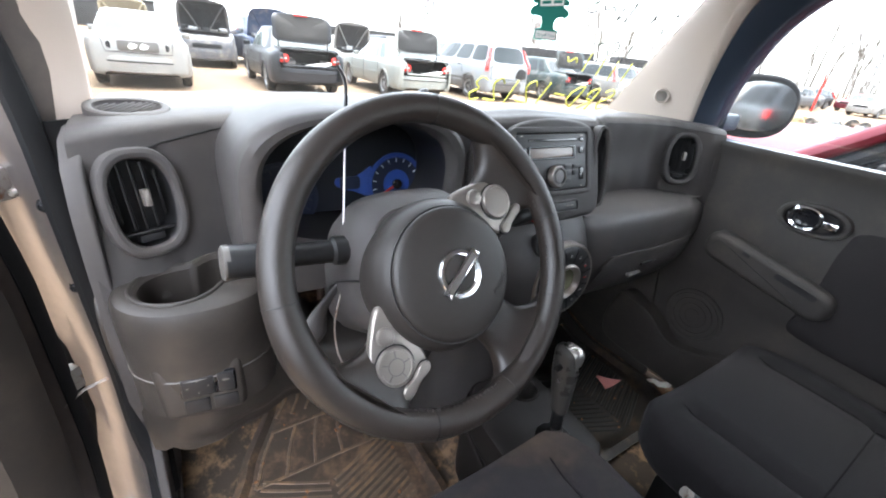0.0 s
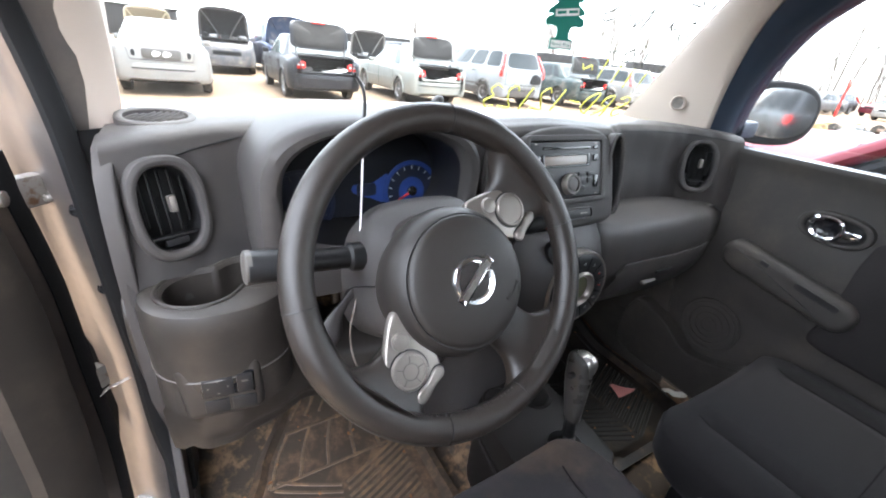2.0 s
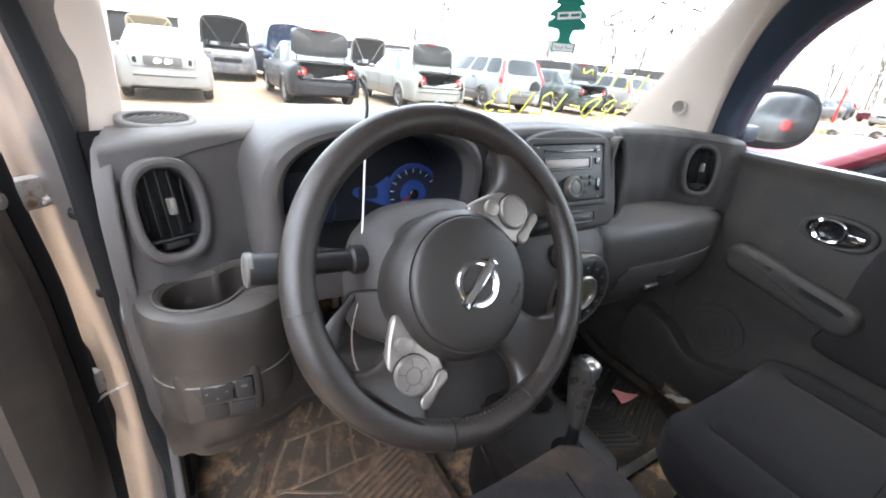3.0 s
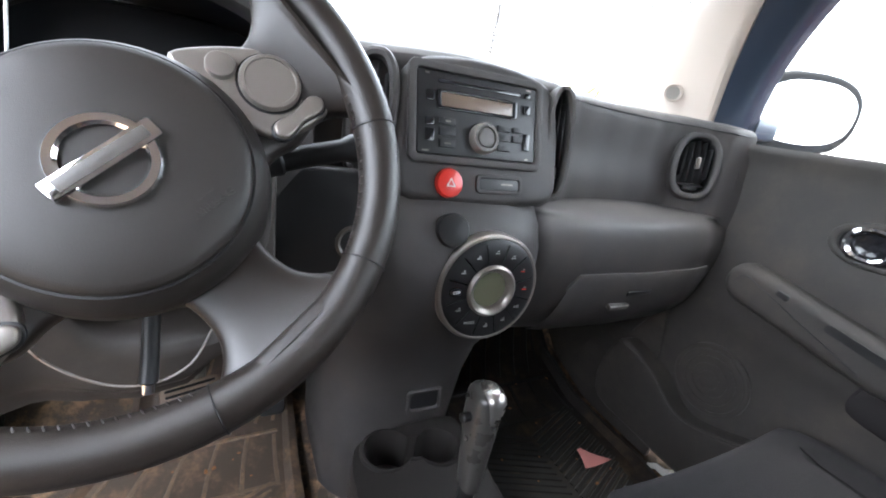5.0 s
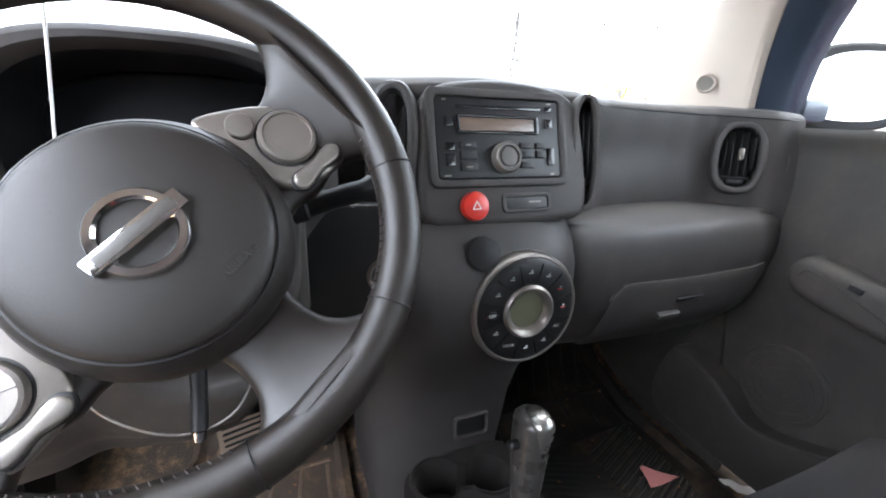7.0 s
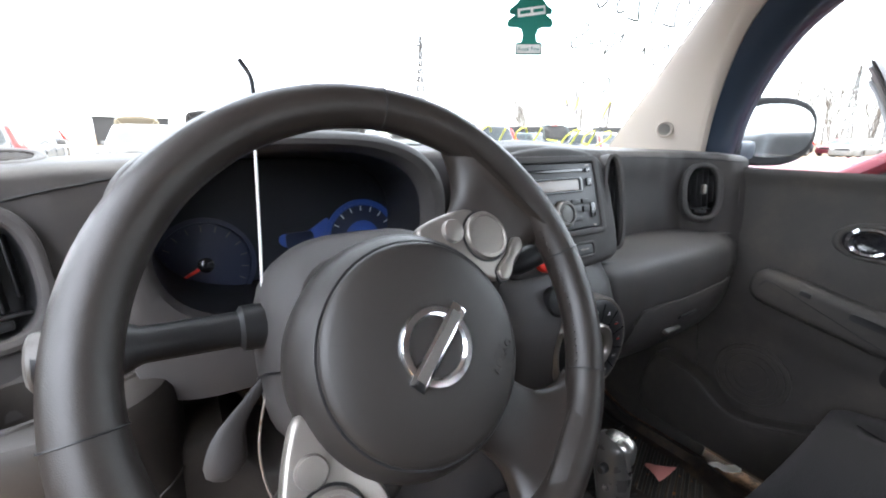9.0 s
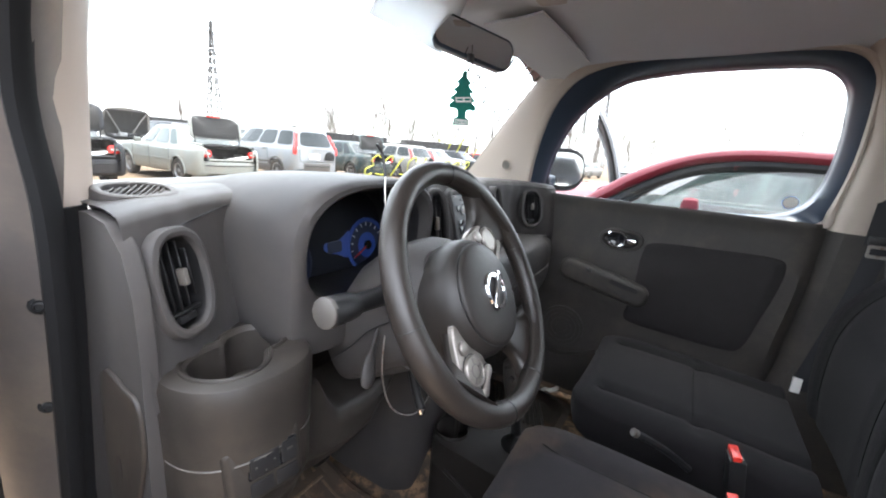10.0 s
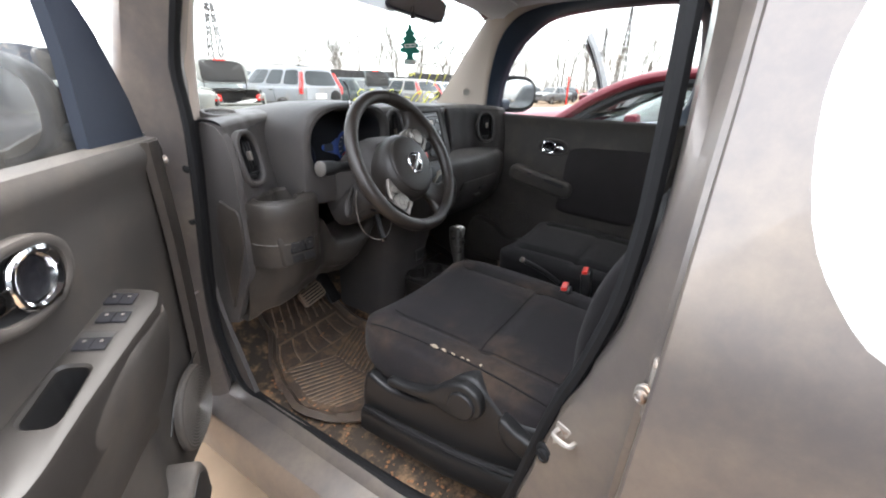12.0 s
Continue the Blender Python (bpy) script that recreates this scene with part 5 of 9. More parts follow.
def spoke(side):
    """Left or right spoke: leather root, silver plate, round pad, round key and rocker."""
    s = side
    def o(pts):
        q = [(s * x, y) for x, y in pts]
        return q if s > 0 else q[::-1]
    secs = [(0.066, -0.052, 0.050), (0.090, -0.047, 0.038), (0.111, -0.050, 0.031), (0.132, -0.046, 0.032), (0.147, -0.050, 0.040), (0.159, -0.060, 0.054), (0.169, -0.074, 0.074), (0.178, -0.080, 0.090)]
    if s < 0:
        secs = [(x if x < 0.1 else 0.09 + (x - 0.09) * 0.95, a * 0.95, b) for x, a, b in secs]
    part("spoke", web([(Vector((s * x, a, 0)), Vector((s * x, b, 0))) for x, a, b in secs]), LEATHER, wheel, local=True)
    plate = o([(0.090, -0.030), (0.104, -0.043), (0.130, -0.0475), (0.149, -0.044), (0.156, -0.026), (0.152, -0.004), (0.138, 0.018), (0.113, 0.037), (0.082, 0.050), (0.078, 0.030), (0.082, 0.0)])
    sm = [(p.x, p.y) for p in smooth([(x, y, 0) for x, y in plate], 4, True)]
    pl = part("switch_plate", slab(sm, 0.009, HUB @ Matrix.Translation((0, 0, -0.0045)), 0.004, 3), SILVER, wheel, "silver switch plate with round buttons", local=True)
    part("round_pad", lathe([(0.0225, 0.010), (0.0225, 0.0155), (0.021, 0.0175), (0.0185, 0.018), (0.018, 0.0168), (0, 0.0172)], HUB @ Matrix.Translation((s * 0.122, -0.0055, -0.0075)), 36, caps=(True, False)), SILVER, pl, local=True)
    part("pad_gap", lathe([(0.0245, 0.010), (0.0245, 0.0126), (0.0222, 0.0126), (0.0222, 0.010)], HUB @ Matrix.Translation((s * 0.122, -0.0055, -0.0075)), 36), BLACK, pl, local=True)
    if s < 0:
        part("pad_ring", lathe([(0.0098, 0.0166), (0.0098, 0.0176), (0.0090, 0.0176), (0.0090, 0.0166)], HUB @ Matrix.Translation((s * 0.122, -0.0055, -0.0075)), 28), GREY_PLASTIC, pl, local=True)
    for a in (0, 72, 144, 216, 288) if s < 0 else ():
        part("pad_groove", rbox((0.008, 0.0008, 0.0008), HUB @ Matrix.Translation((s * 0.122, -0.0055, 0.0097)) @ pose(0, 0, 0, 0, 0, a + 45) @ Matrix.Translation((0.0138, 0, 0)), 0), GREY_PLASTIC, pl, local=True)
    part("round_key", lathe([(0.0105, 0.010), (0.0105, 0.0150), (0.0095, 0.0165), (0.006, 0.0172), (0, 0.0174)], HUB @ Matrix.Translation((s * 0.1025, 0.0235, -0.0075)), 24, caps=(True, False)), SILVER, pl, local=True)
    rk = [(p.x, p.y) for p in smooth([(x, y, 0) for x, y in o([(-0.020, -0.0065), (-0.012, -0.0072), (0, -0.005), (0.012, -0.0072), (0.020, -0.0065), (0.0245, 0), (0.020, 0.0065), (0.012, 0.0072), (0, 0.005), (-0.012, 0.0072), (-0.020, 0.0065), (-0.0245, 0)])], 3, True)]
    mm = HUB @ Matrix.Translation((s * 0.1205, -0.0375, 0.0025)) @ pose(0, 0, 0, 0, 0, s * 2)
    part("rocker_gap", slab([(x * 1.08, y * 1.22) for x, y in rk], 0.0022, mm, 0.0008), BLACK, pl, local=True)
    part("rocker", slab(rk, 0.0065, mm, 0.0025), SILVER, pl, local=True)


spoke(1)
spoke(-1)
low = [(-0.052, 0.052), (-0.085, 0.034), (-0.113, 0.0335), (-0.130, 0.041), (-0.143, 0.056), (-0.153, 0.080), (-0.164, 0.082), (-0.174, 0.066)]
part("lower_spoke", web([(Vector((-w, y, 0)), Vector((w, y, 0))) for y, w in low]), LEATHER, wheel, local=True)

# loose security cable on the column, with its dark tip standing up and its plug hanging
cable = thing("steering_cable", (-0.43, -0.165, 1.0), "thin steel cable with a black tip and hanging plug", "cable")
part("rod", tube(smooth([(-0.437, -0.175, 0.985), (-0.434, -0.170, 1.03), (-0.428, -0.160, 1.10), (-0.422, -0.148, 1.18), (-0.420, -0.145, 1.205)], 4), 0.0012, 6), WHITE, cable, "pale straight wire")
part("tip", tube(smooth([(-0.420, -0.145, 1.205), (-0.4175, -0.140, 1.222), (-0.418, -0.135, 1.238), (-0.424, -0.130, 1.250)], 3), 0.0022, 7), BLACK, cable, "black bent tip")
part("loop", tube(smooth([(-0.434, -0.170, 1.03), (-0.41, -0.165, 1.06), (-0.37, -0.16, 1.085)], 4), 0.0014, 6), STEEL, cable)
part("plug", tube([(-0.352, -0.165, 0.885), (-0.355, -0.185, 0.83), (-0.356, -0.195, 0.812)], [0.008, 0.008, 0.0085], 10), BLACK, cable)
part("plug_end", tube([(-0.356, -0.195, 0.812), (-0.3565, -0.198, 0.802)], [0.0075, 0.006], 10), CHROME, cable, "shiny plug end")
part("wire_bow", tube(smooth([(-0.435, -0.172, 0.985), (-0.45, -0.18, 0.92), (-0.44, -0.19, 0.86), (-0.40, -0.195, 0.822), (-0.358, -0.195, 0.81), (-0.32, -0.19, 0.825), (-0.295, -0.18, 0.87)], 5), 0.0013, 6), STEEL, cable)

# ---- passenger's door, closed ----
pdoor = thing("passenger_door", (0.72, -0.42, 0.75), "dark grey plastic passenger door trim with a cloth panel", "car door")
PD = axes((0.745, 0, 0), (0, -1, 0), (0, 0, 1), (-1, 0, 0))


def pd_depth(a, b):
    """How far the passenger door's trim stands into the cabin; a runs rearwards, b upwards."""
    d = 0.030 + 0.012 * math.exp(-((b - 1.118) / 0.018) ** 2)
    d += 0.020 / (1 + math.exp(-(0.955 - b) / 0.02)) * (0.45 + 0.55 * min(1, max(0, (a - 0.05) / 0.3)))
    d += 0.016 / (1 + math.exp((b - 0.735 + 0.10 * (a - 0.2)) / 0.012)) * -1
    d += 0.03 / (1 + math.exp((b - 0.50) / 0.02))
    return d


rows = []
for b in [1.128, 1.122, 1.112, 1.10, 1.08, 1.05, 1.02, 0.99, 0.97, 0.955, 0.94, 0.92, 0.88, 0.84, 0.80, 0.77, 0.75, 0.735, 0.72, 0.70, 0.68, 0.66, 0.62, 0.57, 0.53, 0.50, 0.47, 0.42, 0.36]:
    rear = lerp(b, [(0.36, 0.80), (0.7, 0.86), (0.95, 0.885), (1.13, 0.892)])
    front = lerp(b, [(0.36, -0.22), (0.7, -0.10), (1.0, -0.06), (1.13, -0.06)])
    rows.append([PD @ Vector((front + (rear - front) * f, b, pd_depth(front + (rear - front) * f, b) * (1 if f < 0.97 else 0.6 if f < 0.99 else 0.0))) for f in (*np.linspace(0, 0.96, 34), 0.98, 1.0)])
part("door_trim", thick(grid(rows)[0], 0.004), PLASTIC_DOOR, pdoor)
CL = [(0.441, 0.995), (0.62, 1.006), (0.775, 1.008), (0.812, 0.985), (0.802, 0.904), (0.782, 0.82), (0.750, 0.70), (0.70, 0.678), (0.572, 0.68), (0.42, 0.690), (0.388, 0.715), (0.402, 0.78), (0.408, 0.86), (0.412, 0.95)]
sm = [(p.x, p.y) for p in smooth([(x, y, 0) for x, y in CL], 4, True)]
loops = []
for k, lift in ((1.0, -0.006), (1.0, 0.004), (0.97, 0.009), (0.85, 0.011), (0.6, 0.011), (0.3, 0.011)):
    loops.append([PD @ Vector((0.60 + (x - 0.60) * k, 0.86 + (y - 0.86) * k, pd_depth(0.60 + (x - 0.60) * k, 0.86 + (y - 0.86) * k) + lift)) for x, y in sm])
part("cloth_panel", loft(loops), surface("dark_door_cloth", (0.025, 0.0225, 0.0225), 0.95, grain=0.5, grain_scale=520, vary=0.2, scale=12, spec=0.12), pdoor, "black cloth insert")


def pull(parent, m, w, h, flip=1):
    """An oval recess with a chrome door lever."""
    top = part("handle_bezel", rim(oval(w, h, 2.3, 40), oval(w * 0.80, h * 0.72, 2.3, 40), 0.010, m, 0.005, back=-0.01), PLASTIC_DOOR, parent, "oval bezel round the door lever")
    part("bowl", loft([put(oval(w * 0.8, h * 0.72, 2.3, 40), 0.002, m), put(oval(w * 0.7, h * 0.6, 2.3, 40), -0.004, m), put(oval(w * 0.3, h * 0.3, 2.3, 40), -0.006, m)], caps=(False, True)), BLACK, top)
    ring = [(flip * x, y) for x, y in oval(w * 0.42, h * 0.66, 2.2, 36, -w * 0.10)]
    part("lever", tube([m @ Vector((x, y, 0.006)) for x, y in ring], [0.0055 if abs(i - 18) > 6 else 0.0085 for i in range(36)], 8, closed=True), CHROME, top, "chrome door lever")
    part("lever_plate", slab(oval(w * 0.36, h * 0.56, 2.2, 30, -flip * w * 0.10), 0.004, m, 0.002, dome=-0.004), BLACK_GLOSS, top)
    part("lock_button", rbox((w * 0.22, h * 0.24, 0.010), m @ Matrix.Translation((flip * w * 0.24, -h * 0.05, 0.004)), 0.004), CHROME, top, "chrome lock knob")
    return top


pull(pdoor, PD @ Matrix.Translation((0.334, 0.990, 0.040)), 0.150, 0.080)
AR = PD @ Matrix.Translation((0.298, 0.828, 0.045)) @ pose(0, 0, 0, 0, 0, -12)
arm = part("armrest", slab([(x, y) for x, y in rrect(0.33, 0.086, 0.040, 7)], 0.040, AR, 0.022, 4), PLASTIC_DOOR, pdoor, "rounded grab rest on the door")
part("slot", slab(rrect(0.10, 0.016, 0.007), 0.0012, AR @ Matrix.Translation((0.075, 0.018, 0.0395))), BLACK, arm)
part("window_switch", rbox((0.022, 0.012, 0.005), AR @ Matrix.Translation((-0.055, 0.024, 0.040)), 0.002), BLACK, arm)
part("grip_seam", tube([AR @ Vector((x, y, 0.0405)) for x, y in [(p.x, p.y) for p in smooth([(-0.14, 0, 0), (-0.13, 0.018, 0), (-0.10, 0.016, 0), (0.0, -0.004, 0), (0.1, -0.022, 0)], 4)]], 0.0012, 5), BLACK, arm)
SP = PD @ Matrix.Translation((0.17, 0.60, 0.035))
spk = part("door_speaker", lathe([(0.086, -0.01), (0.086, 0.002), (0.082, 0.004), (0.078, 0.002), (0.06, 0.002), (0.02, 0.003), (0, 0.003)], SP, 40, caps=(True, False)), PLASTIC_DOOR, pdoor, "round door speaker")
for r in (0.022, 0.04, 0.058, 0.074):
    part("speaker_ring", lathe([(r - 0.002, 0.001), (r, 0.004), (r + 0.002, 0.001)], SP, 36), PLASTIC_DOOR, spk)
pk = [(-0.05, 0.58), (0.06, 0.56), (0.16, 0.50), (0.28, 0.53), (0.40, 0.585), (0.60, 0.59), (0.74, 0.58), (0.76, 0.40), (0.70, 0.365), (0.1, 0.365), (-0.08, 0.40)]
part("door_pocket", slab([(p.x, p.y) for p in smooth([(x, y, 0) for x, y in pk], 4, True)], 0.06, PD @ Matrix.Translation((0, 0, 0.03)), 0.012), PLASTIC_DOOR, pdoor)
part("pocket_rim", tube([PD @ Vector((p.x, p.y, 0.088)) for p in smooth([(x, y, 0) for x, y in pk[:7]], 5)], 0.004, 6), PLASTIC_DOOR, pdoor)
STICK = surface("blue_sticker", (0.03, 0.10, 0.26), 0.4)
stk = part("glass_sticker", lathe([(0.021, 0), (0.021, 0.0006), (0, 0.0006)], facing((side_x(1.179, 0.004), -0.790, 1.179), (-1, 0, -0.3)), 28, caps=(True, False)), STICK, pdoor, "round blue sticker on the window glass")
part("sticker_ring", lathe([(0.0185, 0.0004), (0.0185, 0.0010), (0.0165, 0.0010), (0.0165, 0.0004)], facing((side_x(1.179, 0.0045), -0.790, 1.179), (-1, 0, -0.3)), 28), WHITE, stk)
part("sticker_bar", rbox((0.026, 0.006, 0.0006), facing((side_x(1.179, 0.005), -0.790, 1.179), (-1, 0, -0.3)), 0), WHITE, stk)
# its outside mirror
OM = facing((0.925, -0.03, 1.215), (-0.50, -0.86, 0.015))
mir = part("wing_mirror", slab(oval(0.268, 0.186, 2.6, 40), 0.055, OM @ Matrix.Translation((0, 0, -0.055)), 0.010), SEAL, pdoor, "black oval door mirror")
part("mirror_shell", loft([put(oval(0.268 * f, 0.186 * f, 2.6, 32), z, OM) for f, z in ((1.0, -0.055), (0.98, -0.075), (0.85, -0.10), (0.55, -0.118), (0.2, -0.124))]), PAINT, mir)
part("mirror_glass", slab(oval(0.222, 0.142, 2.5, 40, 0.006, 0.002), 0.002, OM @ Matrix.Translation((0, 0, 0.0005))), MIRROR, mir, "mirror glass")
part("mirror_foot", rbox((0.09, 0.05, 0.05), (0.845, 0.01, 1.165), 0.015), BLUEBLACK, mir)

# ---- driver's door, standing open ----
TH = radians(45)
DD = axes((-0.800, 0.100, 0), (-math.sin(TH), -math.cos(TH), 0), (math.cos(TH), -math.sin(TH), 0), (0, 0, 1))
# local axes: x along the door from the hinges, y into the cabin side, z up
ddoor = thing("driver_door", DD @ Matrix.Translation((0.5, 0, 0.7)), "open driver door with dark plastic trim and window switches", "car door")


def dd(x, y, z):
    return DD @ Vector((x, y, z))


rows = []
for z in (1.13, 1.118, 1.09, 1.0, 0.9, 0.8, 0.7, 0.6, 0.5, 0.4, 0.33):
    f = lerp(z, [(0.33, 0.004), (0.6, -0.010), (0.9, -0.008), (1.13, 0.012)])
    bulge = 0.05 * math.sin(min(1, max(0, (1.13 - z) / 0.75)) * math.pi) ** 0.6
    rows.append([dd(f + 0.06, 0.002, z), dd(f + 0.010, -0.006, z), dd(f - 0.002, -0.03, z), dd(f + 0.005, -0.09 - bulge * 0.3, z), dd(f + 0.06, -0.105 - bulge, z), dd(0.5, -0.11 - bulge, z), dd(0.98, -0.105 - bulge, z), dd(1.04, -0.08, z), dd(1.05, -0.01, z), dd(1.02, 0.015, z)])
part("door_shell", thick(grid(rows)[0], 0.004), PAINT, ddoor, "silver-beige painted outer door")


def dd_depth(x, z):
    d = 0.030 + 0.014 * math.exp(-((z - 1.10) / 0.03) ** 2) - 0.010 / (1 + math.exp(-(0.93 - z) / 0.02))
    d += 0.024 / (1 + math.exp((z - 0.62 + 0.30 * max(0, 0.42 - x)) / 0.012)) / (1 + math.exp((0.36 - x) / 0.012))
    return d


rows = []
for z in (1.130, 1.126, 1.118, 1.105, 1.09, 1.06, 1.03, 1.0, 0.98, 0.96, 0.93, 0.88, 0.82, 0.76, 0.70, 0.65, 0.61, 0.58, 0.55, 0.52, 0.48, 0.42, 0.36, 0.34):
    front = lerp(z, [(0.34, 0.078), (0.5, 0.062), (0.7, 0.054), (0.9, 0.052), (1.13, 0.070)])
    rows.append([dd(front + (1.0 - front) * f, (dd_depth(front + (1 - front) * f, z) if 0 < f < 1 and z not in (1.130, 0.34) else 0.0), z) for f in (0, 0.008, 0.02, *np.linspace(0.05, 0.98, 30), 1)])
part("door_trim", grid(rows)[0], PLASTIC_DOOR, ddoor)
rows = []
for z in np.linspace(1.125, 0.52, 12):
    front = lerp(z, [(0.34, 0.078), (0.5, 0.062), (0.7, 0.054), (0.9, 0.052), (1.13, 0.070)])
    rows.append([dd(front - 0.002, 0.0, z), dd(front + 0.0, 0.034, z), dd(front + 0.03, 0.046, z), dd(front + 0.075, 0.046, z), dd(front + 0.085, 0.036, z)])
# The darker copy here carries the shade along the hinge edge.
part("edge_cover", thick(grid(rows)[0], 0.003), PLASTIC_SHADED, ddoor, "strip of trim along the hinge edge")
DF = DD @ axes((0, 0, 0), (-1, 0, 0), (0, 0, 1), (0, 1, 0))
pull(ddoor, DF @ Matrix.Translation((-0.538, 1.008, 0.040)), 0.185, 0.110, flip=-1)
# armrest with window switches, sloping down to the rear
AM = DD @ Matrix.Translation((0.46, 0.085, 0.868)) @ pose(0, 0, 0, -6, 9, 3)
ash = [(p.x, p.y) for p in smooth([(x, y, 0) for x, y in [(-0.135, -0.070), (0.0, -0.078), (0.20, -0.082), (0.250, -0.05), (0.235, -0.010), (0.12, 0.000), (0.0, 0.011), (-0.10, 0.021), (-0.137, 0.010), (-0.146, -0.03)]], 4, True)]
def from_point(poly, o, n=80):
    """The outline sampled by direction as seen from o."""
    out = []
    for k in range(n):
        a = 2 * math.pi * k / n
        d, best = Vector((math.cos(a), math.sin(a))), 0.0
        for i in range(len(poly)):
            p, q = Vector(poly[i - 1]) - Vector(o), Vector(poly[i]) - Vector(o)
            e = q - p
            den = d.x * e.y - d.y * e.x
            if abs(den) > 1e-9:
                t, u = (p.x * e.y - p.y * e.x) / den, (p.x * d.y - p.y * d.x) / den
                if t > 0 and -0.001 <= u <= 1.001:
                    best = max(best, t)
        out.append((o[0] + best * d.x, o[1] + best * d.y))
    return out


AO = (0.096, -0.0415)
a_out, a_in = from_point(ash, AO), from_point(rrect(0.102, 0.041, 0.013, 5, *AO), AO)
# Darker than the door trim: shade on the upward face put into the colour.
da = part("armrest", loft([put(a_out, -0.10, AM), put(a_out, -0.012, AM), put(shrink(a_out, 0.0035), -0.0035, AM), put(shrink(a_out, 0.012), 0, AM), put(shrink(a_in, -0.004), 0, AM), put(a_in, -0.004, AM), put(a_in, -0.02, AM)], caps=(True, False)),
          CONSOLE, ddoor, "door armrest with window switches and a deep pull pocket")
# Black instead of the armrest plastic, so the recess reads as shaded.
part("pull_pocket", loft([put(a_in, -0.010, AM), put(shrink(a_in, 0.003), -0.04, AM), put(shrink(a_in, 0.010), -0.085, AM)], caps=(False, True)), BLACK, da, "deep pull pocket, lined black for its shade")
for x, y in ((-0.107, -0.037), (-0.058, -0.031), (0.004, -0.037)):
    if x > -0.1:
        well = part("switch_well", loft([put(rrect(0.048, 0.050, 0.003, 3), 0.0006, AM @ Matrix.Translation((x - 0.008, y, 0))), put(rrect(0.044, 0.047, 0.003, 3), 0.0010, AM @ Matrix.Translation((x - 0.007, y, 0))), put(rrect(0.042, 0.045, 0.003, 3), 0.0004, AM @ Matrix.Translation((x - 0.007, y, 0)))]), CONSOLE, da, "shallow finger well before the switches")
        # Flat black strip put in for the shade at the well's end.
        part("well_shade", slab(rrect(0.014, 0.043, 0.002), 0.0004, AM @ Matrix.Translation((x - 0.021, y, 0.0008))), BLACK, well)
    for k in (-1, 1):
        part("window_switch", rbox((0.032 if x < -0.1 else 0.028, 0.0205, 0.005), AM @ Matrix.Translation((x, y + 0.0108 * k, 0.0012)) @ pose(0, 0, 0, 0, -5, 0), 0.0012), BLACK_GLOSS, da)
        part("marking", rbox((0.006, 0.0045, 0.0004), AM @ Matrix.Translation((x - 0.004, y + 0.0108 * k, 0.0042)) @ pose(0, 0, 0, 0, -5, 0), 0), GREY_PLASTIC, da)
rows = []
for u, hgt, dep in ((0.318, 0.872, 0.062), (0.325, 0.876, 0.088), (0.345, 0.876, 0.100), (0.46, 0.862, 0.096), (0.56, 0.846, 0.086), (0.70, 0.822, 0.076), (0.90, 0.79, 0.070)):
    rows.append([dd(u, dep - 0.012, hgt), dd(u + 0.001, dep, hgt - 0.02), dd(u + 0.004, dep - 0.004, hgt - 0.08), dd(u + 0.012, dep - 0.024, hgt - 0.17), dd(u + 0.03, 0.045, hgt - 0.25), dd(u + 0.03, 0.03, hgt - 0.29)])
part("armrest_skirt", thick(grid([smooth(r, 4) for r in rows])[0], 0.004), PLASTIC_DOOR, ddoor)
part("trim_seam", tube(smooth([dd(0.085, 0.044, 0.635), dd(0.14, 0.045, 0.625), dd(0.22, 0.046, 0.62), dd(0.29, 0.047, 0.60), dd(0.34, 0.05, 0.56)], 5), 0.0014, 5), BLACK, ddoor, "seam across the lower trim")
DS = DF @ Matrix.Translation((-0.190, 0.508, 0.042))
sp = part("door_speaker", slab(oval(0.190, 0.196, 2.2, 44), 0.016, DS @ Matrix.Translation((0, 0, -0.010)), 0.006), PLASTIC_DOOR, ddoor, "oval speaker grille")
for k in range(1, 14):
    part("speaker_ring", tube([DS @ Vector((x, y, 0.0060)) for x, y in oval(0.0132 * k, 0.0136 * k, 2.2, 32)], 0.0015, 4, closed=True), GREY_PLASTIC, sp)
pk = [(-0.330, 0.475), (-0.40, 0.450), (-0.50, 0.445), (-0.65, 0.45), (-0.85, 0.46), (-0.9, 0.38), (-0.37, 0.345), (-0.305, 0.40)]
part("door_pocket", slab([(p.x, p.y) for p in smooth([(x, y, 0) for x, y in pk], 4, True)], 0.070, DF @ Matrix.Translation((0, 0, 0.02)), 0.015), PLASTIC_DOOR, ddoor)
part("pocket_mouth", slab([(p.x * 0.9 - 0.05, p.y * 0.75 + 0.105) for p in smooth([(x, y, 0) for x, y in pk], 4, True)], 0.002, DF @ Matrix.Translation((0, 0, 0.0895))), BLACK, ddoor)
FRAME_TRIM = surface("dark_blue_frame_trim", (0.013, 0.016, 0.024), 0.6, vary=0.15, grain=0.1, spec=0.2)
# window frame, corner sail, pane and wing mirror of the open door
fr = [dd(0.075, -0.02, 1.12), dd(0.115, -0.022, 1.22), dd(0.17, -0.03, 1.34), dd(0.25, -0.05, 1.46), dd(0.34, -0.065, 1.535), dd(0.5, -0.072, 1.57), dd(0.80, -0.075, 1.575), dd(0.92, -0.07, 1.54), dd(0.985, -0.05, 1.42), dd(1.01, -0.02, 1.13)]
part("window_frame", tube(smooth(fr, 4), 0.026, 8, squash=0.6), FRAME_TRIM, ddoor)
sail = [dd(0.075, -0.005, 1.125), dd(0.10, -0.006, 1.20), dd(0.155, -0.014, 1.32), dd(0.215, -0.03, 1.42), dd(0.235, -0.035, 1.40), dd(0.245, -0.02, 1.27), dd(0.265, -0.01, 1.125)]
bm = bmesh.new()
bm.faces.new([bm.verts.new(p) for p in sail])
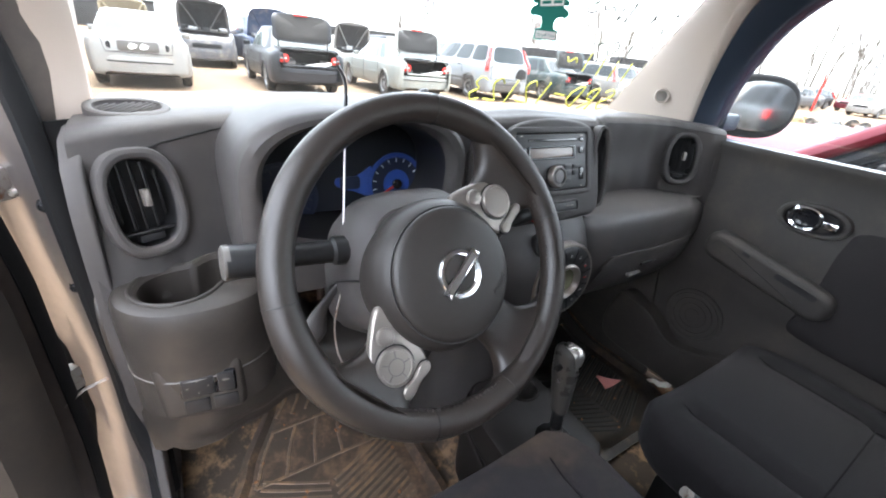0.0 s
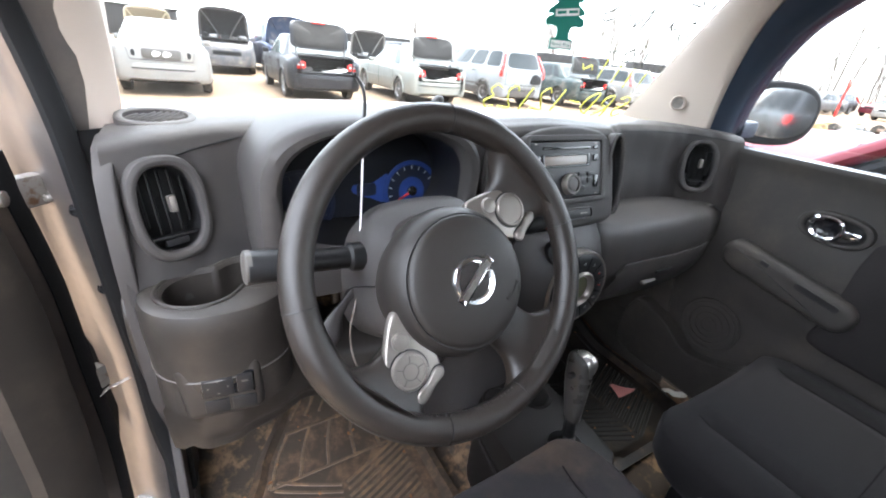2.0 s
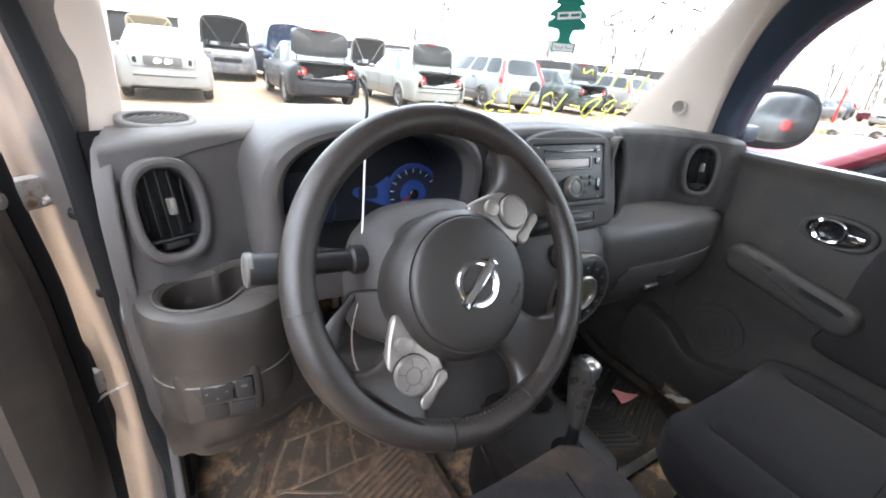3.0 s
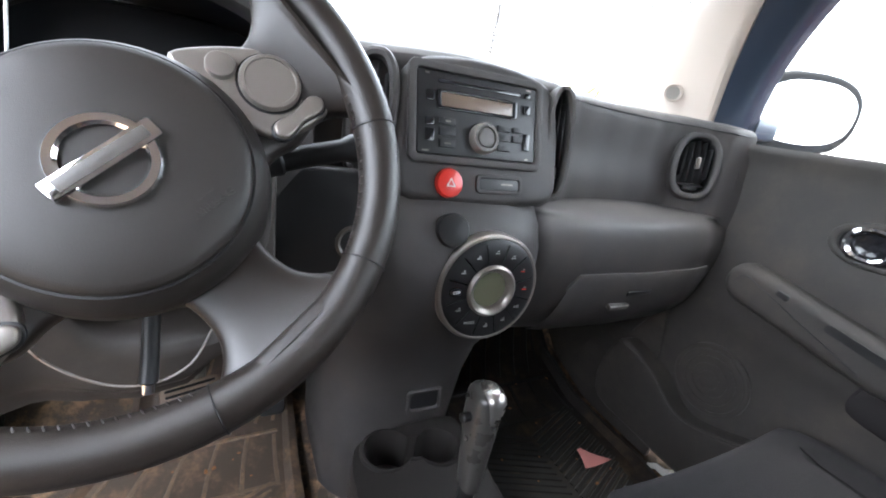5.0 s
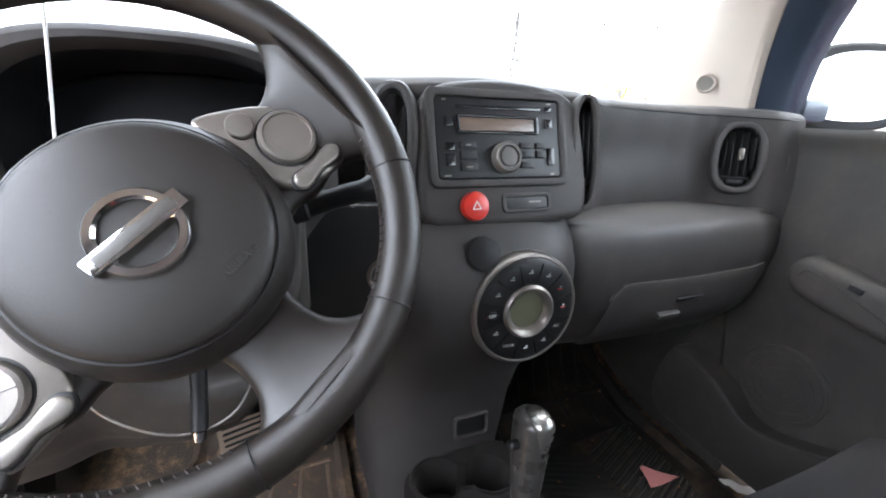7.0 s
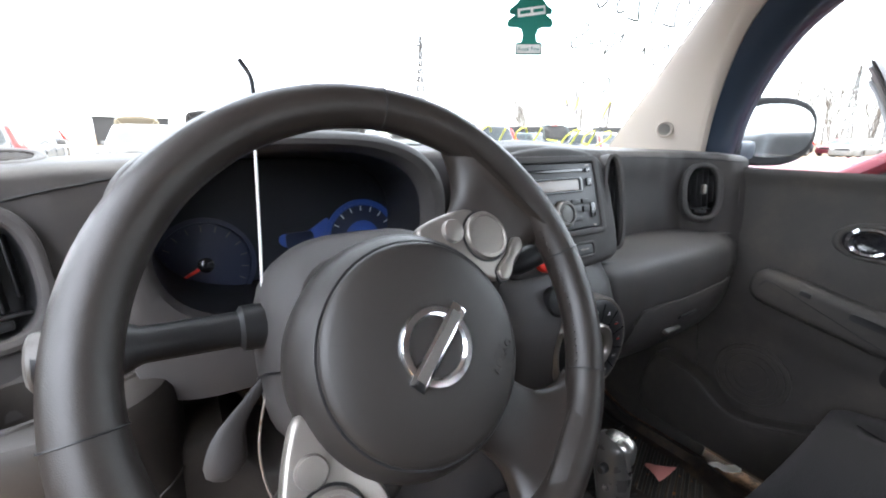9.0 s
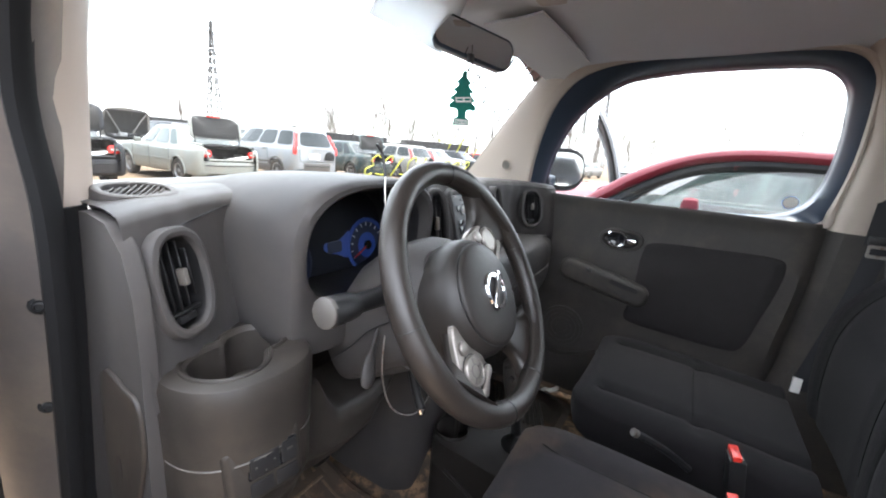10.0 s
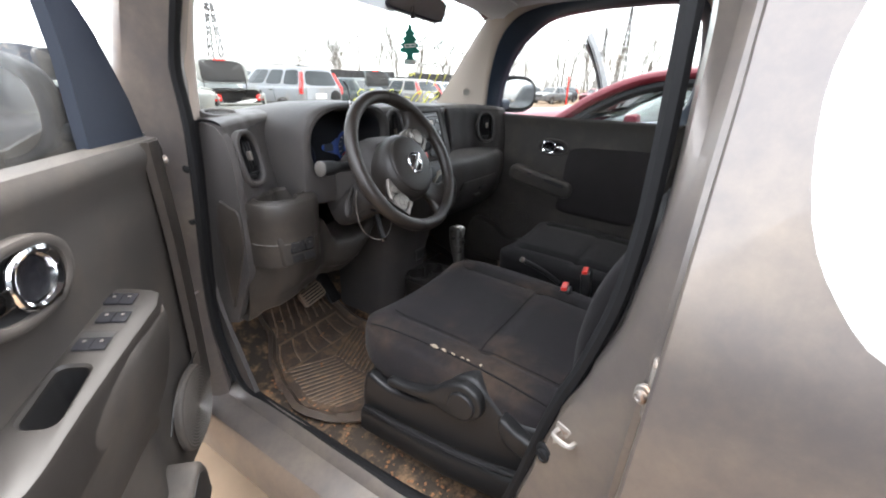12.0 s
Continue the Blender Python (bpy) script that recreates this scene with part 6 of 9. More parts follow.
part("mirror_sail", thick(bm, 0.02), FRAME_TRIM, ddoor, "black triangular corner piece")
bm = bmesh.new()
bm.faces.new([bm.verts.new(p) for p in smooth(fr, 3)])
pn = part("pane", bm, GLASS, ddoor)
pn.visible_shadow = False
MM = facing((-1.095, 0.005, 1.190), (-0.56, -0.83, 0.0))
mm = part("wing_mirror", slab(oval(0.215, 0.185, 2.6, 40), 0.05, MM @ Matrix.Translation((0, 0, -0.05)), 0.012), FRAME_TRIM, ddoor, "black oval door mirror")
part("mirror_shell", loft([put(oval(0.215 * f, 0.185 * f, 2.6, 32), z, MM) for f, z in ((1.0, -0.05), (0.98, -0.07), (0.85, -0.10), (0.55, -0.118), (0.2, -0.124))]), FRAME_TRIM, mm)
part("mirror_glass", slab(oval(0.185, 0.155, 2.6, 40), 0.002, MM @ Matrix.Translation((0, 0, 0.0005))), MIRROR, mm, "mirror glass")
part("mirror_foot", tube([dd(0.20, -0.02, 1.15), dd(0.21, -0.06, 1.15), dd(0.22, -0.11, 1.16)], [0.03, 0.026, 0.024], 10, squash=0.6), FRAME_TRIM, mm)
# Added black strip: shade in the hinge gap, given as dark material.
rows = []
for z in np.linspace(1.12, 0.34, 16):
    f = lerp(z, [(0.33, 0.004), (0.6, -0.010), (0.9, -0.008), (1.13, 0.012)])
    rows.append([dd(f + 0.020, -0.001, z), dd(f + 0.004, -0.004, z), dd(f - 0.006, -0.012, z), dd(f - 0.008, -0.024, z), dd(f - 0.007, -0.060, z), dd(f - 0.002, -0.064, z)])
part("gap_shade_strip", thick(grid(rows)[0], 0.003), SEAL, ddoor, "black strip painting the shade in the door gap")
for z in (1.06, 0.72):
    part("hinge", rbox((0.035, 0.022, 0.045), DD @ Matrix.Translation((-0.012, -0.020, z)), 0.006), STEEL, ddoor, "worn steel door hinge")
part("hinge_bolt", lathe([(0.010, 0), (0.010, 0.008), (0.006, 0.010)], facing(dd(0.052, 0.03, 1.075), DD.to_3x3() @ Vector((-0.6, 0.8, 0))), 10), STEEL, ddoor)

# ---- seats ----
SEAM = surface("black_seam_thread", (0.0060, 0.0055, 0.0058), 0.9, spec=0.08)
def cushion(x0, x1, yf, yr, zt, material, parent, sag=0.02, deep=0.155, square=3.4):
    """A rounded seat cushion with a cross seam and raised sides."""
    cx, hw, loops = (x0 + x1) / 2, (x1 - x0) / 2, []
    for y in np.linspace(yf, yr, 34):
        f = (yf - y) / (yf - yr)
        nose = math.sqrt(max(0.0, 1 - max(0, 1 - f / 0.19) ** 2))
        tail = math.sqrt(max(0.05, 1 - max(0, (f - 0.9) / 0.1) ** 2))
        top = zt + 0.008 * math.sin(f * 3) - sag * f
        th = deep * (0.35 + 0.65 * nose) * (0.8 + 0.2 * tail)
        w = hw * (0.80 + 0.20 * nose)
        lp = []
        for a, b in oval(2, 2, square, 64):
            z = top - th / 2 + b * th / 2 - (1 - nose) * 0.028
            if b > 0.3:
                z += 0.018 * abs(a) ** 3 - 0.014 * (1 - a * a)
                z -= 0.011 * math.exp(-((f - 0.56) / 0.022) ** 2) * (1 if abs(a) < 0.80 else 0)
                z -= 0.014 * math.exp(-((abs(a) - 0.62) / 0.05) ** 2) * (1 if f > 0.1 else 0)
            lp.append(Vector((cx + a * w, y, z)))
        loops.append(lp)
    body = part("cushion", loft(loops), material, parent)
    def top_at(f, a):
        """The point of the cushion's top at f from front to rear and a across it."""
        lp = loops[max(0, min(33, round(f * 33)))]
        want = cx + a * hw
        near = sorted((p for p in lp if p.z > sum(q.z for q in lp) / len(lp)), key=lambda p: abs(p.x - want))[:2]
        t = (want - near[0].x) / (near[1].x - near[0].x) if abs(near[1].x - near[0].x) > 1e-6 else 0
        return near[0].lerp(near[1], max(0, min(1, t))) + Vector((0, 0, 0.0004))
    for a in (-0.62, 0.62):
        part("seam", tube(smooth([top_at(f, a) for f in np.linspace(0.10, 0.92, 14)], 2), 0.0013, 5), SEAM, body, "sewn seam along the bolster")
    part("seam", tube(smooth([top_at(0.56, a) for a in np.linspace(-0.62, 0.62, 13)], 2), 0.0013, 5), SEAM, body, "sewn seam across the cushion")
    return body


def backrest(cx, hw, line, material, parent, th=0.13):
    """A rounded backrest along a side line of (y, z), bolsters forward."""
    pts = smooth([(0, y, z) for y, z in line], 6)
    loops = []
    for i, p in enumerate(pts):
        t = (pts[min(i + 1, len(pts) - 1)] - pts[max(i - 1, 0)]).normalized()
        nrm = Vector((0, t.z, -t.y))
        f = i / (len(pts) - 1)
        w = hw * math.sqrt(max(0.03, 1 - max(0, (f - 0.80) / 0.20) ** 2.2)) * (0.93 + 0.07 * min(1, f / 0.1))
        d = th * (1 - 0.45 * max(0, (f - 0.6) / 0.4)) * math.sqrt(max(0.04, 1 - max(0, (f - 0.94) / 0.06) ** 2))
        lp = []
        for a, b in oval(2, 2, 3.0, 48):
            off = -d / 2 + b * d / 2
            if b > 0.2:
                off += 0.030 * abs(a) ** 3 - 0.018 * (1 - a * a) - 0.007 * math.exp(-((abs(a) - 0.64) / 0.035) ** 2)
            lp.append(Vector((cx + a * w, p.y, p.z)) + nrm * off)
        loops.append(lp)
    body = part("backrest", loft(loops), material, parent)
    for k in (-0.64, 0.64):
        line_ = []
        for lp in loops[3:-6]:
            mid = sum((p.y for p in lp)) / len(lp)
            w = max(p.x for p in lp) - cx
            line_.append(min((p for p in lp if p.y > mid), key=lambda p: abs(p.x - cx - k * w)) + Vector((0, 0.0006, 0)))
        part("seam", tube(line_, 0.0013, 5), SEAM, body, "sewn seam along the bolster")
    return body


seat_d = thing("driver_seat", (-0.325, -0.6, 0.32), "black cloth driver seat with brown stains and a torn edge", "car seat", "front seats")
cushion(-0.616, -0.045, -0.312, -0.88, 0.705, CLOTH_STAINED, seat_d, sag=0.035, deep=0.19, square=3.4)
part("piping", tube(smooth([(-0.592, -0.352, 0.686), (-0.604, -0.42, 0.704), (-0.606, -0.56, 0.707), (-0.606, -0.70, 0.696), (-0.604, -0.84, 0.672)], 5), 0.0022, 6), CLOTH, seat_d, "piping along the cushion edge")
backrest(-0.325, 0.285, [(-0.865, 0.58), (-0.842, 0.75), (-0.842, 0.86), (-0.870, 0.97), (-0.945, 1.10), (-1.01, 1.20), (-1.06, 1.27)], CLOTH, seat_d, 0.15)
SB = axes((-0.585, 0, 0), (0, -1, 0), (0, 0, 1), (-1, 0, 0))
shield = [(0.35, 0.545), (0.43, 0.535), (0.52, 0.550), (0.57, 0.585), (0.605, 0.650), (0.66, 0.675), (0.71, 0.640), (0.75, 0.615), (0.84, 0.630), (0.90, 0.650), (0.91, 0.47), (0.80, 0.44), (0.60, 0.425), (0.36, 0.395)]
part("side_shield", slab([(p.x, p.y) for p in smooth([(x, y, 0) for x, y in shield], 4, True)], 0.045, SB @ Matrix.Translation((0, 0, -0.01)), 0.012), BLACK, seat_d, "black plastic seat side cover")
LV = SB @ Matrix.Translation((0.650, 0.618, 0.034)) @ pose(0, 0, 0, 0, 0, 12)
lever = [(0.0, 0.048), (-0.045, 0.036), (-0.085, 0.014), (-0.15, 0.008), (-0.20, 0.014), (-0.213, 0.004), (-0.20, -0.006), (-0.14, -0.016), (-0.08, -0.022), (-0.04, -0.040), (0.0, -0.045), (0.042, -0.02), (0.045, 0.02), (0.025, 0.042)]
part("height_lever", slab([(p.x, p.y) for p in smooth([(x, y, 0) for x, y in lever], 4, True)], 0.022, LV, 0.008, 3), BLACK, seat_d, "black seat height lever")
part("lever_cap", lathe([(0.032, 0.018), (0.032, 0.027), (0.029, 0.030), (0, 0.031)], LV, 30, caps=(True, False)), BLACK, seat_d)
part("rail_cover", loft([[Vector((-0.605 + a * 0.032, y, 0.405 + 0.05 * max(0, (-y - 0.6) / 0.3) + b * 0.042)) for a, b in oval(2, 2, 3.2, 20)] for y in np.linspace(-0.345, -0.90, 14)]), BLACK, seat_d)
part("shield_fold", tube(smooth([(-0.632, -0.36, 0.455), (-0.636, -0.50, 0.462), (-0.637, -0.65, 0.475), (-0.636, -0.78, 0.500), (-0.632, -0.88, 0.525)], 4), 0.009, 8, squash=0.6), BLACK, seat_d, "fold along the side cover")
part("hinge_cover", slab([(p.x, p.y) for p in smooth([(0.74, 0.63, 0), (0.80, 0.605, 0), (0.89, 0.62, 0), (0.91, 0.68, 0), (0.89, 0.57, 0), (0.80, 0.555, 0), (0.745, 0.58, 0)], 3, True)], 0.030, SB @ Matrix.Translation((0, 0, 0.03)), 0.010), BLACK, seat_d, "bulged hinge cover")
part("seat_frame", rbox((0.46, 0.46, 0.16), (-0.325, -0.62, 0.44), 0.02), BLACK, seat_d)
for y, w in ((-0.556, 0.010), (-0.580, 0.006), (-0.604, 0.005), (-0.628, 0.004), (-0.642, 0.003), (-0.672, 0.003)):
    bm = slab([(w * math.cos(t) * (1 + 0.3 * math.sin(3 * t)), (0.0015 + w * 0.14) * math.sin(t) * (1 + 0.4 * math.cos(2 * t + y * 40))) for t in np.linspace(0, 6.28, 14, endpoint=False)], 0.003, facing((-0.606, y, 0.7085), (-0.6, 0, 0.8), (0, 1, 0)) @ pose(0, 0, 0, 0, 0, 90), 0.001)
    part("torn_foam", bm, FOAM, seat_d, "pale foam showing at the torn edge")

seat_p = thing("passenger_seat", (0.41, -0.65, 0.32), "black cloth passenger seat with a reclined backrest", "car seat", "front seats")
cushion(0.125, 0.690, -0.345, -0.87, 0.668, CLOTH, seat_p, 0.030, deep=0.175, square=3.0)
backrest(0.41, 0.285, [(-0.93, 0.58), (-0.92, 0.70), (-0.925, 0.84), (-0.965, 0.95), (-1.06, 1.06), (-1.15, 1.15), (-1.20, 1.20)], CLOTH, seat_p, 0.14)
part("seat_frame", rbox((0.46, 0.46, 0.16), (0.41, -0.64, 0.42), 0.02), BLACK, seat_p)
part("recline_lever", tube(smooth([(-0.018, -0.521, 0.705), (0.0, -0.545, 0.69), (0.03, -0.585, 0.66), (0.06, -0.63, 0.62)], 4), [0.0085] * 3 + [0.008] * 10, 8), BLACK, seat_p, "thin black lever with a chrome tip")
part("lever_tip", tube([(-0.0235, -0.5135, 0.7105), (-0.018, -0.521, 0.705)], 0.0088, 10), STEEL, seat_p)


def buckle(at, tilt):
    b = thing("belt_buckle", at, "black seat belt buckle with a red release button", "seat belt buckle", "buckles between the seats")
    m = Matrix.Translation(at) @ pose(0, 0, 0, tilt, 0, 8)
    part("body", rbox((0.050, 0.032, 0.085), m @ Matrix.Translation((0, 0, -0.047)), 0.008), BLACK, b)
    part("release_button", rbox((0.046, 0.018, 0.012), m @ Matrix.Translation((0, 0.002, 0.0)), 0.003), RED, b, "red release button")
    part("tongue_slot", rbox((0.034, 0.004, 0.003), m @ Matrix.Translation((0, -0.010, -0.0035)), 0.001), BLACK_GLOSS, b)
    part("stalk", tube([m @ Vector((0, 0, -0.085)), m @ Vector((0, -0.02, -0.15)), m @ Vector((0, -0.05, -0.22))], 0.014, 8, squash=0.5), BLACK, b)


buckle((0.090, -0.706, 0.678), -8)
buckle((-0.096, -0.692, 0.690), -8)

# passenger's belt on the pillar
WEB = surface("black_belt_webbing", (0.014, 0.014, 0.016), 0.8, grain=0.5, grain_scale=300)
belt = thing("seat_belt", (0.66, -0.99, 1.1), "black seat belt hanging on the pillar", "seat belt")
def web(pts, w):
    rows = [[p + Vector((0.003, w / 2, 0)), p + Vector((0, w / 6, 0)), p + Vector((0, -w / 6, 0)), p + Vector((0.003, -w / 2, 0))] for p in smooth(pts, 5)]
    return thick(grid(rows)[0], 0.0015)
part("upper_webbing", web([(0.642, -0.985, 1.395), (0.650, -0.985, 1.25), (0.664, -0.985, 1.09)], 0.066), WEB, belt)
part("lower_webbing", web([(0.664, -0.985, 1.09), (0.668, -0.97, 0.95), (0.672, -0.94, 0.78), (0.674, -0.91, 0.62)], 0.045), WEB, belt)
part("shoulder_guide", rbox((0.03, 0.075, 0.03), (0.646, -0.985, 1.40), 0.008), PILLAR, belt, "pale belt guide")
part("guide_slide", rbox((0.02, 0.035, 0.11), (0.640, -0.985, 1.44), 0.006), PILLAR, belt)
part("tongue", rim(rrect(0.055, 0.036, 0.006), rrect(0.042, 0.018, 0.004), 0.004, facing((0.655, -0.985, 1.075), (-1, -0.1, 0)), 0.001), STEEL, belt, "steel belt tongue")
part("tongue_grip", rbox((0.012, 0.058, 0.022), (0.657, -0.985, 1.105), 0.005), BLACK, belt)
part("anchor", rbox((0.012, 0.025, 0.05), (0.676, -0.905, 0.635), 0.004), WHITE, belt, "pale belt anchor")
vent(bp, (0.640, -0.985, 1.555), (-1, 0, -0.3), 0.03, 0.03, 1, PILLAR, knob=False)

# ---- centre console ----
con = thing("centre_console", (0, -0.25, 0.4), "dark plastic console with cup holders and a gear lever", "console")
cout = [(p.x, p.y) for p in smooth([(-0.122, -0.17, 0), (-0.114, -0.105, 0), (-0.088, -0.070, 0), (0.0, -0.054, 0), (0.085, -0.056, 0), (0.098, -0.10, 0), (0.10, -0.26, 0), (0.092, -0.33, 0), (0.0, -0.345, 0), (-0.10, -0.34, 0), (-0.122, -0.28, 0)], 5, True)]
N = len(cout)
part("tray", slab(cout, 0.170, Matrix.Translation((0, 0, 0.305)), 0.004, 2), CONSOLE, con)
CC = (-0.012, -0.116)
def poly_out(poly, o, a):
    """How far the outline lies from o in the direction a."""
    d, best = Vector((math.cos(a), math.sin(a))), 0.0
    for k in range(len(poly)):
        p, q = Vector(poly[k - 1]) - Vector(o), Vector(poly[k]) - Vector(o)
        e = q - p
        den = d.x * e.y - d.y * e.x
        if abs(den) > 1e-9:
            t, u = (p.x * e.y - p.y * e.x) / den, (p.x * d.y - p.y * d.x) / den
            if t > 0 and -0.001 <= u <= 1.001:
                best = max(best, t)
    return best
ring_o, ring_i = [], []
for k in range(64):
    a = 2 * math.pi * k / 64
    for ring, r in ((ring_o, poly_out(cout, CC, a)), (ring_i, max(ray_out((-0.052, -0.108), 0.040, CC, a), ray_out((0.029, -0.124), 0.037, CC, a), 0.022))):
        ring.append((CC[0] + r * math.cos(a), CC[1] + r * math.sin(a)))
grow = lambda ring, f: [(CC[0] + (x - CC[0]) * f, CC[1] + (y - CC[1]) * f) for x, y in ring]
def top_of(ring, z):
    """The console's top falls towards the rear."""
    return [Vector((x, y, z - 0.10 * max(0, -0.17 - y))) for x, y in ring]
part("cup_tub", loft([put(ring_o, 0.473, I), top_of(ring_o, 0.537), top_of(grow(ring_o, 0.985), 0.545), top_of(grow(ring_o, 0.95), 0.547), top_of(grow(ring_i, 1.13), 0.548), top_of(grow(ring_i, 1.10), 0.554), top_of(grow(ring_i, 1.04), 0.554), put(ring_i, 0.547, I),
                        put(grow(ring_i, 0.97), 0.507, I), put(grow(ring_i, 0.94), 0.477, I)], caps=(False, True)), CONSOLE, con, "two cup wells joined in the console top")
part("side_pocket_rim", tube(smooth([(-0.124, -0.13, 0.485), (-0.127, -0.17, 0.470), (-0.127, -0.22, 0.445), (-0.126, -0.27, 0.400), (-0.124, -0.31, 0.385)], 4), 0.005, 6), CONSOLE, con)
g = [(0.006, -0.262, 0.535), (0.012, -0.252, 0.60), (0.020, -0.240, 0.65), (0.027, -0.229, 0.70), (0.032, -0.222, 0.735)]
lev = part("gear_lever", tube(g[:4], [0.0135, 0.0125, 0.012, 0.011], 12), BLACK, con, "gear lever with a silver and black grip")
part("lever_boot", lathe([(0.040, -0.02), (0.040, 0.004), (0.034, 0.010), (0.020, 0.018), (0.014, 0.030)], Matrix.Translation((0.004, -0.264, 0.540)), 24), BLACK, lev, "round boot at the lever's foot")
line = smooth(g[1:], 5)
ALLOY_GRIP = surface("satin_metal_grip", (0.36, 0.345, 0.32), 0.28, metal=0.9, vary=0.06)
def handle(dx, dy, w, d, up, first):
    pts = [p + Vector((dx, dy, up)) for p in line[first:]]
    loops = []
    for k, p in enumerate(pts):
        f = 0.62 + 0.38 * min(1, (k + 1) / 9)
        loops.append([Vector((p.x + a * w * f, p.y + b * d * f, p.z)) for a, b in oval(2, 2, 2.6, 24)])
    for f, z in ((0.96, 0.006), (0.84, 0.011), (0.60, 0.015), (0.28, 0.0165)):
        loops.append([Vector((pts[-1].x + a * w * f, pts[-1].y + b * d * f, pts[-1].z + z)) for a, b in oval(2, 2, 2.6, 24)])
    return loft(loops)
part("grip", handle(0, 0, 0.0205, 0.028, 0.0, 1), surface("worn_shiny_grip", (0.055, 0.051, 0.047), 0.3, metal=0.3, vary=0.2, scale=25), lev)
part("grip_face", handle(0.0055, -0.006, 0.0180, 0.0265, 0.004, 7), ALLOY_GRIP, lev, "silver cap of the grip")
part("shift_button", lathe([(0.007, 0), (0.007, 0.012), (0.005, 0.014)], facing((0.008, -0.228, 0.712), (-1, -0.1, 0.1)), 14), BLACK, lev)
part("lower_button", lathe([(0.0045, 0), (0.0045, 0.008), (0.003, 0.009)], facing((0.009, -0.236, 0.682), (-1, -0.1, 0.1)), 12), GREY_PLASTIC, lev)
part("rear_tray", rbox((0.20, 0.42, 0.10), (0.01, -0.58, 0.45), 0.02), BLACK, con)

# ---- pedals ----
ped = thing("brake_pedal", (-0.36, 0.17, 0.5), "worn brake pedal with a ribbed pad", "pedal")
m = facing((-0.360, 0.165, 0.505), (0, -0.80, 0.60)) @ pose(0, 0, 0, 0, 0, 10)
part("pad", slab(rrect(0.105, 0.062, 0.014), 0.014, m, 0.004), surface("dusty_pedal_rubber", (0.17, 0.125, 0.09), 0.8, grain=0.4, grain_scale=200), ped)
for i in range(-2, 3):
    part("rib", rbox((0.085, 0.005, 0.004), m @ Matrix.Translation((0, i * 0.011, 0.015)), 0.001, 1), SEAL, ped)
part("arm", tube([m @ Vector((0.01, 0.0, 0)), m @ Vector((0.02, 0.05, -0.03)), (-0.33, 0.30, 0.72)], 0.009, 8), STEEL, ped)
acc = thing("accelerator_pedal", (-0.22, 0.25, 0.45), "narrow black accelerator pedal", "pedal")
part("pad", slab(rrect(0.055, 0.15, 0.012), 0.012, facing((-0.215, 0.245, 0.455), (0, -0.75, 0.66)), 0.004), BLACK, acc)
part("arm", tube([(-0.215, 0.26, 0.46), (-0.215, 0.34, 0.60), (-0.215, 0.36, 0.72)], 0.008, 8), BLACK, acc)

# ---- floor mats: tray with raised ribs ----
def mat(name, x0, x1, y0, y1, label):
    t = thing(name, ((x0 + x1) / 2, (y0 + y1) / 2, 0.31), label, "floor mat", "floor mats")
    w, h = x1 - x0, y1 - y0
    cx, cy = (x0 + x1) / 2, (y0 + y1) / 2
    def at(u, v, d):
        x, y = cx + u * w / 2, cy + v * h / 2
        if name == "driver_mat":
            left = lerp(y, [(-0.30, -0.600), (-0.27, -0.635), (-0.20, -0.658), (-0.09, -0.662), (0.02, -0.630), (0.124, -0.585), (0.276, -0.490), (0.5, -0.46)])
            x = left + (x1 - left) * (u + 1) / 2
        return Vector((x, y, floor_z(x * 0 - 0.4, y) + d))
    def edge(u, v):
        r = (abs(u) ** 6 + abs(v) ** 6) ** (1 / 6)
        return 0.020 * math.sin(min(1, max(0, (r - 0.88) / 0.12)) * 2.4)
    rows = []
    for v in np.linspace(-1, 1, 41):
        k = 1 - 0.16 * max(0, -v - 0.55) ** 1.0 / 0.45
        rows.append([at(u * k, v, 0.008 + edge(u, v)) for u in np.linspace(-1, 1, 33)])
    part("tray", thick(grid(rows)[0], 0.006), MAT_RUBBER if name == "driver_mat" else MAT_DARK, t)
    def ridge(a, b, wd=0.007, nm="rib"):
        pts = [at(a[0] + (b[0] - a[0]) * f, a[1] + (b[1] - a[1]) * f, 0.011) for f in np.linspace(0, 1, 6)]
        part(nm, tube(pts, wd if name == "driver_mat" else wd * 1.25, 6, squash=0.9), RIB_RUBBER if name == "driver_mat" else BLACK, t)
    for i in range(15):
        v = -0.84 + i * 0.050
        ridge((-0.74 + 0.02 * max(0, 4 - i), v + 0.17), (-0.03, v - 0.02), 0.0062)
        ridge((0.03, v - 0.02), (0.74 - 0.02 * max(0, 4 - i), v + 0.17), 0.0062)
    for v in (0.0, 0.32):
        ridge((-0.8, v), (0.8, v + 0.02), 0.0062)
    for u in (-0.8, -0.48, -0.16, 0.16, 0.48, 0.8):
        ridge((u, 0.0), (u * 0.95, 0.32), 0.0062)
    for i in range(8):
        u = -0.8 + i * 0.22
        ridge((u, 0.40), (min(0.85, u + 0.32), 0.85), 0.0062)
    return t


mat("driver_mat", -0.645, -0.165, -0.30, 0.46, "muddy ribbed rubber floor mat under the wheel")
mat("passenger_mat", 0.17, 0.66, -0.28, 0.46, "dark ribbed rubber floor mat with litter")

# litter on the passenger's floor
pap = thing("paper_scrap", (0.52, -0.08, 0.323), "small pink printed paper scrap on the floor mat", "paper")
rows = [[(0.505 - 0.007 * j + (0.006 + 0.0235 * j / 3) * i, -0.044 - 0.018 * j, 0.323 + 0.004 * math.sin(i * 1.3 + j)) for i in range(4)] for j in range(4)]
part("scrap", thick(grid(rows)[0], 0.0006), surface("pink_paper", (0.42, 0.16, 0.15), 0.7), pap)
pap = thing("paper_strip", (0.67, -0.17, 0.325), "crumpled white paper strip on the floor", "paper")
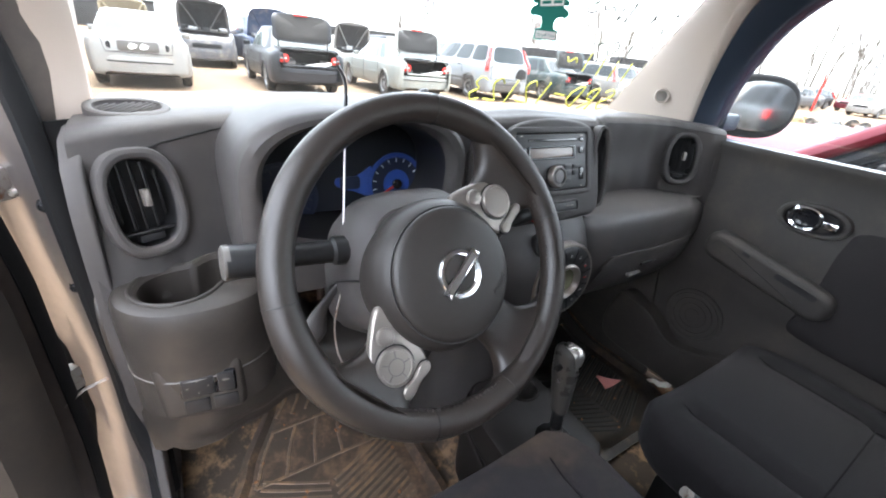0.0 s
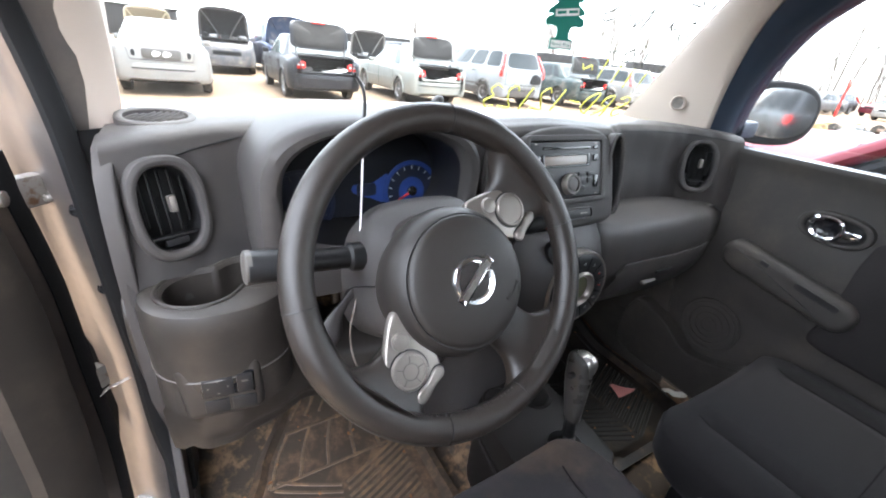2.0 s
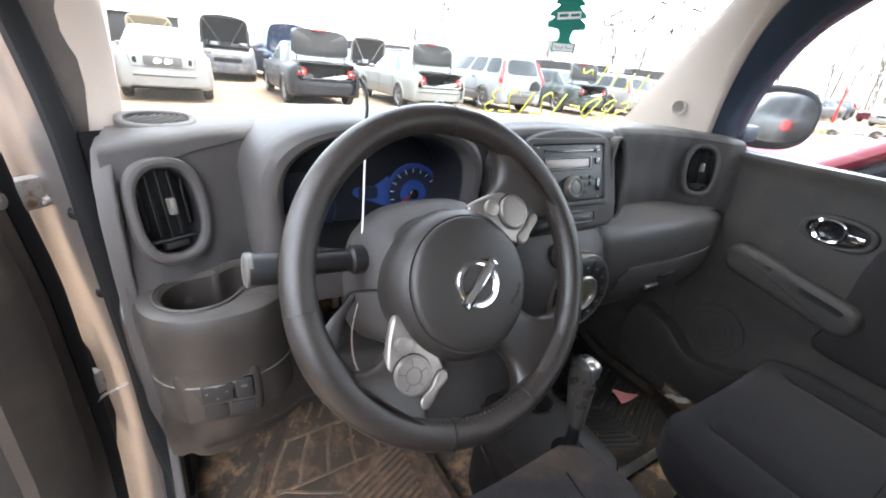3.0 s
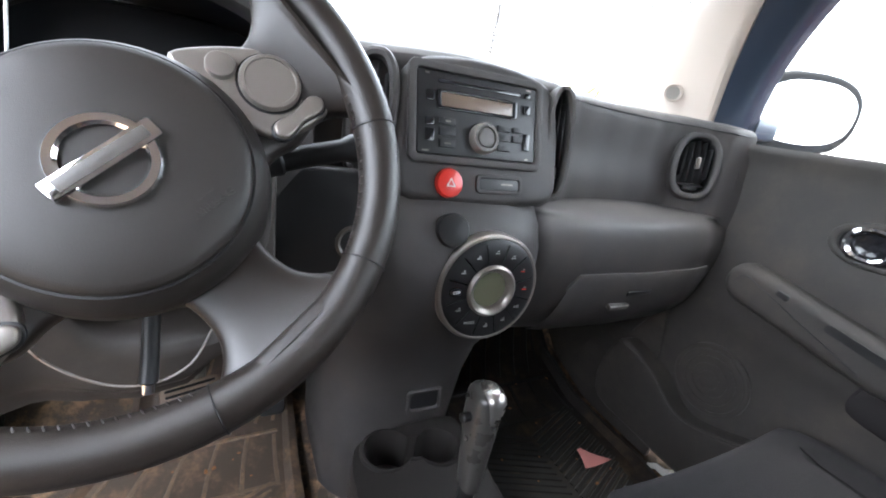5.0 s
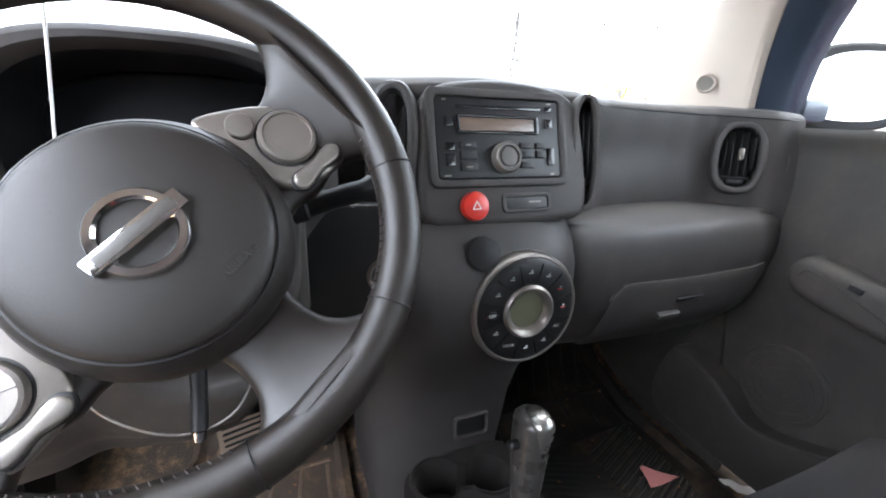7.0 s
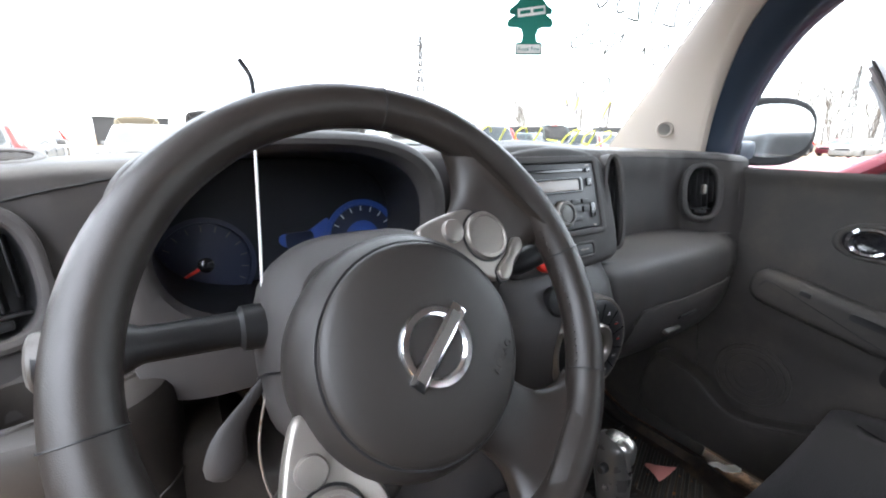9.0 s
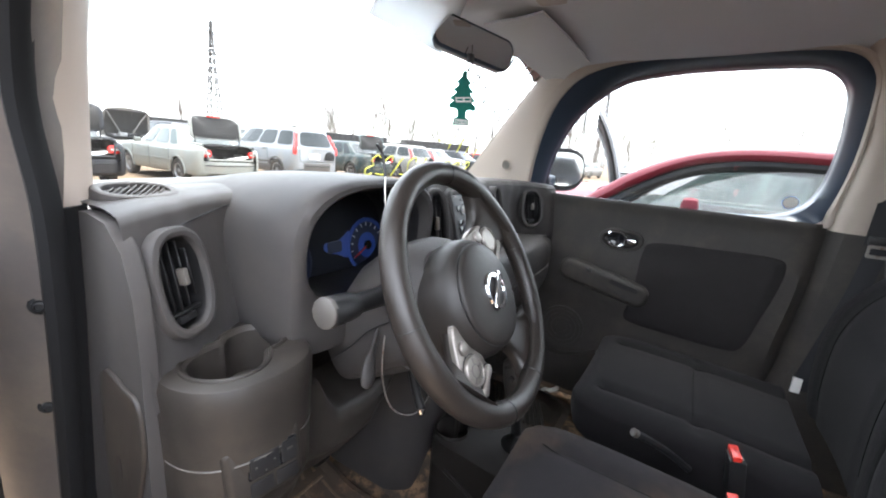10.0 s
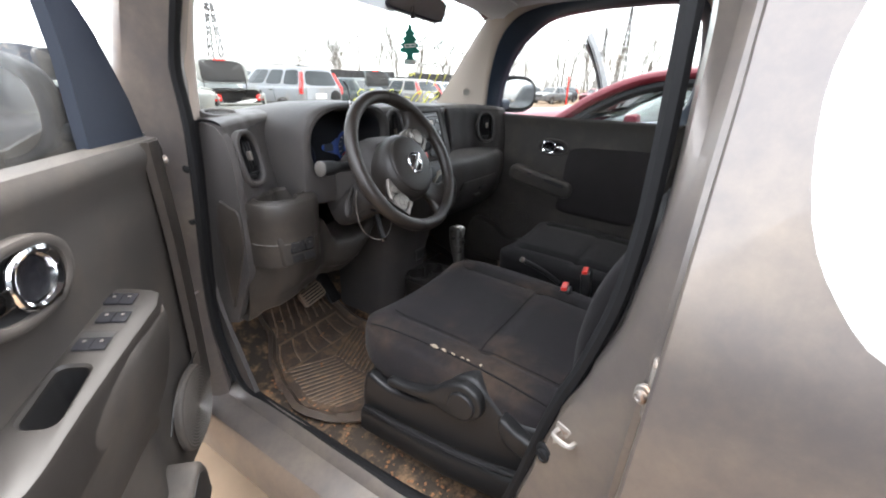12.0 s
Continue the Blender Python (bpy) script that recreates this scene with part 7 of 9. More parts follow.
rows = [[(0.646 + 0.012 * i + (0.004 + 0.003 * i) * j, -0.146 - 0.014 * i + 0.004 * j, 0.325 + 0.006 * math.sin(i * 2.0) + 0.003 * j) for i in range(5)] for j in range(3)]
part("scrap", thick(grid(rows)[0], 0.0006), WHITE, pap)
rng = random.Random(4)
LEAF = surface("dry_leaf_crumbs", (0.26, 0.12, 0.05), 0.8)
bm = bmesh.new()
for k in range(230):
    x, y = (rng.uniform(-0.70, -0.60), rng.uniform(-0.75, 0.1)) if k < 160 else (rng.uniform(-0.62, -0.2), rng.uniform(-0.3, 0.3)) if k < 205 else (rng.uniform(0.2, 0.7), rng.uniform(-0.3, 0.3))
    s = rng.uniform(0.003, 0.009)
    rbox((s, s * 0.7, s * 0.35), Matrix.Translation((x, y, floor_z(-0.4, y) + (0.004 if abs(x) > 0.64 else 0.016))) @ pose(0, 0, 0, rng.uniform(-30, 30), rng.uniform(-30, 30), rng.uniform(0, 180)), 0, bm=bm)
part("crumbs", bm, LEAF, None, label="dry leaf crumbs and dirt scattered over the floor", category="debris", kind="stuff")

# ---- rear-view mirror, air freshener, visor, lamp ----
rvm = thing("rear_view_mirror", (0.02, -0.02, 1.53), "black rear-view mirror on a short stalk", "mirror")
RM = facing((0.021, -0.034, 1.500), (-0.54, -0.83, -0.03)) @ pose(0, 0, 0, 0, 0, -10)
part("housing", slab(rrect(0.222, 0.076, 0.030, 6), 0.030, RM @ Matrix.Translation((0, 0, -0.030)), 0.006), BLUEBLACK, rvm)
part("housing_back", loft([put([(x * f, y * f) for x, y in rrect(0.222, 0.076, 0.030, 6)], z, RM) for f, z in ((1.0, -0.029), (0.9, -0.042), (0.6, -0.050))]), BLUEBLACK, rvm)
part("mirror_glass", slab(rrect(0.208, 0.063, 0.025, 6), 0.001, RM @ Matrix.Translation((0, 0, 0.0004))), MIRROR, rvm, "mirror glass")
part("stalk", tube(smooth([(0.0, 0.045, 1.575), (0.006, 0.02, 1.555), (0.018, -0.012, 1.515)], 4), 0.011, 10), BLUEBLACK, rvm)
part("night_tab", rbox((0.018, 0.012, 0.020), (-0.003, -0.038, 1.460), 0.004), BLACK, rvm)
part("mount", rbox((0.05, 0.03, 0.03), (0.0, 0.050, 1.578), 0.008), BLUEBLACK, rvm)

GREEN = surface("green_card", (0.0, 0.16, 0.115), 0.6, vary=0.08)
fresh = thing("air_freshener", (-0.012, -0.032, 1.42), "green tree-shaped card air freshener hanging from the mirror", "air freshener")
FM = axes((-0.012, -0.032, 1.372), (0.81, -0.58, 0), (0, 0, 1), (-0.58, -0.81, 0))
half = [(0.0, 0.062), (0.006, 0.056), (0.006, 0.048), (0.013, 0.040), (0.018, 0.036), (0.016, 0.031), (0.012, 0.030), (0.019, 0.022), (0.025, 0.018), (0.024, 0.013), (0.017, 0.012), (0.025, 0.004), (0.031, 0.000), (0.031, -0.006), (0.022, -0.007),
        (0.031, -0.013), (0.034, -0.018), (0.031, -0.024), (0.021, -0.024), (0.013, -0.026), (0.010, -0.034), (0.011, -0.043), (0.020, -0.045), (0.020, -0.061)]
tree = half + [(-x, y) for x, y in reversed(half[1:])]
part("card", slab(tree, 0.0022, FM @ Matrix.Translation((0, 0, -0.0011))), GREEN, fresh)
for s, nm in ((1, "front"), (-1, "back")):
    q = FM if s > 0 else FM @ pose(0, 0, 0, 0, 180, 0)
    b = part("label_band", rbox((0.040, 0.011, 0.0006), q @ Matrix.Translation((0.001, -0.003, 0.0016)) @ pose(0, 0, 0, 0, 0, 7), 0), WHITE, fresh)
    for k in range(2):
        part("print_bar", rbox((0.015, 0.0045, 0.0005), q @ Matrix.Translation((-0.008 + 0.019 * k, -0.0038 + 0.0022 * k, 0.0021)) @ pose(0, 0, 0, 0, 0, 7), 0), GREEN, b)
    f = part("foot_label", rbox((0.036, 0.012, 0.0006), q @ Matrix.Translation((0, -0.053, 0.0016)), 0), WHITE, fresh)
    part("lettering", text_mesh("Royal Pine", 0.0075, q @ Matrix.Translation((0, -0.0532, 0.0020)), 0.0002), GREEN, f)
part("string", tube(smooth([(-0.012, -0.032, 1.432), (-0.010, -0.035, 1.450), (-0.003, -0.040, 1.470), (0.004, -0.036, 1.49)], 4), 0.0009, 5), BLACK, fresh)

vis = thing("sun_visor", (-0.2, 0.03, 1.55), "pale grey sun visor folded against the windscreen", "sun visor")
vrow = [[(x, 0.020 + 0.03 * (x + 0.285) / 0.285 - 0.06 * v, 1.476 + 0.11 * v) for x in np.linspace(-0.285, 0.0, 14)] for v in np.linspace(0, 1, 7)]
SOFT = surface("translucent_visor_vinyl", (0.72, 0.71, 0.69), 0.5, grain=0.1, grain_scale=400, vary=0.05)
vn, vl = SOFT.node_tree.nodes, SOFT.node_tree.links
through_light, both = vn.new("ShaderNodeBsdfTranslucent"), vn.new("ShaderNodeMixShader")
through_light.inputs[0].default_value = (0.80, 0.81, 0.82, 1)
both.inputs[0].default_value = 0.7
vl.new(vn["Principled BSDF"].outputs[0], both.inputs[1])
vl.new(through_light.outputs[0], both.inputs[2])
vl.new(both.outputs[0], vn["Material Output"].inputs["Surface"])
part("visor_panel", thick(grid(vrow)[0], 0.006), SOFT, vis)
part("visor_arm", tube([(-0.30, 0.0, 1.585), (-0.2, -0.03, 1.585), (-0.02, -0.01, 1.588)], 0.006, 8), PILLAR, vis)
vis2 = thing("sun_visor", (0.33, -0.05, 1.58), "pale grey sun visor folded up to the headliner", "sun visor")
vrow = [[(x, -0.035 + 0.03 * (1 - (x / 0.65) ** 2) - 0.15 * v, roof_z(x, 0.03 * (1 - (x / 0.65) ** 2) - 0.03 - 0.15 * v) - 0.009 - 0.004 * math.sin(v * 3.1)) for x in np.linspace(0.11, 0.52, 14)] for v in np.linspace(0, 1, 9)]
part("visor_panel", thick(grid(vrow)[0], 0.006), LINER, vis2)
lamp = thing("map_lamp", (0.0, -0.20, 1.585), "pale grey overhead map lamp console", "lamp")
LM = facing((0.0, -0.20, 1.592), (0, 0, -1), (0, 1, 0))
part("housing", slab(rrect(0.15, 0.11, 0.03, 6), 0.017, LM, 0.010), LINER, lamp)
for x in (-0.035, 0.035):
    part("lens", slab(rrect(0.045, 0.060, 0.012), 0.003, LM @ Matrix.Translation((x, 0.0, 0.0165)), 0.0015), PILLAR, lamp, "unlit lamp lens")

# ---- the salvage yard ----
TYRE = surface("tyre_rubber", (0.013, 0.013, 0.0135), 0.8, grain=0.4, grain_scale=60, dirt=(0.11, 0.09, 0.07), dirt_amount=0.4, dirt_scale=12)
ALLOY = surface("dull_alloy", (0.30, 0.30, 0.30), 0.45, metal=0.6, dirt=(0.12, 0.10, 0.08), dirt_amount=0.3, dirt_scale=20)
DARK_GLASS = surface("dark_car_glass", (0.022, 0.027, 0.028), 0.14, vary=0.3, scale=2, spec=0.25)
GREEN_GLASS = surface("pale_green_car_glass", (0.060, 0.075, 0.072), 0.14, vary=0.3, scale=2, spec=0.25)
CAVITY = surface("black_boot_lining", (0.009, 0.0085, 0.0085), 0.95, grain=0.5, grain_scale=80, vary=0.5, scale=5)
LAMP_RED = surface("red_lamp_lens", (0.55, 0.02, 0.015), 0.18, vary=0.1)
LAMP_CLEAR = surface("clear_lamp_lens", (0.55, 0.53, 0.50), 0.2, vary=0.2, scale=20)


def coat(name, colour, metal=0.2, dust=0.02):
    return surface(name, colour, 0.45, metal=metal, coat=0.12, spec=0.3, vary=0.08, scale=1.5, dirt=(0.28, 0.24, 0.19), dirt_amount=dust, dirt_scale=3.5, dirt_edge=0.5)


WHITE_PAINT, BLACK_PAINT, PALE_PAINT = coat("white_car_paint", (0.20, 0.195, 0.184)), coat("black_car_paint", (0.009, 0.0095, 0.012), 0.1, -0.4), coat("pale_green_silver_paint", (0.21, 0.218, 0.198))
SILVER_PAINT, GREEN_PAINT, RED_PAINT = coat("silver_car_paint", (0.22, 0.23, 0.24), 0.3), coat("dark_green_car_paint", (0.02, 0.035, 0.036), 0.2, 0.0), coat("dark_red_car_paint", (0.105, 0.008, 0.016), 0.1, -0.45)
BLUE_PAINT, BEIGE_PAINT, GREY_PAINT = coat("blue_car_paint", (0.025, 0.042, 0.085), 0.2, 0.0), coat("beige_car_paint", (0.52, 0.46, 0.33)), coat("grey_car_paint", (0.075, 0.075, 0.08), 0.2, 0.05)

# (kind): bonnet height, belt height, roof height, boot height, screen base, roof front, roof rear, rear glass base, length, width
SHAPES = {"sedan": (0.88, 0.92, 1.41, 1.00, 1.05, 0.28, -0.88, -1.52, 4.5, 1.72), "estate": (0.92, 0.96, 1.47, 1.02, 1.00, 0.35, -1.85, -2.18, 4.5, 1.76), "suv": (1.04, 1.08, 1.66, 1.10, 1.10, 0.48, -1.98, -2.20, 4.5, 1.78),
          "low_saloon": (1.04, 1.01, 1.40, 1.0, 0.95, 0.30, -0.85, -1.45, 4.5, 1.74), "van": (1.02, 1.10, 1.76, 1.12, 1.45, 0.75, -2.12, -2.34, 4.8, 1.9)}


def wreck(label, paint, kind, m, boot_open=False, bonnet_open=False, cladding=None, lamps=LAMP_RED, pane=DARK_GLASS, group="cars in the yard", doors=True, plate=True, hollow=False, rail=False, lining=None, category="car", far=False, short_lamps=False):
    """A scrapped car: body with cut wheel arches, cabin with bowed panes, lamps, wheels, lids. Its own axes: x to the right, y forward, z up from the ground."""
    hood, belt, roof, boot, s0, r0, r1, g0, length, width = SHAPES[kind]
    car = thing("parked_car", m, label, category, group)
    hw, f, r = width / 2, length / 2, -length / 2
    notch = kind in ("sedan", "low_saloon")
    tall = kind in ("suv", "van", "estate")
    wr = 0.31 if notch else 0.335
    axle_y = (f - 0.86, r + 0.92)
    def part_(name, bm, material, parent=car, label="", sharp=38):
        return part(name, bm, material, parent, label, local=True, sharp=sharp)
    def deck(y):
        if y > s0:
            t = (y - s0) / (f - s0)
            return hood + 0.07 - 0.10 * t - 0.16 * t ** 5
        if y < g0 and notch:
            t = (g0 - y) / max(0.01, g0 - r)
            return boot - 0.02 * t - 0.05 * t ** 6
        return belt
    def plan(y):
        """Half width along the car: the ends drawn in and rounded."""
        e0, e1 = min(1, max(0, (y - r) / 0.42)), min(1, max(0, (f - y) / 0.75))
        return hw * (0.80 + 0.20 * math.sqrt(1 - (1 - e0) ** 2.4)) * (0.72 + 0.28 * math.sqrt(1 - (1 - e1) ** 2.4))
    ys = sorted({*np.linspace(r, f, 26 if far else 60).round(3), r + 0.015, r + 0.04, f - 0.015, f - 0.05})
    rows = []
    for y in ys:
        w, z1 = plan(y), deck(y)
        e = min(1, (y - r) / 0.10, (f - y) / 0.14)
        lift = 0.10 * (1 - math.sqrt(max(0, 1 - (1 - e) ** 2)))
        lo, hi = 0.24 + lift, z1 - lift * (0.8 if notch or y > 0 else 0.1)
        sh = min(hi - 0.02, belt - 0.02)
        half = [(w * 0.80, lo), (w * 0.94, lo + 0.015), (w * 0.985, lo + 0.07), (w * 0.995, 0.46), (w, 0.56), (w * 0.998, 0.66), (w * 0.985, sh - 0.10), (w * 0.965, sh - 0.035), (w * 0.93, sh), (w * 0.86, sh + (hi - sh) * 0.55), (w * 0.70, hi - 0.008), (w * 0.40, hi + 0.006), (0, hi + 0.012)]
        rows.append([Vector((x, y, z)) for x, z in half] + [Vector((-x, y, z)) for x, z in half[-2::-1]])
    bm, vs = grid(rows)
    bm.faces.new(vs[0])
    bm.faces.new(vs[-1][::-1])
    gone = []
    for fc in bm.faces:
        c = fc.calc_center_median()
        if abs(c.x) > hw * 0.72 and c.z < 0.8 and any((c.y - a) ** 2 + (c.z - wr) ** 2 < (wr + 0.055) ** 2 for a in axle_y):
            gone.append(fc)
        elif boot_open and g0 - 0.10 > c.y and abs(c.x) < hw * 0.72 and c.z > 0.62:
            gone.append(fc)
        elif hollow and s0 > c.y > g0 and abs(c.x) < hw * 0.9 and c.z > belt - 0.05:
            gone.append(fc)
    bmesh.ops.delete(bm, geom=gone, context="FACES")
    body = part_("body", bm, paint)
    for s in (-1, 1):
        for a in axle_y:
            arch = [Vector((s * (plan(a + (wr + 0.055) * math.cos(t)) * 0.992), a + (wr + 0.055) * math.cos(t), wr + (wr + 0.055) * math.sin(t))) for t in np.linspace(-0.12, math.pi + 0.12, 18)]
            part_("arch_lip", tube(arch, 0.026, 6), cladding or paint, body)
    part_("under_tray", rbox((width * 0.80, length * 0.92, 0.42), (0, 0, 0.44), 0.05), CAVITY)
    # cabin
    bx, tx = hw * 0.945, hw * 0.72
    def front_y(v):
        return s0 + (r0 - s0) * (v + 0.04 * math.sin(v * math.pi))
    def rear_y(v):
        return g0 + (r1 - g0) * (v + 0.05 * math.sin(v * math.pi))
    def level(v):
        return belt - 0.03 + (roof - 0.05 - belt + 0.03) * v
    def side(s, a, v, out=0.0):
        """A point on the cabin's side: a from the rear edge to the front, v from the belt to the roof."""
        w = bx + (tx - bx) * (v ** 1.15)
        return Vector((s * (w * (1 - 0.13 * abs(2 * a - 1) ** 4) + out), rear_y(v) + (front_y(v) - rear_y(v)) * a, level(v)))
    def end(front, u, v, out=0.0):
        """A point on the windscreen or the rear glass: u from -1 to 1."""
        w = (bx + (tx - bx) * (v ** 1.15)) * 0.87
        y = front_y(v) if front else rear_y(v)
        bow = (0.10 if front else 0.07) * (1 - u * u)
        return Vector((w * u, y + (bow + out if front else -bow - out), level(v)))
    if hollow:
        rail_line = [(-0.84, 1.16, 0.93), (-0.80, 0.99, 1.05), (-0.78, 0.863, 1.140), (-0.75, 0.754, 1.22), (-0.70, 0.577, 1.315), (-0.665, 0.40, 1.372), (-0.65, 0.166, 1.398), (-0.65, -0.2, 1.392), (-0.655, -0.6, 1.36), (-0.69, -1.0, 1.26), (-0.76, -1.42, 1.03)]
        arc = smooth(rail_line, 5)
        over = [p for p in arc if p.z > 1.30]
        part_("roof", thick(grid([[Vector((p.x * f_, p.y, p.z - 0.01 + 0.05 * (1 - f_ * f_))) for f_ in np.linspace(1, -1, 13)] for p in over])[0], 0.02), paint, car)
        for s in (-1, 1):
            part_("side_rail", tube([Vector((-s * p.x, p.y - 0.012, p.z - 0.035)) for p in arc], 0.042, 10, squash=0.9), paint)
            part_("inner_frame", tube([Vector((-s * p.x, p.y - 0.055, p.z - 0.088)) for p in arc], 0.030, 8), SEAL)
            a, b = side(s, 0.44, 0.0), side(s, 0.44, 1.0)
            part_("pillar", tube([a, a.lerp(b, 0.5) + Vector((s * 0.012, 0, 0.012)), b], 0.06, 8, squash=0.6), SEAL)
            st = Matrix.Translation((s * 0.38, -0.45, 0.85)) @ pose(0, 0, 0, -18, 0, 0)
            part_("seat_back", slab(rrect(0.46, 0.66, 0.12), 0.14, st @ pose(0, 0, 0, 90, 0, 0), 0.04), GREY_PLASTIC)
            part_("head_rest", rbox((0.24, 0.10, 0.18), Matrix.Translation((s * 0.38, -0.58, 1.24)), 0.04), GREY_PLASTIC)
            part_("window_line", tube([Vector((s * hw * 0.93, y, belt + 0.004)) for y in np.linspace(g0 + 0.1, s0 - 0.1, 9)], 0.012, 6), SEAL)
        part_("cabin_floor", rbox((width * 0.86, 2.2, 0.06), (0, -0.25, belt - 0.20), 0.02), CAVITY)
        part_("dash_top", rbox((width * 0.80, 0.40, 0.10), (0, s0 - 0.38, belt - 0.02), 0.04), CAVITY)
    else:
        loops = []
        for v in np.linspace(0, 1, 9):
            loops.append([end(False, u, v) for u in np.linspace(-1, 1, 9)] + [side(1, a, v) for a in np.linspace(0, 1, 15)[1:-1]] + [end(True, u, v) for u in np.linspace(1, -1, 9)] + [side(-1, a, v) for a in np.linspace(1, 0, 15)[1:-1]])
        top, mid = loops[-1], Vector((0, (r0 + r1) / 2, roof))
        for k, dz in ((0.95, 0.026), (0.85, 0.041), (0.6, 0.050), (0.25, 0.052)):
            loops.append([Vector((p.x * k, mid.y + (p.y - mid.y) * k, roof - 0.05 + dz)) for p in top])
        part_("cabin", loft(loops), paint, car, sharp=30)
    def sheet(place, a0, a1, v0, v1, corner=0.16, lean=0.0):
        """A rounded pane that follows the cabin's skin."""
        loops = []
        ring = oval(2, 2, 5.5, 28)
        for k, out in ((1.0, -0.012), (1.0, 0.006), (0.94, 0.007), (0.6, 0.007), (0.25, 0.007)):
            loops.append([place((a0 + a1) / 2 + (a1 - a0) / 2 * p * k + lean * q * k, (v0 + v1) / 2 + (v1 - v0) / 2 * q * k, out) for p, q in ring])
        return loft(loops)
    for s in (-1, 1):
        spans = ((0.07, 0.20, -0.02), (0.24, 0.54, 0.0), (0.58, 0.93, 0.0)) if notch else ((0.06, 0.27, 0.0), (0.31, 0.57, 0.0), (0.60, 0.93, 0.0))
        for a0, a1, lean in spans:
            part_("side_window", sheet(lambda a, v, o, s=s: side(s, a, v, o), a0, a1, 0.13, 0.90, lean=lean), pane, body if hollow else car)
    part_("rear_window", sheet(lambda a, v, o: end(False, a, v, o), -0.88, 0.88, 0.12 if notch else 0.10, 0.88), pane)
    part_("windscreen", sheet(lambda a, v, o: end(True, a, v, o), -0.90, 0.90, 0.06, 0.92), pane)
    # wheels
    for s in (-1, 1):
        for y in axle_y:
            wm = Matrix.Translation((s * (plan(y) - 0.115), y, wr)) @ pose(0, 0, 0, 0, 90 * s, 0)
            ty = part_("tyre", lathe([(wr * 0.62, -0.09), (wr * 0.9, -0.095), (wr, -0.07), (wr, 0.07), (wr * 0.92, 0.098), (wr * 0.64, 0.095), (wr * 0.60, 0.07)], wm, 26), TYRE)
            rimp = part_("rim", lathe([(wr * 0.64, 0.07), (wr * 0.62, 0.092), (wr * 0.5, 0.06), (wr * 0.18, 0.065), (wr * 0.14, 0.086), (0, 0.087)], wm, 20, caps=(True, False)), ALLOY, ty)
            if not far:
                for k in range(5):
                    part_("spoke_gap", slab(oval(wr * 0.17, wr * 0.24, 2.6, 10), 0.004, wm @ pose(0, 0, 0, 0, 0, 72 * k) @ Matrix.Translation((0, wr * 0.40, 0.062))), CAVITY, rimp)
    # bumpers wrap round the corners
    def bumper(sign, z0, z1, out, material, name):
        y_end = r if sign < 0 else f
        loops = []
        for u in np.linspace(-1, 1, 25):
            inset = 0.26 * abs(u) ** 3.2 + (0.35 * max(0, abs(u) - 0.93) / 0.07)
            x, y = u * hw * (0.985 if abs(u) < 0.93 else 0.985), y_end - sign * inset
            lip = lambda d: y + sign * d
            loops.append([Vector((x, lip(-0.02), z1)), Vector((x * 1.004, lip(out * 0.8), z1 - 0.012)), Vector((x * 1.008, lip(out), z1 - 0.06)), Vector((x * 1.006, lip(out * 0.95), (z0 + z1) / 2)), Vector((x, lip(out * 0.7), z0 + 0.03)), Vector((x * 0.99, lip(-0.03), z0))])
        part_(name, grid(loops)[0], material)
    bumper(-1, 0.28, 0.60, 0.055, cladding or paint, "rear_bumper")
    bumper(1, 0.24, 0.56, 0.045, cladding or paint, "front_bumper")
    if not far:
        part_("bumper_strip", tube([Vector((u * hw * 0.97, r - 0.052 + 0.26 * abs(u) ** 3.2, 0.50)) for u in np.linspace(-0.95, 0.95, 17)], 0.014, 6), CAVITY)
        part_("bumper_gap", tube([Vector((u * hw * 0.95, r + 0.012 + 0.26 * abs(u) ** 3.2, 0.612)) for u in np.linspace(-0.95, 0.95, 17)], 0.008, 5), CAVITY)
    def corner_patch(s, x0, x1, z0, z1, out, p=4.0):
        """A lamp that follows the rounded rear corner."""
        loops = []
        for k, o in ((1.0, -0.06), (1.0, out - 0.012), (0.92, out), (0.5, out + 0.006)):
            lp = []
            for q, h in oval(2, 2, p, 24):
                x = (x0 + x1) / 2 + (x1 - x0) / 2 * q * k
                lp.append(Vector((s * x, r - o + 0.30 * (x / hw) ** 6, (z0 + z1) / 2 + (z1 - z0) / 2 * h * k)))
            loops.append(lp)
        return loft(loops)
    for s in (-1, 1):
        if tall:
            if lamps:
                tl = []
                for v in np.linspace(0, 1, 7):
                    z = 0.86 + ((1.04 if short_lamps else roof - 0.16) - 0.86) * v
                    q = max(0, (z - belt) / (roof - 0.05 - belt))
                    c = Vector((s * (bx + (tx - bx) * q ** 1.15) * 0.925, rear_y(q) + 0.02 - 0.012, z)) if z > belt else Vector((s * hw * 0.905, r + 0.075, z))
                    tl.append([c + Vector((dx * (1.25 - 0.4 * v), dy, 0)) for dx, dy in ((-0.06, -0.03), (0.0, -0.052), (0.06, -0.02), (0.072, 0.07), (0.05, 0.11), (-0.05, 0.05))])
                part_("tail_lamp", loft(tl), lamps, car, sharp=60)
        elif lamps:
            lp = part_("tail_lamp", corner_patch(s, hw * 0.56, hw * 0.955, 0.70, 0.87, 0.012), lamps)
            if not far:
                part_("lamp_band", corner_patch(s, hw * 0.60, hw * 0.94, 0.765, 0.805, 0.020), LAMP_CLEAR, lp, "paler band across the lamp")
        else:
            part_("lamp_socket", corner_patch(s, hw * 0.74, hw * 0.95, 0.70, 0.85, 0.004), GREY_PLASTIC, car, "empty tail lamp socket")
            part_("socket_hole", corner_patch(s, hw * 0.78, hw * 0.88, 0.73, 0.82, 0.012, 2.2), CAVITY)
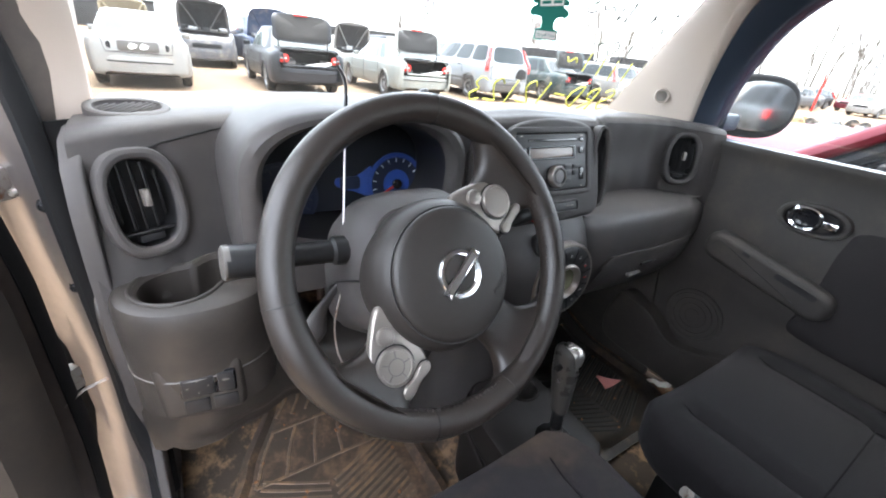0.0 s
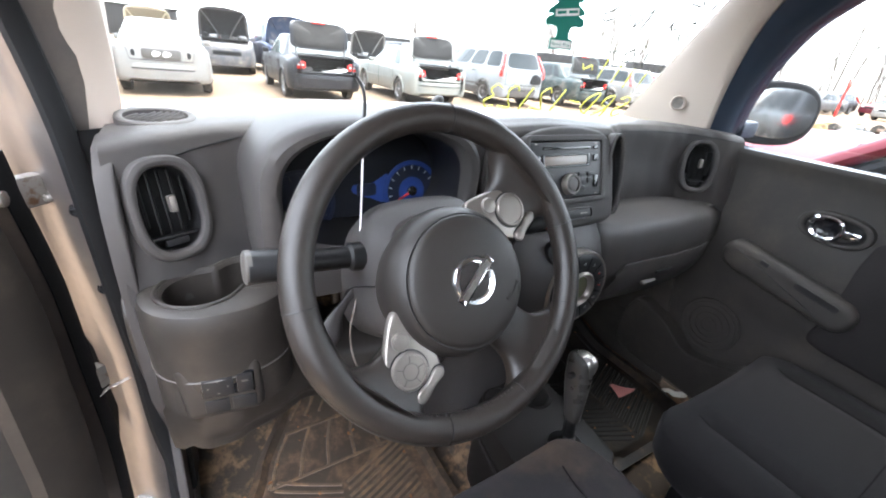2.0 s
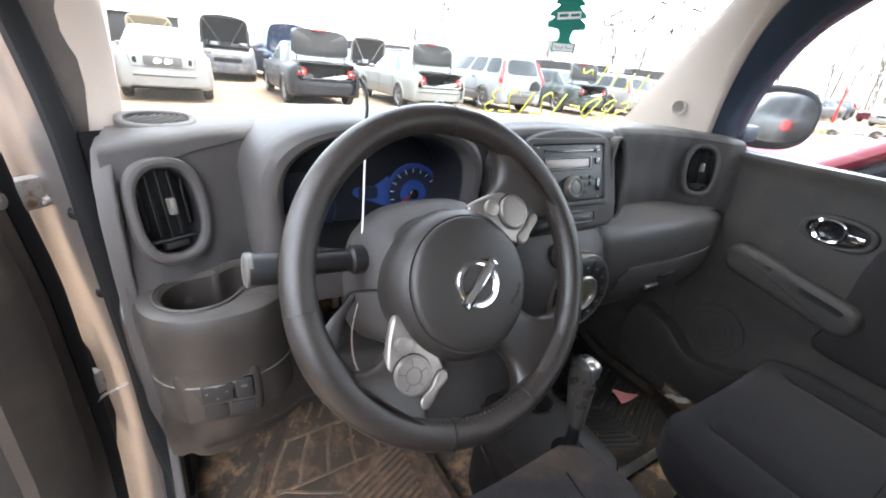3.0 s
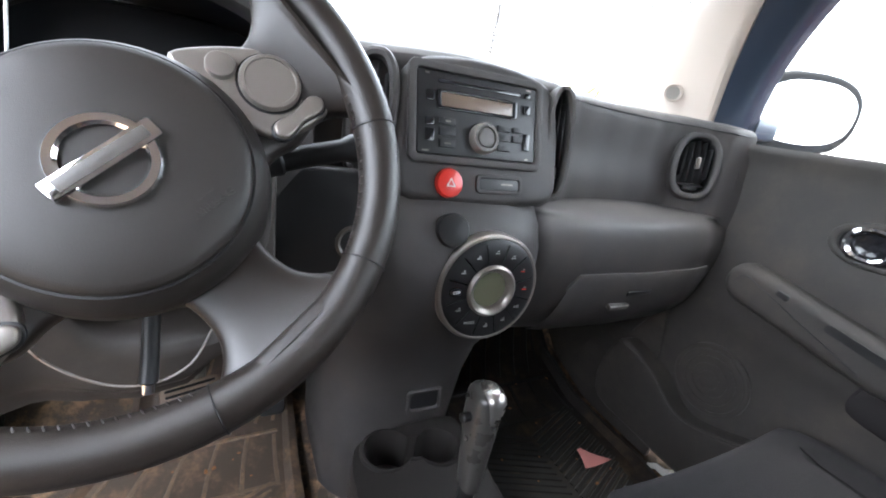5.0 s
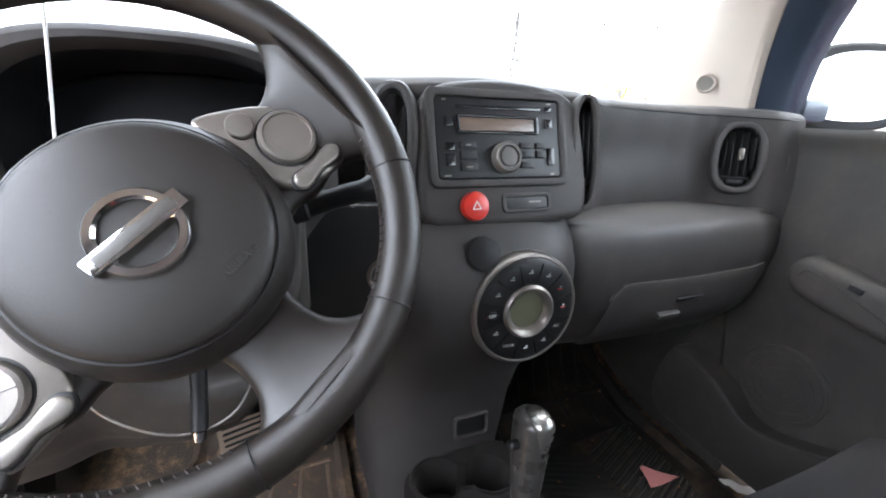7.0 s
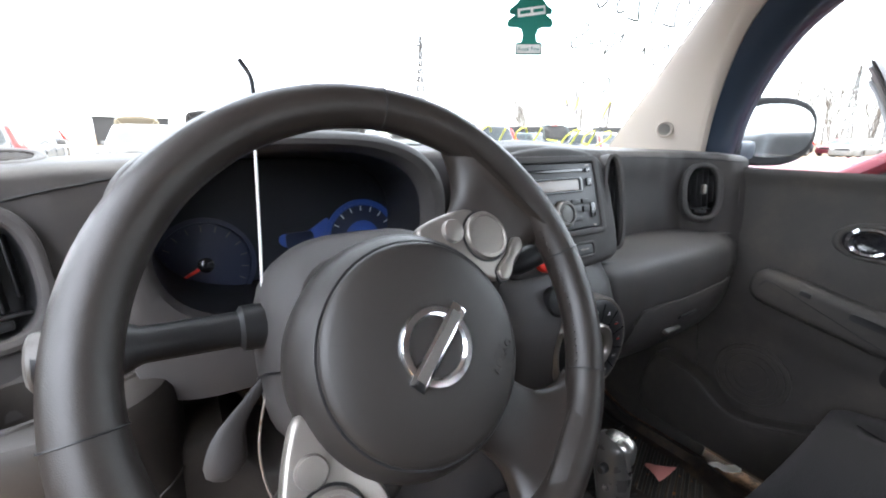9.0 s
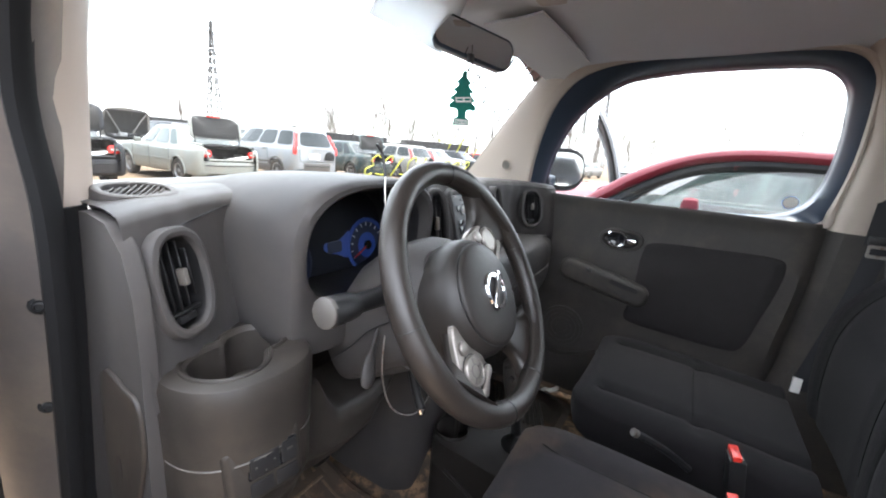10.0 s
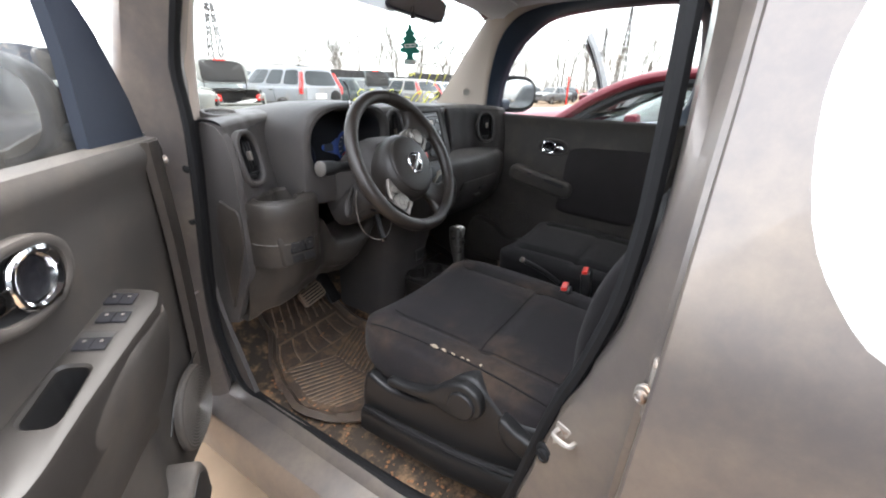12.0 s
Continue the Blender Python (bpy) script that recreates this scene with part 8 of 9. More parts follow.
            part_("lamp_socket", corner_patch(s, hw * 0.50, hw * 0.61, 0.70, 0.85, 0.006, 3), CAVITY)
        part_("headlamp", rbox((0.34, 0.12, 0.15), Matrix.Translation((s * (hw - 0.34), f - 0.10, 0.68)) @ pose(0, 0, 0, 0, 0, s * -16), 0.04), LAMP_CLEAR)
        part_("door_mirror", rbox((0.17, 0.08, 0.12), (s * (hw + 0.06), s0 - 0.52, belt + 0.05), 0.03), paint)
        if doors and not far:
            for y in (-0.95, 0.10, 1.02):
                line = [Vector((s * plan(y) * k, y + (0.08 if z > 0.8 else 0), z)) for k, z in ((0.99, 0.36), (0.999, 0.5), (1.002, 0.58), (1.0, 0.66), (0.988, belt - 0.12), (0.968, belt - 0.05))]
                part_("door_gap", tube(line, 0.006, 5), CAVITY)
            for y in (-0.72, 0.34):
                part_("door_handle", rbox((0.03, 0.19, 0.035), (s * (hw * 0.985), y, belt - 0.13), 0.01), CAVITY if paint in (SILVER_PAINT, BLACK_PAINT) else paint)
            part_("side_strip", rbox((0.02, length * 0.52, 0.05), (s * (hw + 0.002), 0.02, 0.56), 0.008), cladding or (paint if paint is not SILVER_PAINT else GREY_PLASTIC))
    part_("grille", rbox((0.85, 0.06, 0.13), (0, f - 0.01, 0.66), 0.02), CAVITY)
    back = axes((0, r - 0.004, 0.775), (1, 0, 0), (0, 0, 1), (0, -1, 0))
    if plate and notch and not boot_open:
        part_("plate_recess", slab(rrect(0.66, 0.19, 0.05), 0.02, back, 0.008), GREY_PLASTIC)
        for x in (-0.09, 0.09):
            part_("plate_patch", slab([(x + 0.07 * math.cos(t) * (1 + 0.2 * math.sin(2 * t)), 0.05 * math.sin(t) * (1 + 0.2 * math.cos(3 * t))) for t in np.linspace(0, 6.28, 14, endpoint=False)], 0.004, back @ Matrix.Translation((0, 0, 0.020))), WHITE)
    if notch and not boot_open and not far:
        part_("boot_gap", tube([Vector((x * hw, y, z)) for x, y, z in ((-0.66, r + 0.50, boot), (-0.70, r + 0.06, boot - 0.075), (-0.66, r - 0.012, 0.90), (-0.62, r - 0.010, 0.66), (0.62, r - 0.010, 0.66), (0.66, r - 0.012, 0.90), (0.70, r + 0.06, boot - 0.075), (0.66, r + 0.50, boot))], 0.006, 5), CAVITY)
        part_("badge", rbox((0.16, 0.006, 0.022), (hw * 0.40, r - 0.016, 0.905), 0.003), STEEL)
    if cladding:
        for s in (-1, 1):
            part_("sill_cladding", rbox((0.05, length * 0.50, 0.20), (s * (hw - 0.012), 0.02, 0.38), 0.03), cladding)
    if rail:
        for s in (-1, 1):
            part_("roof_rail", tube(smooth([(s * tx * 0.86, r0 - 0.1, roof - 0.01), (s * tx * 0.87, r0 - 0.25, roof + 0.04), (s * tx * 0.87, r1 + 0.3, roof + 0.04), (s * tx * 0.86, r1 + 0.1, roof - 0.01)], 3), 0.018, 6), CAVITY)
    if tall and not far:
        part_("tailgate_gap", tube([Vector((x * (hw - 0.20), r - 0.012, z)) for x, z in ((-1, 1.04), (-1, 0.64), (1, 0.64), (1, 1.04))], 0.008, 5), CAVITY)
        part_("tailgate_plate", slab(rrect(0.42, 0.17, 0.03), 0.015, axes((-0.12, r - 0.004, 0.80), (1, 0, 0), (0, 0, 1), (0, -1, 0)), 0.005), WHITE)
        part_("tailgate_handle", slab([(p.x, p.y) for p in smooth([(0.30, 0.70, 0), (0.66, 0.70, 0), (0.68, 0.86, 0), (0.52, 0.98, 0), (0.36, 0.94, 0), (0.30, 0.82, 0)], 3, True)], 0.02, axes((0, r - 0.006, 0), (1, 0, 0), (0, 0, 1), (0, -1, 0)), 0.006), CAVITY, car, "torn-out dark patch in the tailgate")
    if boot_open:
        # open luggage space: walls, floor and a ragged sill, lid standing on its hinges
        tub = [(-0.60, 0.56), (0.60, 0.56), (0.64, 0.98), (-0.64, 0.98)]
        part_("boot_well", loft([[Vector((x, y, z)) for x, z in tub] for y in (r + 0.03, g0 + 0.02)], caps=(False, True)), CAVITY, car, "dark empty boot")
        part_("boot_edge", tube([Vector((x, y, z)) for x, y, z in ((-0.63, g0 - 0.10, boot), (-0.64, r + 0.16, boot - 0.02), (-0.61, r + 0.01, 0.86), (-0.57, r - 0.015, 0.64), (0.57, r - 0.015, 0.64), (0.61, r + 0.01, 0.86), (0.64, r + 0.16, boot - 0.02), (0.63, g0 - 0.10, boot))], 0.024, 7), paint)
        part_("parcel_shelf", rbox((1.20, 0.10, 0.04), (0, g0 - 0.06, boot - 0.02), 0.015), CAVITY)
        for k, (x, sx, sz, mt) in enumerate(((-0.38, 0.22, 0.16, GREY_PLASTIC), (0.10, 0.42, 0.12, CAVITY), (0.44, 0.16, 0.20, GREY_PLASTIC))):
            part_("boot_lumber", rbox((sx, 0.22, sz), Matrix.Translation((x, r + 0.40, 0.57 + sz / 2)) @ pose(0, 0, 0, 0, 6 * k - 5, 14 * k), 0.03), mt)
        part_("loose_board", slab([(-0.36, 0.0), (0.05, -0.02), (0.30, 0.05), (0.33, 0.11), (-0.05, 0.06)], 0.015, axes((0.22, r + 0.06, 0.66), (1, 0, 0), (0, 0, 1), (0, -1, 0)), 0.004), WHITE)
        LIDM = Matrix.Translation((0, g0 - 0.10, boot + 0.14)) @ pose(0, 0, 0, 84, 0, 0)
        def lid_loop(k, z):
            return [LIDM @ Vector((x * k, 0.27 + (y - 0.27) * k, z - 0.10 * max(0, (y - 0.27) / 0.27) ** 3)) for x, y in [(p.x, p.y) for p in smooth([(-0.60, 0.0, 0), (0, -0.03, 0), (0.60, 0.0, 0), (0.66, 0.25, 0), (0.62, 0.50, 0), (0.35, 0.56, 0), (-0.35, 0.56, 0), (-0.62, 0.50, 0), (-0.66, 0.25, 0)], 3, True)]]
        lid = part_("boot_lid", loft([lid_loop(0.4, -0.03), lid_loop(0.9, -0.025), lid_loop(1.0, -0.008), lid_loop(1.02, 0.03), lid_loop(0.98, 0.045), lid_loop(0.90, 0.040)]), paint, car, "boot lid standing open")
        part_("lid_lining", loft([lid_loop(0.90, 0.046), lid_loop(0.86, 0.054), lid_loop(0.4, 0.05)]), lining or CAVITY, lid)
        part_("lid_lamp", rbox((0.30, 0.04, 0.10), LIDM @ Matrix.Translation((0, 0.545, -0.06)), 0.01), lamps or LAMP_RED, lid)
        for s in (-1, 1):
            part_("lid_arm", tube(smooth([(s * 0.56, g0 - 0.06, boot - 0.16), (s * 0.57, g0 - 0.16, boot + 0.02), (s * 0.57, g0 - 0.13, boot + 0.32)], 3), 0.014, 6), CAVITY, lid)
    if bonnet_open:
        part_("engine_bay", slab(rrect(width * 0.80, 0.85, 0.12), 0.03, Matrix.Translation((0, s0 + 0.55, hood + 0.02)), 0.008), CAVITY, car, "open engine bay")
        rg_ = random.Random(int(m[0][3] * 10))
        for k in range(11):
            x, y = -0.56 + 0.28 * (k % 5) + rg_.uniform(-0.08, 0.08), 0.22 + 0.30 * (k // 5) + rg_.uniform(-0.06, 0.06)
            sx, sy, sz = rg_.uniform(0.12, 0.34), rg_.uniform(0.10, 0.28), rg_.uniform(0.05, 0.14)
            part_("engine_piece", rbox((sx, sy, sz), Matrix.Translation((x, s0 + y, hood + 0.05 + sz / 2)) @ pose(0, 0, 0, 0, 0, rg_.uniform(-25, 25)), 0.025), (ALLOY, CAVITY, GREY_PLASTIC, CAVITY)[k % 4])
        hm = Matrix.Translation((0, s0 + 0.06, hood + 0.06)) @ pose(0, 0, 0, 62 if bonnet_open is True else bonnet_open, 0, 0)
        rows = [[hm @ Vector((x * hw * 0.88 * (1 - 0.10 * v * v - 0.12 * max(0, v - 0.8) ** 2 / 0.04), 1.02 * v - 0.06 * x * x * v, 0.05 * (1 - x * x) + 0.07 * math.sin(v * 2.4))) for x in np.linspace(-1, 1, 15)] for v in np.linspace(0, 1, 14)]
        bn = part_("bonnet", thick(grid(rows)[0], 0.025), paint, car, "bonnet propped open")
        rows = [[hm @ Vector((x * hw * 0.78 * (1 - 0.10 * v * v), 0.08 + 0.84 * v, -0.035 + 0.05 * (1 - x * x) + 0.065 * math.sin(v * 2.4) - 0.012 * (abs(abs(x) - 0.5) < 0.12))) for x in np.linspace(-1, 1, 17)] for v in np.linspace(0, 1, 8)]
        part_("bonnet_lining", thick(grid(rows)[0], 0.01), lining or CAVITY, bn)
        for s in (-1, 1):
            part_("bonnet_rib", tube([hm @ Vector((s * hw * (0.20 + 0.5 * v), 0.10 + 0.78 * v, -0.045 + 0.07 * math.sin(v * 2.4))) for v in np.linspace(0, 1, 6)], 0.022, 6), paint, bn)
    return car


def spot(x, y, heading=0.0, lift=0.0):
    return pose(x, y, lift, 0, 0, heading)


# the row facing the bonnet: tails towards the camera
PALE_LINING = surface("dusty_grey_lid_lining", (0.036, 0.034, 0.032), 0.95, vary=0.35, scale=7, grain=0.4, grain_scale=60, spec=0.1)
DARK_LINING = surface("dark_lid_lining", (0.035, 0.034, 0.033), 0.95, vary=0.4, scale=6, grain=0.4, grain_scale=60, spec=0.1)
TAIL = 12.15
wreck("white saloon with its tail lamps stripped out", WHITE_PAINT, "sedan", spot(-0.80, TAIL, -1), lamps=None, pane=GREEN_GLASS)
wreck("black saloon with its boot standing open", BLACK_PAINT, "sedan", spot(2.42, TAIL - 0.2, -1), boot_open=True, lining=PALE_LINING, pane=GREEN_GLASS)
wreck("pale silver-green saloon with its boot open", PALE_PAINT, "sedan", spot(5.42, TAIL - 0.35, -1), boot_open=True, lining=DARK_LINING, pane=GREEN_GLASS)
wreck("silver off-road car with tall tail lamps and dark cladding", SILVER_PAINT, "suv", spot(8.62, TAIL + 0.1, -1), cladding=GREY_PLASTIC, plate=False, rail=True)
wreck("dark green saloon with its boot lid raised", GREEN_PAINT, "sedan", spot(11.95, TAIL + 0.1, -2), boot_open=True, lining=DARK_LINING)
wreck("white estate car with a roof rail", WHITE_PAINT, "estate", spot(15.0, TAIL + 0.2, -3), rail=True)
wreck("pale silver saloon among the row", SILVER_PAINT, "sedan", spot(18.1, TAIL + 0.2, 0), lamps=LAMP_RED)
wreck("dark saloon further along the row", BLACK_PAINT, "sedan", spot(21.2, TAIL + 0.4, 0))
wreck("red saloon at the end of the row", coat("bright_red_car_paint", (0.34, 0.03, 0.03)), "sedan", spot(25.0, TAIL + 0.6, 3))
wreck("dark grey estate car beside the saloons", GREY_PAINT, "estate", spot(-3.35, TAIL - 0.6, 1))
# second row, fronts towards the camera, bonnets up
wreck("beige car with its bonnet propped open", BEIGE_PAINT, "sedan", spot(-1.3, 21.4, 180), bonnet_open=True, lining=coat("beige_bonnet_lining", (0.24, 0.20, 0.14)))
wreck("dark off-road car with its bonnet open", GREY_PAINT, "suv", spot(1.05, 18.4, 176), bonnet_open=60)
wreck("blue car with its bonnet standing open", BLUE_PAINT, "van", spot(3.1, 19.6, 186), bonnet_open=66, lining=BLUE_PAINT)
wreck("white car with striped bonnet open", WHITE_PAINT, "sedan", spot(6.4, 18.6, 176), bonnet_open=70, lining=PALE_LINING)
wreck("silver estate car in the second row", SILVER_PAINT, "estate", spot(-4.6, 20.0, 180))
wreck("dark off-road car in the second row", BLACK_PAINT, "suv", spot(9.6, 20.4, 180))
wreck("white van in the second row", WHITE_PAINT, "van", spot(13.0, 22.0, 180))
wreck("dark car with its bonnet open", GREEN_PAINT, "sedan", spot(17.6, 22.0, 178), bonnet_open=True)
wreck("dark saloon in the second row", BLACK_PAINT, "sedan", spot(22.5, 23.0, 180))
# beside the car: a dark red saloon, then a pale one with its bonnet up
wreck("dark red saloon parked close alongside with clear windows", RED_PAINT, "low_saloon", spot(2.50, -0.95, 0), pane=glass("side_car_glass", (0.80, 0.86, 0.84), 0.01, film=0.08), bonnet_open=False, hollow=True)
wreck("pale silver saloon with its bonnet standing upright", surface("dull_silver_car_paint", (0.17, 0.172, 0.176), 0.8, spec=0.05, vary=0.1, scale=2), "sedan", spot(4.95, -0.78, 12), bonnet_open=66)
wreck("pale silver saloon further along the row", SILVER_PAINT, "sedan", spot(7.6, -1.2, 0))
# far across the yard
wreck("dark saloon far across the yard", GREY_PAINT, "sedan", spot(37.5, 12.4, 78), far=True)
wreck("white saloon far across the yard", WHITE_PAINT, "sedan", spot(41.0, 8.7, 84), pane=DARK_GLASS)
wreck("black estate car far across the yard", BLACK_PAINT, "estate", spot(43.0, 13.4, 80), far=True)
wreck("red car far across the yard", RED_PAINT, "sedan", spot(47.0, 11.0, 80), far=True)
wreck("silver car far across the yard", SILVER_PAINT, "suv", spot(46.0, 5.5, 86), far=True)
wreck("blue car far across the yard", BLUE_PAINT, "sedan", spot(45.0, 0.5, 90), far=True)
wreck("pale car far across the yard", BEIGE_PAINT, "sedan", spot(47.5, -5.0, 88), far=True)
wreck("grey car far across the yard", GREY_PAINT, "sedan", spot(46.0, 18.0, 75), far=True)
wreck("white car behind the open door", WHITE_PAINT, "sedan", spot(-7.5, 12.5, 0), far=True)
wreck("dark red car behind the open door", RED_PAINT, "suv", spot(-11.0, 12.2, 0), far=True)
wreck("black car behind the open door", BLACK_PAINT, "estate", spot(-3.4, 4.4, 0))

# Added van, never in view: it blocks side light and darkens the mirror.
wreck("black van out of view, added to shade the doorway", BLACK_PAINT, "van", spot(-3.0, -2.1, 2))
wreck("dark off-road car behind, seen in the door mirror", BLACK_PAINT, "suv", spot(3.12, -12.6, 172), pane=SEAL, short_lamps=True)

# axles with wheels lying on the dirt
RUST = surface("rusty_axle_steel", (0.13, 0.075, 0.045), 0.8, metal=0.2, grain=0.4, grain_scale=60, dirt=(0.05, 0.04, 0.035), dirt_amount=0.3, dirt_scale=10)
OCHRE = surface("ochre_primed_hub", (0.33, 0.23, 0.10), 0.7, dirt=(0.10, 0.07, 0.05), dirt_amount=0.35, dirt_scale=12)
def axle(x, y, turn, hub):
    a = thing("scrap_axle", pose(x, y, 0, 0, 0, turn), "rusty scrap axle with brake drums lying on dirt", "axle", "axles on the ground")
    part("beam", tube([(-0.6, 0, 0.2), (0, 0, 0.22), (0.6, 0, 0.2)], [0.05, 0.07, 0.05], 10), RUST, a, local=True)
    for s in (-1, 1):
        q = Matrix.Translation((s * 0.62, 0, 0.21)) @ pose(0, 0, 0, 0, 90 * s, 0)
        part("drum", lathe([(0.10, -0.06), (0.20, -0.05), (0.21, 0.05), (0.19, 0.08), (0.08, 0.09), (0.06, 0.14), (0, 0.14)], q, 22, caps=(True, False)), hub, a, local=True)
for k, (x, y, t) in enumerate(((18.3, 5.3, 10), (19.4, 5.0, -15), (20.6, 5.2, 5), (21.8, 4.6, 30))):
    axle(x, y, t, OCHRE if k % 2 == 0 else TYRE)
mk = thing("marker_post", (36, 10.6, 0), "red marker post with a flag board", "post")
part("pole", tube([(36, 10.6, 0), (36, 10.6, 1.9)], 0.07, 8), LAMP_RED, mk)
part("board", rbox((0.5, 0.05, 0.4), (36, 10.6, 2.1), 0.02), LAMP_RED, mk)

# dark sheds and trailers on the edge of the yard
SHED = surface("dark_corrugated_shed", (0.020, 0.019, 0.0185), 0.7, vary=0.2, scale=1.2, grain=0.3, grain_scale=40)
shed = thing("shed", pose(-3.4, 62, 0, 0, 0, 2), "dark flat-roofed shed with a white window", "shed")
part("wall", rbox((7.0, 4.0, 2.9), Matrix.Translation((0, 0, 1.45)), 0.05), SHED, shed, local=True)
part("roof", rbox((7.3, 4.3, 0.14), Matrix.Translation((0, 0, 2.97)), 0.03), CAVITY, shed, local=True)
wd = part("window", rbox((1.0, 0.08, 0.9), Matrix.Translation((1.6, -2.02, 2.0)), 0.02), WHITE_PAINT, shed, "white boarded window", local=True)
for k, (x, y, L, t) in enumerate(((33.0, 33.0, 9.0, -40), (42.0, 27.0, 8.0, -32), (19.0, 44.0, 10.0, -25))):
    tr = thing("trailer", pose(x, y, 0, 0, 0, t), "long dark box trailer behind the cars", "trailer", "trailers")
    part("box", rbox((L, 2.4, 1.7), Matrix.Translation((0, 0, 1.55)), 0.04), SHED, tr, local=True)
    for i in range(int(L / 0.6)):
        part("rib", rbox((0.06, 0.05, 1.6), Matrix.Translation((-L / 2 + 0.3 + 0.6 * i, -1.22, 1.55)), 0.01, 1), CAVITY, tr, local=True)
    for x2 in (-L * 0.3, -L * 0.15, L * 0.35):
        part("wheel", lathe([(0.2, -0.12), (0.45, -0.12), (0.48, -0.08), (0.48, 0.08), (0.45, 0.12), (0.2, 0.12)], Matrix.Translation((x2, -1.0, 0.48)) @ pose(0, 0, 0, 90, 0, 0), 20), TYRE, tr, local=True)

# bare trees
BARK = surface("grey_bark", (0.11, 0.094, 0.080), 0.9, vary=0.3, scale=3, grain=0.5, grain_scale=30)
def tree(x, y, h, seed, spread=0.5):
    rg = random.Random(seed)
    t = thing("bare_tree", (x, y, 0), "leafless grey tree at the yard's edge", "tree", "bare trees")
    trunk, crown = bmesh.new(), bmesh.new()
    def limb(p, d, ln, r, depth, bm):
        q = [p]
        dd_ = d.copy()
        for k in range(3):
            dd_ = (dd_ + Vector((rg.uniform(-0.2, 0.2), rg.uniform(-0.2, 0.2), rg.uniform(-0.02, 0.15)))).normalized()
            q.append(q[-1] + dd_ * ln / 3)
        tube(q, [r, r * 0.88, r * 0.76, r * 0.6], 5 if depth < 2 else 3, bm=bm)
        if depth < 4:
            for k in range(rg.choice((3, 4)) if depth else 7):
                a = q[1 + (k % 3)] if depth else q[0].lerp(q[3], 0.22 + 0.75 * (k + 0.5) / 7)
                side = Vector((rg.uniform(-1, 1), rg.uniform(-1, 1), rg.uniform(0.3, 1.3))).normalized()
                limb(a, (dd_ * (0.9 - spread * 0.3) + side * spread * 1.6).normalized(), ln * rg.uniform(0.42, 0.66), max(r * 0.56, 0.018), depth + 1, crown)
    limb(Vector((0, 0, -0.1)), Vector((0, 0, 1)), h * 0.72, h * 0.0105, 0, trunk)
    part("trunk", trunk, BARK, t, local=True)
    part("crown", crown, BARK, t, local=True)
for k, (x, y, h, sp) in enumerate(((41.5, 44.0, 7.5, 0.9), (50.5, 41.5, 8.0, 0.8), (54.5, 44.0, 8.8, 0.42), (60.0, 44.0, 7.2, 0.4), (64.0, 40.5, 6.0, 0.6), (70.0, 40.0, 6.8, 0.65), (75.0, 36.0, 5.5, 0.7), (66.0, 28.5, 8.0, 0.5), (68.0, 22.0, 9.0, 0.4),
                                   (72.0, 19.0, 10.0, 0.38), (70.0, 14.0, 7.5, 0.5), (74.0, 11.0, 9.0, 0.55), (78.0, 8.0, 7.0, 0.6), (72.0, 2.0, 7.5, 0.45), (74.0, -4.0, 9.5, 0.35), (75.0, -9.0, 9.0, 0.35), (73.0, -14.0, 8.0, 0.4), (76.0, -19.0, 9.5, 0.35),
                                   (72.0, -25.0, 8.5, 0.4), (30.0, 60.0, 6.0, 0.5), (44.0, 46.5, 7.5, 0.95), (46.5, 48.5, 6.5, 0.9), (56.5, 41.0, 7.5, 0.5), (63.5, 29.5, 7.0, 0.6), (66.5, 17.0, 8.0, 0.42), (69.0, 9.0, 8.5, 0.5), (63.0, 12.5, 8.0, 0.55), (61.0, 18.5, 7.5, 0.6), (64.0, 5.5, 7.0, 0.6), (60.0, 24.5, 7.0, 0.7), (57.0, 36.0, 7.0, 0.85), (48.5, 43.0, 7.0, 0.9), (38.5, 47.0, 6.5, 0.8))):
    tree(x, y, h, 10 + k, sp)
# far brush along the horizon, uncountable
rg = random.Random(7)
bm = bmesh.new()
for k in range(420):
    a = rg.uniform(-35, 62)
    d = rg.uniform(95, 150)
    x, y = d * math.cos(radians(a)), d * math.sin(radians(a))
    h = rg.uniform(1.5, 6.5)
    tube([(x, y, 0), (x + rg.uniform(-0.5, 0.5), y, h * 0.6), (x + rg.uniform(-1, 1), y, h)], [0.10, 0.06, 0.02], 3, bm=bm)
    for j in range(5):
        z = h * rg.uniform(0.3, 0.9)
        tube([(x, y, z), (x + rg.uniform(-1.2, 1.2), y + rg.uniform(-1.2, 1.2), z + rg.uniform(0.4, 1.4))], [0.04, 0.015], 3, bm=bm)
part("brush", bm, BARK, None, label="low leafless brush far along the horizon", category="brush", kind="stuff")


